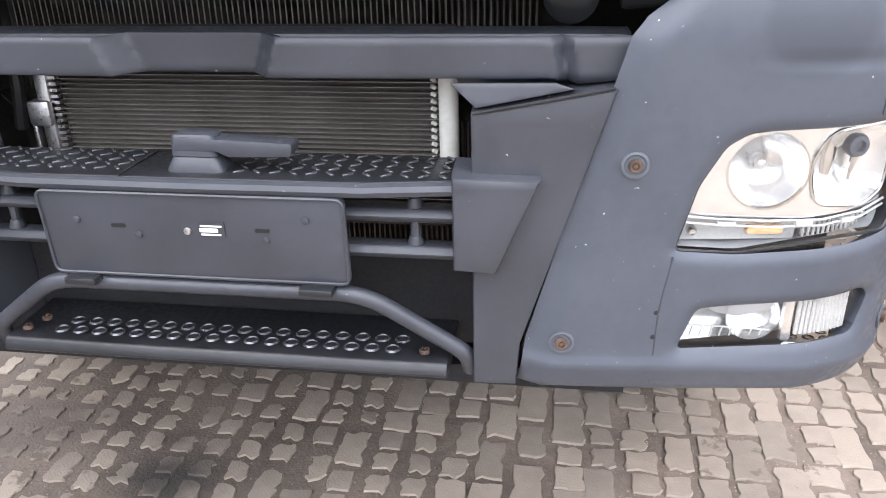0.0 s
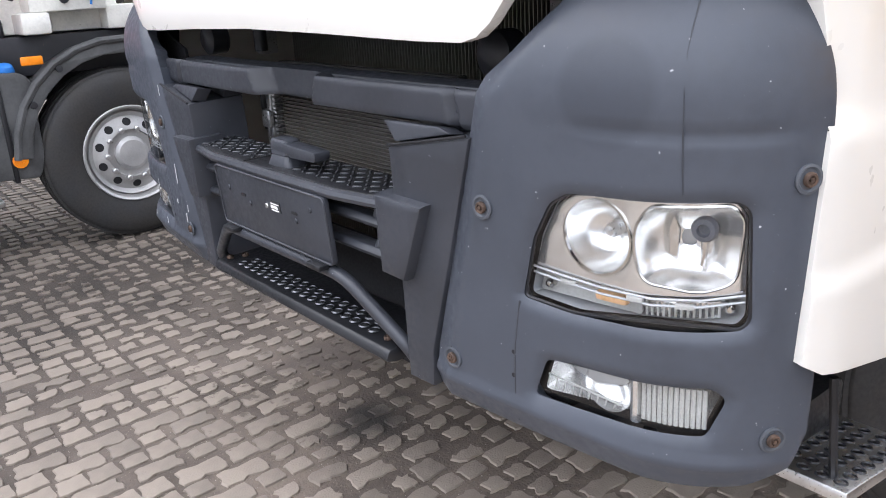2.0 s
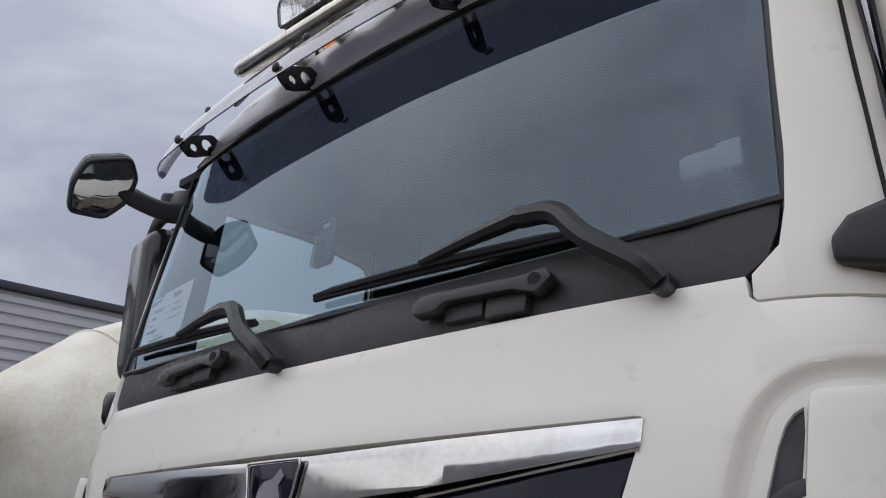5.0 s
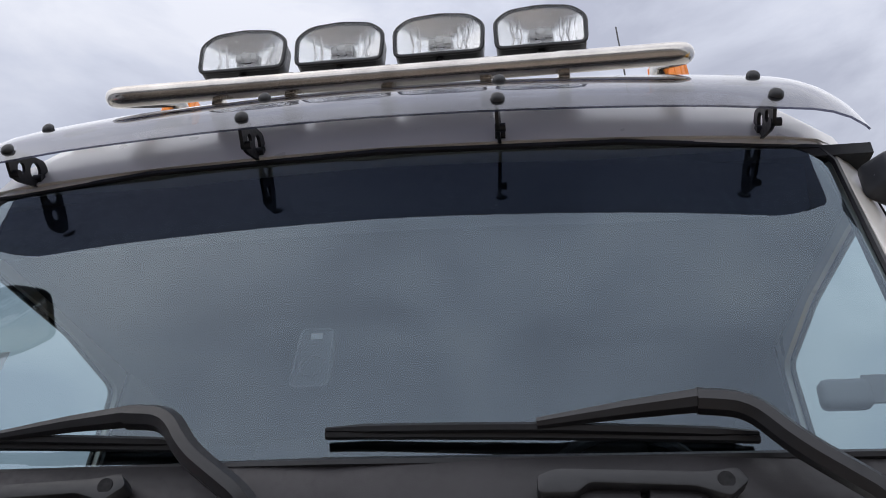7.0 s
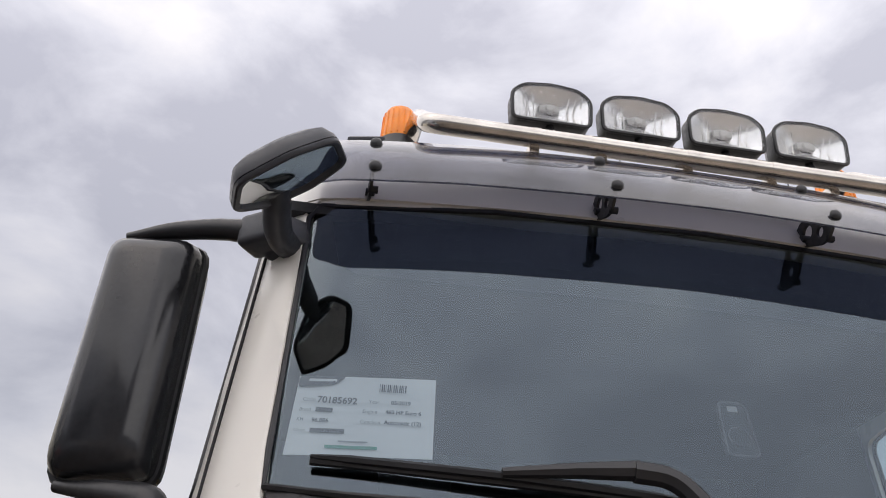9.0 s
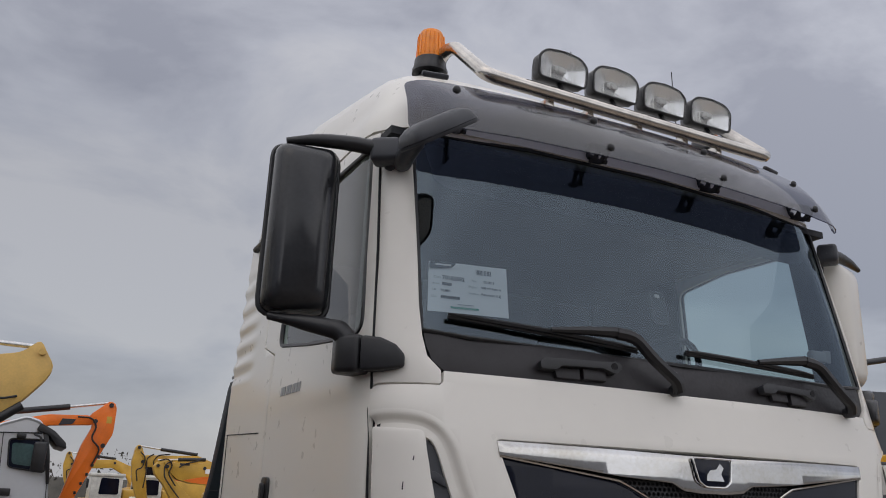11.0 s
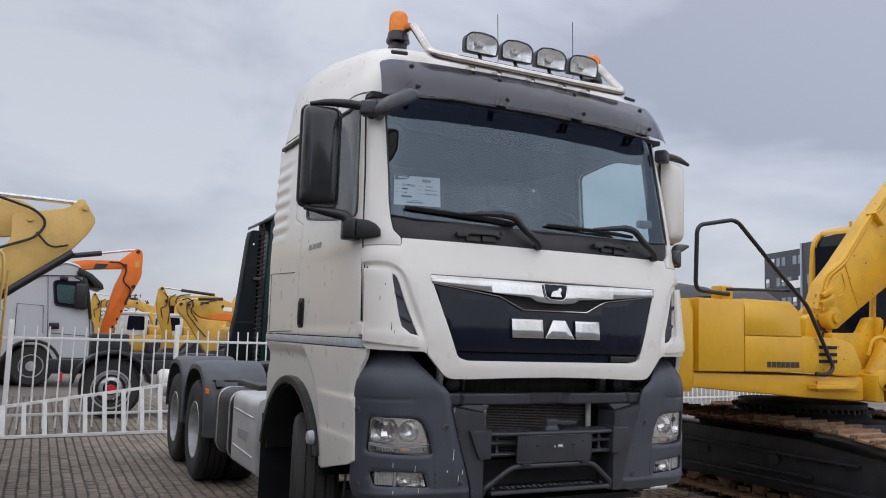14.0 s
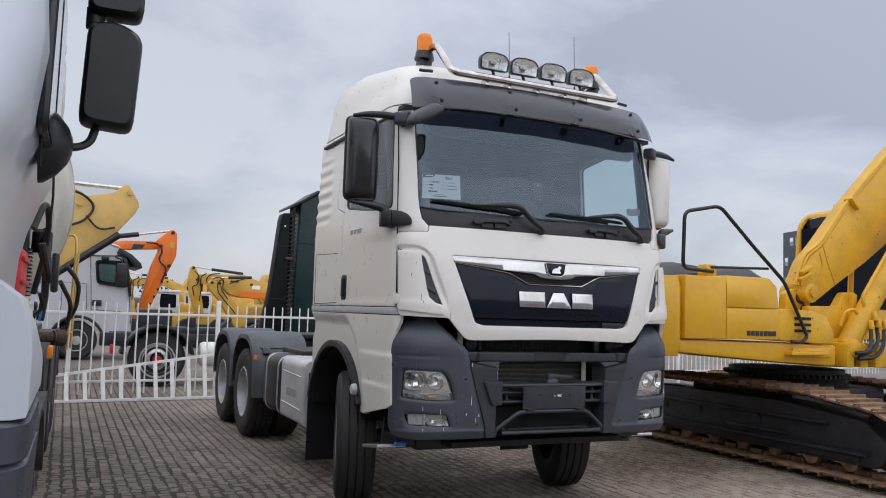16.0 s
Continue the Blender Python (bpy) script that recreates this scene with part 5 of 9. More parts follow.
part("coolant_hose", tube(arc_path([(-0.52, 0.38, 1.16), (-0.46, 0.34, 1.14), (-0.41, 0.33, 1.15)], 0.04), 0.010, 8), HOSE, rad)
core = part("radiator_core", box(-0.62, 0.55, 0.72, 0.62, 0.58, 1.60), RADB, truck, "dusty radiator core")
row("core_fin", box(0, 0.52, 0.72, 0.004, 0.552, 1.08), RAD, core, [(-0.47 + i * 0.0118, 0, 0) for i in range(80)])
row("upper_fin", box(0, 0.50, 1.14, 0.003, 0.552, 1.50), RAD, core, [(-0.56 + i * 0.0125, 0, 0) for i in range(90)])
for x in (-0.625, 0.625):
    part("frame_post", box(x - 0.025, 0.42, 1.30, x + 0.025, 0.47, 1.5, 0.006), ALU, core)
part("cap_shelf", box(0.70, 0.30, 1.33, 0.84, 0.44, 1.37, 0.01), BLACKP, core)
part("filler_cap", join(cyl((0.77, 0.36, 1.36), (0.77, 0.36, 1.42), 0.045, 18), cyl((0.77, 0.36, 1.42), (0.77, 0.36, 1.435), 0.03, 14)), BLACKP, core)
part("oil_cap", cyl((-0.5, 0.36, 1.32), (-0.5, 0.36, 1.40), 0.02, 10), BLACKP, core)
# near-black closing sheets; the engine bay's shade is in their colour
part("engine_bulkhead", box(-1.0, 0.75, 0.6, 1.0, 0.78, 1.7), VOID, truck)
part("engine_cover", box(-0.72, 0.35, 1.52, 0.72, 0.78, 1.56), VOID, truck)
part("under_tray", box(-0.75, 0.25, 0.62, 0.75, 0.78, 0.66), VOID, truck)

# upper step with chequer plate, plate holder, bars
step = part("upper_step", join(prism(fillet([(-0.478, 0.235), (-0.478, 0.115), (-0.3, 0.085), (0.3, 0.085), (0.478, 0.115), (0.478, 0.235)], 0.01, 2), 1.072, 1.092, "z", 0.005)), BLACKP, truck, "black chequer-plate step with worn treads")
places = [(x, y, 1.092, 45 if (i + j) % 2 else -45) for i, x in enumerate([-0.455 + k * 0.0315 for k in range(30)]) for j, y in enumerate([0.118 + k * 0.025 for k in range(5)])
          if y >= 0.095 + 0.10 * x * x and abs(x + 0.02) >= 0.10]
row("tread_bar", box(-0.0105, -0.0028, 0, 0.0105, 0.0028, 0.0035, 0.001, 1), STEPM, step, [pose(x, y, z, 0, 0, a) for x, y, z, a in places])
part("step_joint", box(-0.122, 0.08, 1.0925, -0.117, 0.232, 1.0945), VOID, step)
part("step_nose", tube([(-0.478, 0.110, 1.078), (-0.3, 0.082, 1.078), (0, 0.078, 1.078), (0.3, 0.082, 1.078), (0.478, 0.110, 1.078)], 0.012, 8), DARKP, step)
tow = part("tow_pin", loft([[(0.005 + x * a, 0.137 + y * a * 0.9, z) for x, y in fillet([(-0.052, -0.034), (0.052, -0.034), (0.052, 0.034), (-0.052, 0.034)], 0.02, 4)] for z, a in ((1.090, 1.0), (1.096, 0.99), (1.114, 0.80), (1.117, 0.74), (1.119, 0.80), (1.140, 0.78), (1.152, 0.74), (1.155, 0.66))]), DARKP, truck, "tow pin with a bent handle")
part("pin_handle", prism(fillet([(-0.030, 1.128), (0.050, 1.128), (0.066, 1.119), (0.176, 1.122), (0.180, 1.144), (-0.022, 1.152)], 0.007, 3), 0.112, 0.152, "y", 0.006), DARKP, tow)
for z in (1.022, 0.955):
    part("grille_bar", prism([(0.125, z - 0.012), (0.115, z), (0.125, z + 0.012), (0.165, z + 0.008), (0.165, z - 0.008)], -0.475, 0.475, "x", 0.003), DARKP, truck)
for x in (-0.375, 0.375):
    part("grille_post", join(cyl((x, 0.14, 0.95), (x, 0.14, 1.075), 0.008, 8), *[lathe([(0.013, -0.012), (0.015, 0), (0.010, 0.014)], 10, pose(x, 0.14, z)) for z in (0.968, 1.036)]), DARKP, truck)
plate = part("plate_holder", xf(prism(fillet([(-0.272, -0.08), (0.272, -0.08), (0.272, 0.08), (-0.272, 0.08)], 0.014, 3), 0, 0.012, "y", 0.003), pose(0, 0.075, 0.988, 4)), DARKP, truck, "empty dark number plate holder")
pm = pose(0, 0.075, 0.988, 4)
part("plate_edge", xf(tube([(x, -0.001, z) for x, z in fillet([(-0.27, -0.078), (0.27, -0.078), (0.27, 0.078), (-0.27, 0.078)], 0.014, 3)], 0.003, 6, close=True), pm), DARKP, plate)
part("slot", xf(join(prism(fillet([(-0.143, 0.014), (-0.117, 0.014), (-0.117, 0.021), (-0.143, 0.021)], 0.003, 2), -0.0015, 0.002, "y"), prism(fillet([(0.115, 0.014), (0.141, 0.014), (0.141, 0.021), (0.115, 0.021)], 0.003, 2), -0.0015, 0.002, "y")), pm), VOID, plate)
for x, z in ((-0.005, 0.012), (0.133, 0.000), (0.205, 0.040), (-0.205, 0.026), (-0.095, 0.002)):
    part("rivet", xf(lathe([(0.007, 0), (0.006, 0.003), (0.001, 0.004)], 10, pose(x, -0.001, z, 90)), pm), ALU if abs(x) < 0.01 else DARKP, plate)
part("sticker", xf(box(0.017, -0.002, 0.004, 0.062, 0.001, 0.030), pm), INK, plate)
part("sticker_field", xf(join(box(0.018, -0.0028, 0.012, 0.050, 0.0, 0.019), box(0.020, -0.0028, 0.022, 0.058, 0.0, 0.0245), box(0.020, -0.0028, 0.006, 0.055, 0.0, 0.009)), pm), CARD, plate, "small sticker with unreadable lines")
for x in (-0.215, 0.215):
    part("hinge", box(x - 0.03, 0.055, 0.895, x + 0.03, 0.085, 0.908, 0.004), BLACKP, plate)

# guard tube and lower step
part("guard_tube", tube(arc_path([(-0.465, 0.155, 0.715), (-0.462, 0.13, 0.76), (-0.29, 0.092, 0.888), (0.29, 0.092, 0.888), (0.462, 0.13, 0.76), (0.465, 0.155, 0.715)], 0.05, 6), 0.0155, 12), DARKP, truck, "bent guard tube")
low = part("lower_step", join(prism(fillet([(0.09, 0.728), (0.10, 0.752), (0.26, 0.757), (0.26, 0.735), (0.12, 0.72)], 0.006, 2), -0.43, 0.43, "x", 0.003)), BLACKP, truck, "perforated lower step with rusty bolts")
row("hole_rim", lathe([(0.0105, 0), (0.0118, 0.003), (0.0150, 0.0)], 14, cap=False), STEPM, low, [(-0.33 + i * 0.0385 + 0.012 * (j % 2), 0.135 + j * 0.036, 0.756) for i in range(18) for j in range(2)])
row("hole", lathe([(0.0105, 0), (0.001, 0.0005)], 12), VOID, low, [(-0.33 + i * 0.0385 + 0.012 * (j % 2), 0.135 + j * 0.036, 0.7565) for i in range(18) for j in range(2)])
for x, y in ((-0.40, 0.13), (-0.385, 0.17), (0.385, 0.13), (0.41, 0.165)):
    part("step_bolt", bolt_head((x, y, 0.756), (0, 0, 1), 0.010, 0.008), RUST, low)
# near-black sheet added as the shade behind the lower step
part("step_shade_sheet", box(-0.46, 0.27, 0.70, 0.46, 0.28, 0.90), VOID, low)
part("underrun_bar", join(box(-0.95, 0.44, 0.58, 0.95, 0.56, 0.69, 0.02), box(-1.1, 0.46, 0.60, -0.9, 0.75, 0.70, 0.02), box(0.9, 0.46, 0.60, 1.1, 0.75, 0.70, 0.02)), BLACKP, truck)
part("tow_bracket", join(box(0.60, 0.36, 0.595, 0.82, 0.46, 0.64, 0.012), tube(arc_path([(0.76, 0.38, 0.615), (0.84, 0.34, 0.612), (0.92, 0.36, 0.606), (0.86, 0.43, 0.61)], 0.04), 0.014, 8)), UNDER, truck, "black towing bracket under the bumper")
part("blue_tag", box(-1.12, 0.41, 0.622, -1.04, 0.45, 0.650, 0.008), BLUE, truck, "blue plastic tag under the bumper")
for sg in (1, -1):
    st = part("entry_step", xf(box(-0.11, -0.16, -0.012, 0.11, 0.16, 0.012, 0.004), pose(sg * 1.13, 0.62, 0.60, -8, 0, 0)), ALU, truck, "perforated aluminium entry step")
    row("perforation", lathe([(0.009, 0), (0.011, 0.003), (0.013, 0)], 10), UNDER, st, [pose(sg * 1.13, 0.62, 0.60, -8) @ pose(-0.085 + i * 0.034, -0.13 + j * 0.036, 0.012) for i in range(6) for j in range(8)])
    part("step_hanger", join(cyl((sg * 1.05, 0.62, 0.60), (sg * 1.02, 0.75, 0.98), 0.012, 8), cyl((sg * 1.20, 0.50, 0.605), (sg * 1.18, 0.5, 0.82), 0.008, 8)), BLACKP, st)

# ---- wheels and chassis ----
def wheel(parent, x, y, z=0.535, r=0.535, w=0.30, sg=1, dual=False, deep=0.03, rimmat=None, hub_out=0.07, nut_cover=False, steer=0.0):
    """A truck wheel whose outer side looks to sg along x."""
    m = Matrix.Translation((x, y, z)) @ Euler((0, 0, radians(steer))).to_matrix().to_4x4() @ Euler((0, sg * math.pi / 2, 0)).to_matrix().to_4x4()
    h = w / 2
    prof = [(0.30, -h * 0.9), (0.34, -h), (0.43, -h * 1.06), (0.49, -h), (0.515, -h * 0.88)]
    k = 4
    for i in range(k):
        a, b = -h * 0.86 + i * (1.72 * h / k), -h * 0.86 + (i + 1) * (1.72 * h / k)
        prof += [(r - 0.001 - 0.006 * (abs(a) / h) ** 3, a + 0.003), (r - 0.006 * (abs(b) / h) ** 3, b - 0.012), (r - 0.018, b - 0.009), (r - 0.018, b - 0.001)]
    prof += [(0.515, h * 0.88), (0.49, h), (0.43, h * 1.06), (0.34, h), (0.30, h * 0.9)]
    t = part("wheel", lathe(prof, 56, m, close=True), RUBBER, parent, "worn black truck tyre", deg=30)
    rim = rimmat or RIM
    o = h * 0.80
    dish = o - 0.135 if dual else o - deep
    rp = [(0.305, o + 0.02), (0.298, o + 0.028), (0.285, o + 0.02), (0.272, o - 0.03), (0.262, dish + 0.02), (0.235, dish), (0.225, dish + 0.004), (0.170, dish + 0.03), (0.150, dish + 0.034), (0.145, dish + 0.01), (0.001, dish + 0.01)]
    part("rim", lathe(rp, 48, m, cap=False), rim, t, "truck wheel rim with ten nuts")
    part("hub", lathe([(0.105, dish), (0.105, dish + hub_out), (0.085, dish + hub_out + 0.02), (0.05, dish + hub_out + 0.022), (0.001, dish + hub_out + 0.025)], 28, m), rim, t)
    for i in range(10):
        part("hand_hole", xf(lathe([(0.027, 0), (0.025, 0.002), (0.001, 0.002)], 14, Matrix.Rotation(i * math.pi / 5, 4, "Z") @ Matrix.Translation((0.199, 0, dish + 0.0185)) @ Matrix.Rotation(radians(25), 4, "Y")), m), VOID, t)
    nr, nh = (0.018, 0.03) if nut_cover else (0.014, 0.022)
    for i in range(10):
        a = (i + 0.5) * math.pi / 5
        part("wheel_nut", xf(lathe([(nr, 0), (nr, nh), (nr * 0.7, nh + 0.006), (0.001, nh + 0.007)], 8, pose(0.158 * math.cos(a), 0.158 * math.sin(a), dish + 0.030)), m), ALU, t)
    return t


for sg in (1, -1):
    wheel(truck, sg * 1.03, 1.55, sg=sg, hub_out=0.04, steer=-17)
    for y in (5.12, 6.47):
        wheel(truck, sg * 1.09, y, sg=sg, dual=True)
        part("inner_tyre", lathe([(0.30, -0.14), (0.43, -0.155), (0.5, -0.14), (0.535, -0.11), (0.535, 0.11), (0.5, 0.14), (0.43, 0.155), (0.30, 0.14)], 40, Matrix.Translation((sg * 0.75, y, 0.535)) @ Euler((0, math.pi / 2, 0)).to_matrix().to_4x4(), close=True), RUBBER, truck)
    part("chassis_rail", box(sg * 0.38 - 0.04, 0.8, 0.76, sg * 0.38 + 0.04, 7.5, 1.02, 0.01), UNDER, truck)
    # rear mudguards
    for y in (5.12, 6.47):
        def hoop(a, d):
            c, q = math.cos(a), math.sin(a)
            k = (abs(c) ** 2.7 + abs(q) ** 2.7) ** (-1 / 2.7)
            return y + (0.69 - d) * c * k, 0.60 + (0.68 - d) * q * k
        section = ((0.60, 0.0), (1.15, 0.0), (1.215, 0.012), (1.25, 0.04), (1.258, 0.09), (1.240, 0.09), (1.228, 0.05), (1.15, 0.025), (0.60, 0.025))
        mg = part("rear_mudguard", loft([[(sg * x, *hoop(radians(186 - i * 8), d)) for x, d in section] for i in range(24)]), FADER, truck, "dark grey rear mudguard")
        for i in (6, 16):
            part("mudguard_rib", tube([(sg * x, *hoop(radians(186 - i * 8), -0.002)) for x in (0.62, 0.9, 1.17)], 0.012, 6), FADER, mg)
        for x in (0.72, 1.10):
            p, q = hoop(radians(142), -0.008)
            part("latch", xf(box(-0.045, -0.05, -0.015, 0.045, 0.05, 0.015, 0.006), pose(sg * x, p, q, 40)), BLACKP, mg)
    part("marker_light", box(sg * 1.245, 4.36, 0.98, sg * 1.262, 4.44, 1.02, 0.005), AMBER, truck)
    # arch liner and walls, with the wheel arch's shade in their near-black
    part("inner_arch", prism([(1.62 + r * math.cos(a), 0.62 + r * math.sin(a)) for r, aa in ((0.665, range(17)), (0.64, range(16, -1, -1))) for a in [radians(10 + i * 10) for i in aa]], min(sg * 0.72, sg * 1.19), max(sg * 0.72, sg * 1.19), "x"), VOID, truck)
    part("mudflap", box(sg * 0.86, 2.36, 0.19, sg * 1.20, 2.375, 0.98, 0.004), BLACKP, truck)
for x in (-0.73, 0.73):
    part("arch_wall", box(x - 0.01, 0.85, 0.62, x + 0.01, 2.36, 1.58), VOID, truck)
part("front_axle", join(cyl((-0.95, 1.55, 0.52), (0.95, 1.55, 0.52), 0.06, 12), box(-0.5, 1.4, 0.42, 0.5, 1.7, 0.5, 0.03), box(-0.45, 0.8, 0.72, 0.45, 2.3, 1.05, 0.05)), UNDER, truck)
for y in (5.12, 6.47):
    part("rear_axle", join(cyl((-0.7, y, 0.535), (0.7, y, 0.535), 0.11, 14), lathe([(0.05, -0.2), (0.2, -0.12), (0.24, 0), (0.2, 0.12), (0.05, 0.2)], 20, pose(0, y, 0.535, 90))), UNDER, truck)
box_tool = part("toolbox", prism(fillet([(-1.235, 1.04), (-1.235, 0.50), (-1.15, 0.46), (-0.72, 0.46), (-0.72, 1.09), (-1.19, 1.09)], 0.03, 3), 2.42, 3.26, "y", 0.01), TOOLW, truck, "silver side toolbox")
part("toolbox_ribs", join(*[tube([(-1.237, 2.50, z), (-1.237, 3.18, z + 0.02)], 0.008, 6) for z in (0.62, 0.93)]), TOOLW, box_tool)
part("plain_mark", box(-1.239, 2.68, 0.72, -1.234, 3.02, 0.80), GREYINK, box_tool)
tank_o = fillet([(-1.235, 0.46), (-0.70, 0.46), (-0.70, 1.08), (-1.235, 1.08)], 0.14, 6)
tank = part("fuel_tank", loft([[(-0.97 + (x + 0.97) * k, y, 0.77 + (z - 0.77) * k) for x, z in tank_o] for y, k in ((3.30, 0.90), (3.31, 0.96), (3.34, 1.0), (4.02, 1.0), (4.05, 0.96), (4.06, 0.90))]), UNDER, truck, "dark fuel tank with steel straps")
for y in (3.40, 3.90):
    part("tank_strap", loft([[(-0.97 + (x + 0.97) * k, y + d, 0.77 + (z - 0.77) * k) for x, z in tank_o] for d, k in ((-0.022, 1.0), (-0.02, 1.018), (0.02, 1.018), (0.022, 1.0))], cap=False), ALU, tank)
part("battery_box", box(-1.0, 3.3, 1.0, -0.5, 4.2, 1.14, 0.03), BLACKP, truck)
part("fifth_wheel", join(prism(fillet([(-0.45, 5.3), (0.45, 5.3), (0.45, 5.9), (0.2, 6.3), (-0.2, 6.3), (-0.45, 5.9)], 0.08, 3), 1.18, 1.24, "z", 0.01), box(-0.45, 5.4, 1.0, 0.45, 5.9, 1.18, 0.02)), UNDER, truck)
part("catwalk", box(-0.6, 2.5, 1.04, 0.6, 4.2, 1.07, 0.005), ALU, truck)

# ---- printed card behind the windscreen ----
def words(body, size, u, z, material, parent, off=-0.0195):
    cu = bpy.data.curves.new("line", "FONT")
    cu.body, cu.size = body, size
    cu.offset = 0.022 * size if material is INK else 0.006 * size
    tmp = new("line", cu)
    dg = bpy.context.evaluated_depsgraph_get()
    me = bpy.data.meshes.new_from_object(tmp.evaluated_get(dg))
    bpy.data.objects.remove(tmp)
    for v in me.vertices:
        v.co = F(u + v.co.x, z + v.co.y, off)
    me.materials.append(material)
    ob = new("print_line", me)
    ob.parent = parent
    ob.matrix_parent_inverse = Matrix.Translation(-parent.location) if parent.type == "EMPTY" else Matrix.Identity(4)
    return ob


card_poly = [(-1.045, 2.408), (-0.742, 2.414), (-0.742, 2.598), (-1.040, 2.590)]
card = tagged(part("notice_card", sheet(card_poly, [], ft(-0.0225), 0.05, 0.001), CARD), "white printed sales card behind the windscreen", "card")
for body, size, u, z, mt in (("Code", 0.013, -1.022, 2.529, GREYINK), ("70185692", 0.021, -0.990, 2.527, INK), ("Year", 0.012, -0.882, 2.531, GREYINK), ("05-2019", 0.0125, -0.835, 2.531, INK), ("Brand", 0.011, -1.026, 2.506, GREYINK),
                             ("Engine", 0.012, -0.893, 2.508, GREYINK), ("460 HP Euro 6", 0.0125, -0.845, 2.509, INK), ("KM", 0.011, -1.028, 2.483, GREYINK), ("96.886", 0.013, -0.995, 2.482, INK),
                             ("Gearbox", 0.012, -0.896, 2.484, GREYINK), ("Automatic (12)", 0.0125, -0.846, 2.485, INK), ("Ch.nr.", 0.011, -1.031, 2.459, GREYINK)):
    words(body, size, u, z, mt, card)
for q, mt in (([(-0.990, 2.506), (-0.955, 2.506), (-0.955, 2.516), (-0.990, 2.516)], INK), ([(-0.995, 2.458), (-0.925, 2.459), (-0.925, 2.469), (-0.995, 2.468)], INK), ([(-0.960, 2.425), (-0.855, 2.427), (-0.855, 2.434), (-0.960, 2.432)], GREENINK), ([(-0.935, 2.440), (-0.875, 2.441), (-0.875, 2.444), (-0.935, 2.443)], GREYINK),
              (fillet([(-1.039, 2.562), (-0.99, 2.566), (-0.955, 2.572), (-0.935, 2.592), (-1.039, 2.589)], 0.008, 3), INK), ([(-1.015, 2.577), (-0.955, 2.579), (-0.955, 2.585), (-1.015, 2.583)], CARD)):
    part("print_bar", sheet(q, [], ft(-0.0198), 0.1, 0.0005), mt, card)
for k in range(14):
    u = -0.862 + k * 0.0042
    part("code_bar", sheet([(u, 2.560), (u + (0.0024 if k % 3 else 0.0012), 2.560), (u + (0.0024 if k % 3 else 0.0012), 2.578), (u, 2.578)], [], ft(-0.0198), 0.1, 0.0005), INK, card)

# ---- ground ----
OIL = ((-0.47, 0.60, 0.17), (-1.03, 0.79, 0.24))


def oil_stain(m):
    """Old oil soaked into the paving under the engine, with a ragged rim."""
    nt = m.node_tree
    N, L = nt.nodes.new, nt.links.new
    b = nt.nodes["Principled BSDF"]
    geo, n1 = N("ShaderNodeNewGeometry"), N("ShaderNodeTexNoise")
    n1.inputs["Scale"].default_value, n1.inputs["Detail"].default_value = 7.0, 5
    L(geo.outputs["Position"], n1.inputs[0])
    for i, (x, y, r) in enumerate(OIL):
        old = b.inputs["Base Color"].links[0].from_socket
        d = N("ShaderNodeVectorMath")
        d.operation, d.inputs[1].default_value = "DISTANCE", (x, y, 0)
        L(geo.outputs["Position"], d.inputs[0])
        a = N("ShaderNodeMath")
        a.operation, a.inputs[1].default_value = "MULTIPLY_ADD", 0.45
        L(n1.outputs[0], a.inputs[0]), L(d.outputs["Value"], a.inputs[2])
        r_ = N("ShaderNodeMapRange")
        r_.inputs["From Min"].default_value, r_.inputs["From Max"].default_value = r + 0.08, r + 0.27
        r_.inputs["To Min"].default_value, r_.inputs["To Max"].default_value = (0.85, 0.75)[i], 0.0
        L(a.outputs[0], r_.inputs["Value"])
        mx = N("ShaderNodeMix")
        mx.data_type = "RGBA"
        mx.inputs["B"].default_value = ((0.035, 0.032, 0.03, 1), (0.11, 0.09, 0.078, 1))[i]
        L(r_.outputs[0], mx.inputs["Factor"]), L(old, mx.inputs["A"]), L(mx.outputs["Result"], b.inputs["Base Color"])


def yard_tone(m, pale, darker):
    """Pale sand lies towards the tracked machine; the colour is scaled darker towards the mixer, with a ragged border
    between them.
    """
    nt = m.node_tree
    N, L = nt.nodes.new, nt.links.new
    b = nt.nodes["Principled BSDF"]
    old = b.inputs["Base Color"].links[0].from_socket
    geo, nz, sep, ad, k, sc = N("ShaderNodeNewGeometry"), N("ShaderNodeTexNoise"), N("ShaderNodeSeparateXYZ"), N("ShaderNodeMath"), N("ShaderNodeMapRange"), N("ShaderNodeVectorMath")
    nz.inputs["Scale"].default_value, nz.inputs["Detail"].default_value = 0.7, 5
    L(geo.outputs["Position"], nz.inputs[0]), L(geo.outputs["Position"], sep.inputs[0])
    ad.operation, ad.inputs[1].default_value = "MULTIPLY_ADD", 3.0
    L(nz.outputs[0], ad.inputs[0]), L(sep.outputs[0], ad.inputs[2])
    k.inputs["From Min"].default_value, k.inputs["From Max"].default_value = -0.9, 2.2
    k.inputs["To Min"].default_value, k.inputs["To Max"].default_value = darker, pale
    L(ad.outputs[0], k.inputs["Value"])
    sc.operation = "SCALE"
    L(old, sc.inputs[0]), L(k.outputs[0], sc.inputs["Scale"]), L(sc.outputs[0], b.inputs["Base Color"])


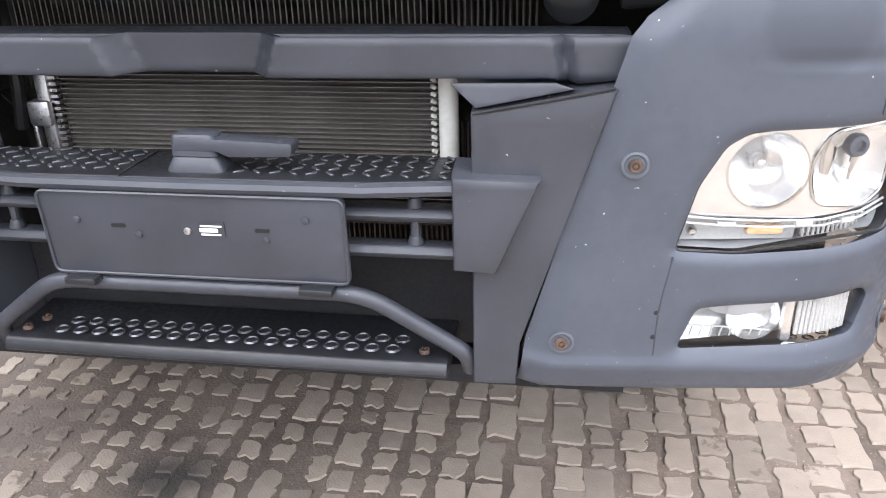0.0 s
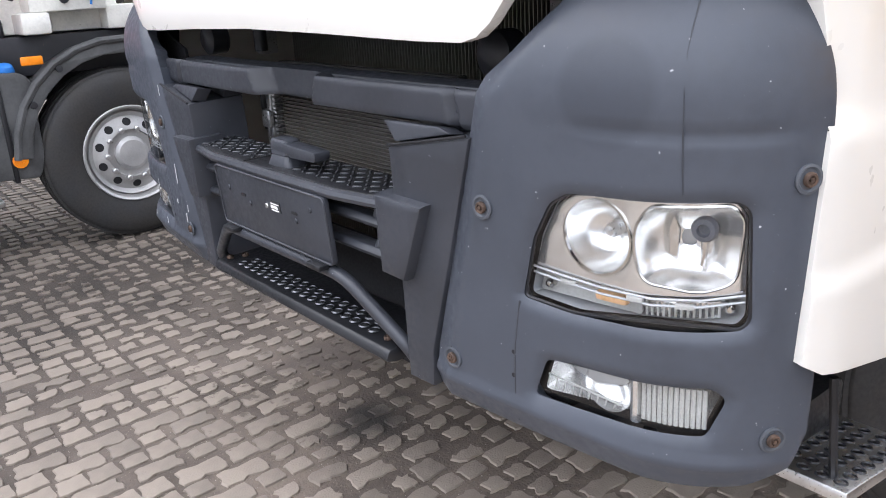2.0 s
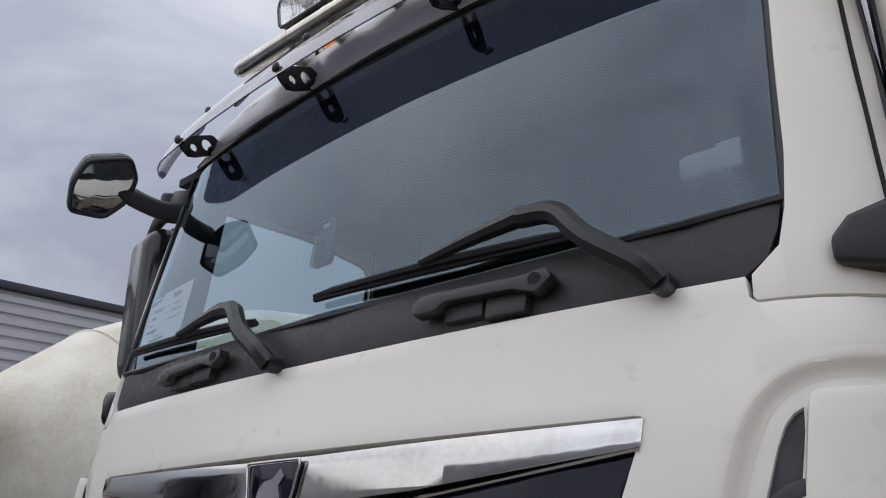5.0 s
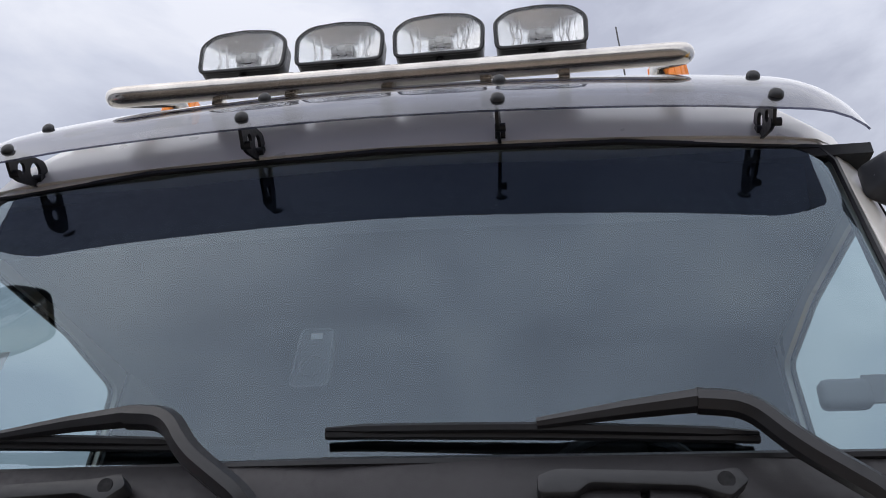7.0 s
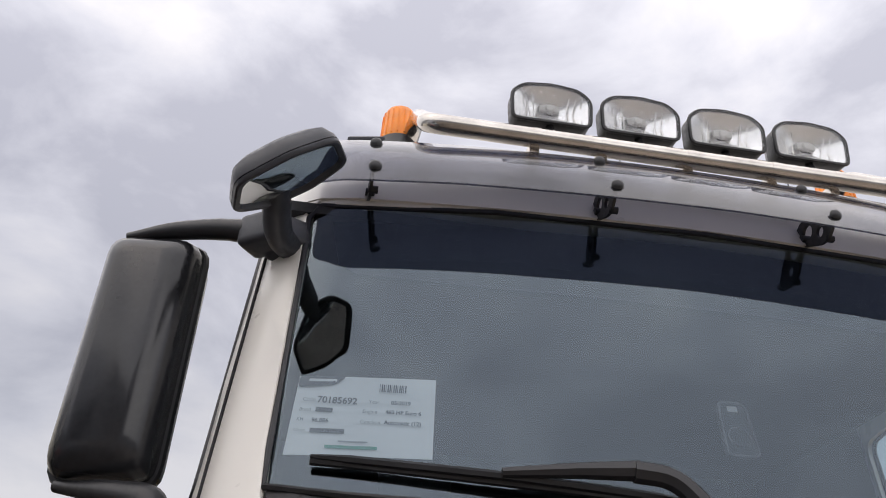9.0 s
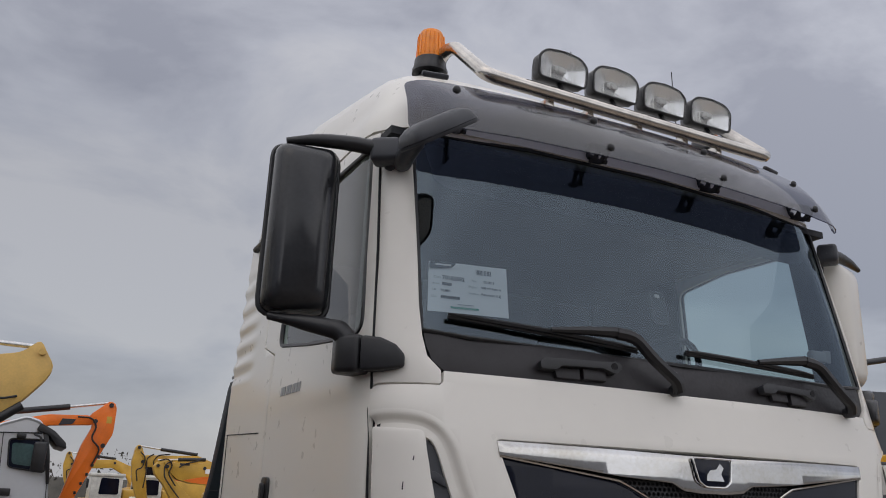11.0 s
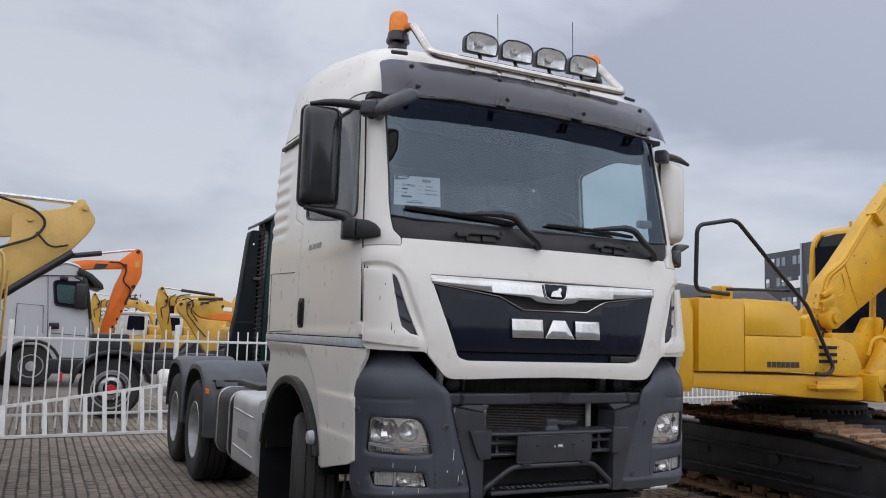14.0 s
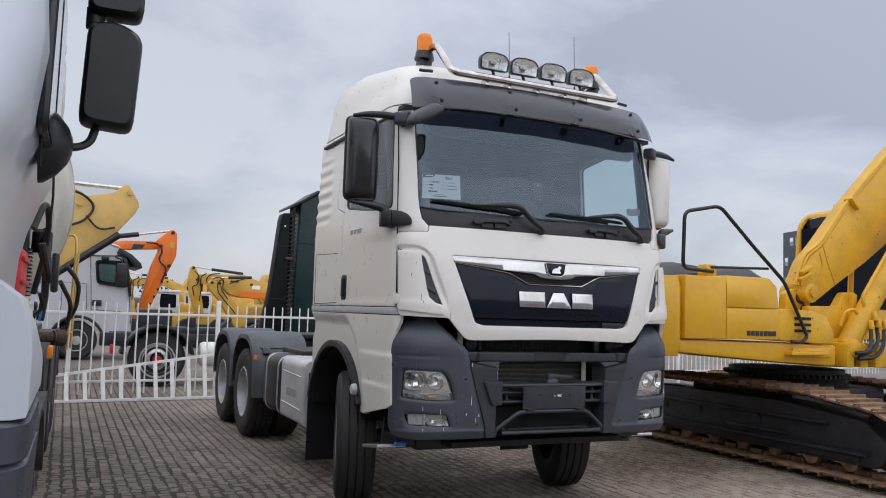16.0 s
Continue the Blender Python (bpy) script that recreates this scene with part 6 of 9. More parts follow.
def paver_material():
    m = mat("dirty_concrete_paver", (0.30, 0.253, 0.209), 0.8, var=0.06, scale=1.3, bump=0.3, bscale=140, rand=0.30, tone=(0.228, 0.193, 0.161), spec=0.35)
    nt = m.node_tree
    N, L = nt.nodes.new, nt.links.new
    b = nt.nodes["Principled BSDF"]
    old = b.inputs["Base Color"].links[0].from_socket
    tc = N("ShaderNodeTexCoord")
    geo = N("ShaderNodeNewGeometry")
    n1, n2 = N("ShaderNodeTexNoise"), N("ShaderNodeTexNoise")
    n1.inputs["Scale"].default_value, n1.inputs["Detail"].default_value = 0.85, 3
    n2.inputs["Scale"].default_value, n2.inputs["Detail"].default_value, n2.inputs["Roughness"].default_value = 13.0, 5, 0.6
    L(geo.outputs["Position"], n1.inputs[0]), L(geo.outputs["Position"], n2.inputs[0])
    s = N("ShaderNodeMath")
    s.operation, s.inputs[1].default_value = "MULTIPLY_ADD", 0.8
    L(n2.outputs[0], s.inputs[0]), L(n1.outputs[0], s.inputs[2])
    r = N("ShaderNodeMapRange")
    r.inputs["From Min"].default_value, r.inputs["From Max"].default_value = 1.05, 1.11
    r.inputs["To Max"].default_value = 0.9
    L(s.outputs[0], r.inputs["Value"])
    mx = N("ShaderNodeMix")
    mx.data_type = "RGBA"
    mx.inputs["B"].default_value = (0.132, 0.107, 0.088, 1)
    L(r.outputs[0], mx.inputs["Factor"]), L(old, mx.inputs["A"]), L(mx.outputs["Result"], b.inputs["Base Color"])
    yard_tone(m, 1.22, 0.66)
    return m


PAVE = paver_material()
oil_stain(PAVE)
yard_tone(JOINT, 2.1, 0.50)
oil_stain(JOINT)
FARPAVE = mat("far_paving", (0.17, 0.148, 0.127), 0.85, var=0.2, scale=0.4, bump=0.2, bscale=20)
gbm = raw([(-400, -300, 0), (400, -300, 0), (400, 500, 0), (-400, 500, 0)], [[0, 1, 2, 3]])
ground = tagged(part("ground", gbm, JOINT), "block paving with dark sandy joints", "ground", kind="structure")
GROUND_Z = -0.007
ground.location.z = GROUND_Z
yard = tagged(part("yard", join(box(-120, 16.02, -0.3, 140, 150, -0.004), box(9.52, -60, -0.3, 140, 16, -0.004), box(-60, -60, -0.3, 9.5, -6.52, -0.004), box(-60, -6.5, -0.3, -7.02, 16, -0.004)), FARPAVE), "grey paved yard surface", "pavement", kind="structure")

# added plain wall that closes the yard behind the camera, never seen directly
wall_south = tagged(part("wall_south", join(box(-60, -32.4, 0, 60, -32, 8.0), *[box(-59.9 + k * 4.0, -32.02, 0.1, -59.8 + k * 4.0, -31.96, 8.0) for k in range(30)]), PANELG), "added plain grey wall, unseen behind the camera", "wall", kind="structure")

# ---- concrete mixer parked alongside ----
mixer = thing("mixer_truck", (-4.7, 2.0, 0), "silver-cabbed concrete mixer truck with cream drum beside the tractor", "mixer truck")


def cab_ring(z, hw, y0, y1, r, cx=-4.72):
    o = fillet([(cx - hw, y0), (cx + hw, y0), (cx + hw, y1), (cx - hw, y1)], r, 5)
    return [(x, y, z) for x, y in o]


mcab = part("cab", loft([cab_ring(*a) for a in ((1.10, 1.12, -2.50, -0.38, 0.18), (1.55, 1.13, -2.54, -0.36, 0.18), (1.78, 1.145, -2.54, -0.36, 0.18), (1.92, 1.175, -2.54, -0.36, 0.18), (2.05, 1.22, -2.54, -0.36, 0.18), (2.14, 1.265, -2.52, -0.36, 0.18), (2.4, 1.29, -2.46, -0.36, 0.18), (2.9, 1.25, -2.32, -0.38, 0.18), (3.25, 1.19, -2.2, -0.40, 0.2), (3.45, 1.08, -2.0, -0.5, 0.25), (3.52, 0.85, -1.7, -0.7, 0.25))]), SILVER, mixer, "silver-white truck cab", deg=40)
part("side_window", prism(fillet([(-2.15, 2.15), (-1.1, 2.15), (-1.1, 2.85), (-1.95, 2.85)], 0.06, 3), -3.445, -3.415, "x"), GLOSSB, mcab)
part("windscreen", loft([[(-4.72 + hw * s, y, z) for s in (-1, -0.5, 0, 0.5, 1)] + [(-4.72 + hw * s, y + 0.03, z) for s in (1, 0.5, 0, -0.5, -1)] for z, hw, y in ((2.12, 1.05, -2.545), (2.9, 0.98, -2.35), (3.15, 0.95, -2.27))]), GLOSSB, mcab)
part("bumper", loft([cab_ring(*a) for a in ((0.32, 1.25, -2.52, -1.75, 0.15), (0.45, 1.31, -2.60, -1.72, 0.16), (1.13, 1.325, -2.60, -1.72, 0.16), (1.14, 1.315, -2.59, -1.72, 0.16), (1.15, 1.325, -2.60, -1.72, 0.16), (1.245, 1.325, -2.60, -1.72, 0.16), (1.25, 1.30, -2.55, -1.72, 0.16))]), BUMPER, mixer, "grey front bumper")
part("fender", loft([[(x, y, z) for y, z in [(-1.72, 0.5), (-1.72, 1.12), (-0.38, 1.12), (-0.38, 0.72), (-0.5, 0.9), (-0.72, 1.05), (-0.95, 1.10), (-1.2, 1.08), (-1.45, 0.95), (-1.6, 0.75)]] for x in (-3.41, -3.46, -4.0)]), DUSTB, mixer)
part("corner_panel", loft([[(x, -2.50, z0), (x, -1.66, z0), (x, -1.66, z1), (x, -2.2, z2), (x, -2.50, z2)] for x, z0, z1, z2 in ((-4.2, 1.256, 1.52, 1.66), (-3.52, 1.256, 1.52, 1.65), (-3.44, 1.256, 1.47, 1.59), (-3.405, 1.262, 1.40, 1.50), (-3.40, 1.28, 1.36, 1.44))]), SILVER, mixer, "silver corner panel over the bumper", deg=50)
part("door_seam", tube([(-3.437, -2.02, 2.03), (-3.455, -1.98, 2.5), (-3.475, -1.94, 2.9)], 0.006, 5), VOID, mcab)
part("door_seam", tube([(-3.45, -0.62, 1.85), (-3.44, -0.62, 2.1), (-3.475, -0.66, 2.9)], 0.006, 5), VOID, mcab)
part("window_gasket", tube([(-3.436, a, b) for a, b in fillet([(-2.15, 2.15), (-1.1, 2.15), (-1.1, 2.85), (-1.95, 2.85)], 0.06, 3)], 0.018, 6, close=True), BLACKP, mcab)
part("fender_lip", tube([(-3.51, -1.05 + 0.60 * math.cos(a), 0.52 + 0.60 * math.sin(a)) for a in [radians(8 + i * 13) for i in range(13)]], 0.035, 8), BLACKP, mixer)
part("entry_step", join(box(-3.56, -0.75, 0.40, -3.46, -0.40, 0.46, 0.01), box(-3.6, -0.72, 0.66, -3.5, -0.42, 0.72, 0.01)), BLACKP, mixer)
part("cab_grab_rail", tube(arc_path([(-3.47, -1.66, 2.20), (-3.43, -1.66, 2.26), (-3.43, -1.64, 2.75), (-3.44, -1.62, 2.90)], 0.05), 0.018, 8), BLACKP, mixer)
mm = part("door_mirror", loft([[(x * s + -3.235, -1.62 + yy, z * (0.5 + s / 2) + 2.47) for x, z in fillet([(-0.105, -0.20), (0.095, -0.215), (0.115, 0.17), (0.02, 0.215), (-0.09, 0.20)], 0.045, 4)] for yy, s in ((-0.07, 0.82), (-0.05, 0.95), (-0.01, 1.0), (0.06, 1.0), (0.075, 0.97))]), BLACKP, mixer, "large black door mirror")
part("wide_mirror", loft([[(x * s + -3.235, -1.62 + yy, z * s + 2.80) for x, z in fillet([(-0.10, -0.09), (0.11, -0.09), (0.11, 0.08), (-0.08, 0.09)], 0.04, 4)] for yy, s in ((-0.06, 0.82), (-0.03, 1.0), (0.06, 1.0), (0.075, 0.95))]), BLACKP, mm)
part("lower_arm", tube(arc_path([(-3.27, -1.60, 2.28), (-3.29, -1.62, 2.20), (-3.34, -1.64, 2.17), (-3.42, -1.68, 2.17)], 0.05), 0.016, 8), BLACKP, mm)
part("upper_arm", join(tube(arc_path([(-3.30, -1.60, 2.66), (-3.31, -1.62, 2.84), (-3.42, -1.7, 2.92), (-3.58, -1.8, 2.95)], 0.06), 0.02, 8), cyl((-3.30, -1.6, 2.66), (-3.30, -1.6, 2.74), 0.035, 10)), BLACKP, mm)
part("mirror_base", lathe([(0.15, 0.0), (0.145, 0.02), (0.115, 0.06), (0.07, 0.095), (0.03, 0.11), (0.001, 0.112)], 20, Matrix.Translation((-3.46, -1.66, 2.17)) @ Euler((0, math.pi / 2, 0)).to_matrix().to_4x4()), BLACKP, mixer, "black mirror base on the cab side")
part("door_handle", box(-3.415, -0.98, 1.62, -3.385, -0.84, 1.80, 0.012), BLACKP, mixer)
part("roof_lamp", box(-4.9, -2.1, 3.45, -4.5, -1.9, 3.6, 0.03), AMBER, mixer)
part("side_marker", box(-3.42, -0.62, 1.30, -3.395, -0.50, 1.36, 0.005), AMBER, mixer)
part("side_marker", box(-3.47, -0.55, 0.80, -3.45, -0.47, 0.88, 0.01), AMBER, mixer)
wheel(mixer, -3.66, -1.05, sg=1, rimmat=MRIM, nut_cover=True, hub_out=0.03)
wheel(mixer, -3.66, 0.85, sg=1, rimmat=MRIM, nut_cover=True, hub_out=0.03)
for y in (4.3, 5.65):
    wheel(mixer, -3.66, y, sg=1, dual=True)
for x in (-4.3, -5.1):
    part("chassis_rail", box(x - 0.05, -1.9, 0.85, x + 0.05, 6.4, 1.12, 0.01), UNDER, mixer)
for y, r in ((0.85, 0.665), (4.3, 0.66), (5.65, 0.66)):
    o = [(y + r * math.cos(a), 0.56 + (r + 0.02) * math.sin(a)) for a in [radians(176 - i * 13) for i in range(14)]]
    i_ = [(y + (r - 0.03) * math.cos(a), 0.56 + (r - 0.01) * math.sin(a)) for a in [radians(176 - i * 13) for i in range(13, -1, -1)]]
    g = part("mudguard", prism(o + i_, -4.15, -3.50, "x", 0.008), DUSTB, mixer, "dusty black mudguard")
    part("mudguard_edge", tube([(-3.505, a, b) for a, b in o], 0.022, 8), DUSTB, g)
    part("mudguard_flange", prism([(y + q * math.cos(a), 0.56 + (q + 0.02) * math.sin(a)) for q, aa in ((r, range(14)), (r - 0.085, range(13, -1, -1))) for a in [radians(176 - i * 13) for i in aa]], -3.522, -3.502, "x", 0.006), DUSTB, g)
    [part("mudguard_bolt", lathe([(0.022, 0), (0.02, 0.012), (0.001, 0.014)], 12, Matrix.Translation((-3.5, y + 0.60 * math.cos(a), 0.56 + 0.60 * math.sin(a) + 0.05)) @ Euler((0, math.pi / 2, 0)).to_matrix().to_4x4()), UNDER, g) for a in (radians(125), radians(150))]
part("reflector_disc", lathe([(0.045, 0), (0.042, 0.012), (0.001, 0.014)], 18, Matrix.Translation((-3.52, 0.20, 0.60)) @ Euler((0, math.pi / 2, 0)).to_matrix().to_4x4()), AMBER, mixer)
part("side_lamp", box(-3.515, 0.31, 1.135, -3.495, 0.43, 1.185, 0.008), AMBER, mixer)
ft_ = part("fuel_tank", prism(fillet([(0.02, 0.50), (0.30, 0.48), (0.34, 0.6), (0.35, 1.05), (0.30, 1.10), (0.02, 1.11)], 0.04, 3), -4.1, -3.53, "x", 0.02), DUSTB, mixer, "dusty black additive tank")
part("filler_cap", lathe([(0.05, 0), (0.05, 0.03), (0.04, 0.055), (0.02, 0.065), (0.001, 0.066)], 20, pose(-3.62, 0.24, 1.09, 0, 20, 0)), BLUE, ft_, "blue filler cap")
for y in (0.04, 0.15):
    part("tank_strap", box(-4.1, y, 0.47, -3.515, y + 0.03, 1.125, 0.008), BLACKP, ft_)
part("diesel_tank", join(box(-4.15, -0.34, 0.45, -3.52, 0.0, 1.05, 0.06, 3)), UNDER, mixer)
part("foot_plate", box(-3.62, -0.30, 0.36, -3.44, 0.06, 0.40, 0.01), ALU, mixer)
part("subframe", join(box(-4.15, -0.45, 1.06, -3.70, 6.2, 1.29, 0.01), box(-4.10, -0.40, 1.28, -3.72, 0.30, 1.40, 0.02), box(-3.9, 0.10, 1.40, -3.78, 0.35, 1.95, 0.02)), UNDER, mixer, "black subframe under the drum")
rb = part("storage_box", box(-4.25, -0.42, 1.275, -3.57, 0.12, 1.86, 0.03, 3), RED, mixer, "red plastic storage box")
for z in (1.36, 1.50, 1.66, 1.78):
    part("box_rib", box(-3.575, -0.40, z, -3.555, 0.10, z + 0.025, 0.006), RED, rb)
part("box_latch", box(-3.57, -0.10, 1.52, -3.548, 0.06, 1.60, 0.006), OFFW, rb)
wt = part("water_tank", lathe([(0.001, -0.02), (0.15, -0.015), (0.27, 0.02), (0.35, 0.08), (0.385, 0.16), (0.39, 0.25), (0.39, 1.0), (0.36, 1.1), (0.2, 1.18), (0.001, 1.2)], 40, Matrix.Translation((-3.50, 0.37, 2.765)) @ Euler((0, -math.pi / 2, 0)).to_matrix().to_4x4()), TANKW, mixer, "round white water tank")
for dx in (0.20, 0.42):
    part("tank_band", lathe([(0.392, dx - 0.02), (0.400, dx - 0.018), (0.400, dx + 0.018), (0.392, dx + 0.02)], 40, Matrix.Translation((-3.50, 0.37, 2.765)) @ Euler((0, -math.pi / 2, 0)).to_matrix().to_4x4()), BLACKP, wt)
part("level_tube", tube([(-3.49, 0.40, 3.13), (-3.465, 0.41, 3.02), (-3.46, 0.41, 2.76), (-3.475, 0.40, 2.46)], 0.012, 8), OFFW, wt)
part("level_fitting", box(-3.50, 0.375, 3.10, -3.46, 0.435, 3.16, 0.01), OFFW, wt)
part("level_fitting", box(-3.50, 0.37, 2.43, -3.455, 0.43, 2.48, 0.01), OFFW, wt)
part("tank_saddle", prism([(0.14, 2.44), (0.30, 2.38), (0.44, 2.38), (0.60, 2.44), (0.54, 2.28), (0.48, 2.20), (0.26, 2.22)], -4.5, -3.78, "x", 0.01), DARKP, wt)
ped = part("drum_pedestal", prism([(0.18, 1.30), (1.00, 1.30), (1.02, 1.55), (0.90, 1.60), (0.72, 2.15), (0.50, 2.2), (0.42, 1.62), (0.30, 1.55)], -4.2, -3.75, "x", 0.015), OFFW, mixer, "cream welded pedestal of the mixer drum")
for bb in ((-3.85, 0.42, 1.42, -3.55, 0.86, 1.56), (-3.8, 0.36, 1.30, -3.52, 0.52, 1.42), (-3.9, 0.86, 1.30, -3.6, 1.10, 1.44)):
    part("pedestal_foot", box(*bb, 0.015), OFFW, ped)
for y, z in ((0.62, 1.49), (0.76, 1.50), (0.69, 1.545)):
    part("pedestal_bolt", lathe([(0.028, 0), (0.026, 0.014), (0.012, 0.02), (0.001, 0.02)], 10, Matrix.Translation((-3.55, y, z)) @ Euler((0, math.pi / 2, 0)).to_matrix().to_4x4()), UNDER, ped)
part("gearbox", join(lathe([(0.30, 0), (0.32, 0.06), (0.32, 0.26), (0.22, 0.34), (0.14, 0.42)], 28, pose(-4.0, 0.62, 1.98, 78, 0, -12)), lathe([(0.11, 0), (0.11, 0.22), (0.15, 0.24), (0.15, 0.36), (0.09, 0.40), (0.001, 0.4)], 20, pose(-3.85, 0.22, 1.92, 82, 0, -4)), box(-3.98, -0.16, 1.84, -3.72, 0.0, 2.02, 0.03)), OFFW, mixer, "cream hydraulic motor and gearbox")
oc = part("oil_cooler", box(-3.78, 0.47, 1.55, -3.60, 0.75, 2.20, 0.015), BLACKP, mixer, "black oil cooler with a fan")
row("fan_bar", box(-3.60, 0.56, 0, -3.575, 0.72, 0.008), BLACKP, oc, [(0, 0, 1.58 + k * 0.024) for k in range(14)])
part("gauge", lathe([(0.035, 0), (0.035, 0.02), (0.028, 0.024), (0.001, 0.022)], 18, Matrix.Translation((-3.60, 0.66, 2.13)) @ Euler((0, math.pi / 2, 0)).to_matrix().to_4x4()), OFFW, oc)
part("filter_pot", join(lathe([(0.05, 0), (0.06, 0.02), (0.06, 0.13), (0.04, 0.15), (0.001, 0.15)], 16, pose(-3.53, 0.68, 1.88)), tube([(-3.5, 0.34, 2.0), (-3.5, 0.5, 1.97), (-3.53, 0.66, 1.96)], 0.018, 8)), BLACKP, oc)
for pts, r in (([(-3.55, 0.03, 1.98), (-3.5, 0.12, 2.16), (-3.48, 0.25, 2.05), (-3.50, 0.42, 1.86), (-3.55, 0.48, 1.62)], 0.022), ([(-3.5, 0.02, 1.90), (-3.46, 0.08, 1.72), (-3.46, 0.22, 1.68), (-3.47, 0.33, 1.78), (-3.50, 0.37, 2.0)], 0.024),
               ([(-3.55, 0.72, 1.95), (-3.5, 0.82, 1.80), (-3.5, 0.90, 1.60), (-3.52, 0.93, 1.45)], 0.03), ([(-3.5, 0.16, 1.62), (-3.48, 0.22, 1.54), (-3.52, 0.34, 1.50)], 0.014)):
    part("hydraulic_hose", tube(arc_path(pts, 0.09), r * 0.8, 8), GREASY, mixer)
part("water_hose", tube(arc_path([(-3.55, 0.80, 1.65), (-3.5, 0.77, 1.56), (-3.52, 0.76, 1.45)], 0.06), 0.008, 6), BLUE, mixer)
part("drain_pipe", join(cyl((-3.66, 1.0, 1.35), (-3.42, 1.08, 1.33), 0.035, 12), cyl((-3.44, 1.07, 1.33), (-3.40, 1.085, 1.328), 0.05, 12), lathe([(0.055, 0), (0.055, 0.05), (0.045, 0.06)], 14, pose(-3.42, 1.08, 1.33, 0, 90, 18))), RUST, mixer)
dax = Vector((0, 0.975, 0.22)).normalized()
dm = Matrix.Translation((-4.66, 0.72, 1.98)) @ dax.to_track_quat("Z", "Y").to_matrix().to_4x4()
drum = part("drum", lathe([(0.25, 0.0), (0.55, 0.10), (0.75, 0.30), (1.14, 1.15), (1.24, 1.6), (1.27, 2.1), (1.26, 2.7), (1.18, 3.5), (0.95, 4.6), (0.72, 5.3), (0.68, 5.4), (0.60, 5.4)], 56, dm), CREAM, mixer, "cream mixer drum with rust spots")
for h, r in ((1.15, 1.145), (2.1, 1.275), (3.5, 1.185)):
    part("drum_seam", lathe([(r - 0.01, h - 0.012), (r + 0.006, h - 0.008), (r + 0.006, h + 0.008), (r - 0.01, h + 0.012)], 56, dm), CREAM, drum)
part("hopper_chute", join(prism([(-5.3, 1.6), (-4.1, 1.6), (-4.0, 3.6), (-5.4, 3.6)], 6.1, 6.6, "y", 0.03)), CREAM, mixer)
part("ladder", join(tube(arc_path([(-3.40, 5.45, 1.0), (-3.36, 5.45, 2.2), (-3.38, 5.5, 2.36), (-3.48, 5.55, 2.36), (-3.52, 5.6, 2.2)], 0.08), 0.015, 8), tube([(-3.36, 5.9, 1.0), (-3.34, 5.9, 2.2)], 0.015, 8), *[cyl((-3.37, 5.45, 1.2 + k * 0.28), (-3.36, 5.9, 1.2 + k * 0.28), 0.010, 6) for k in range(4)]), TAN, mixer, "ochre access ladder")
for pts in ([(-3.42, 3.0, 1.9), (-3.30, 3.4, 1.75), (-3.32, 4.0, 1.5), (-3.40, 4.4, 1.35)], [(-3.46, 3.1, 1.75), (-3.36, 3.6, 1.55), (-3.40, 4.3, 1.3)]):
    part("rear_hose", tube(arc_path(pts, 0.2), 0.021, 8), DUSTH, mixer)
# the mixer stands at a slight slant
mixer.rotation_euler = (0, 0, -radians(1.3))
mixer.location.x += 0.09
mixer.location.y += 0.06

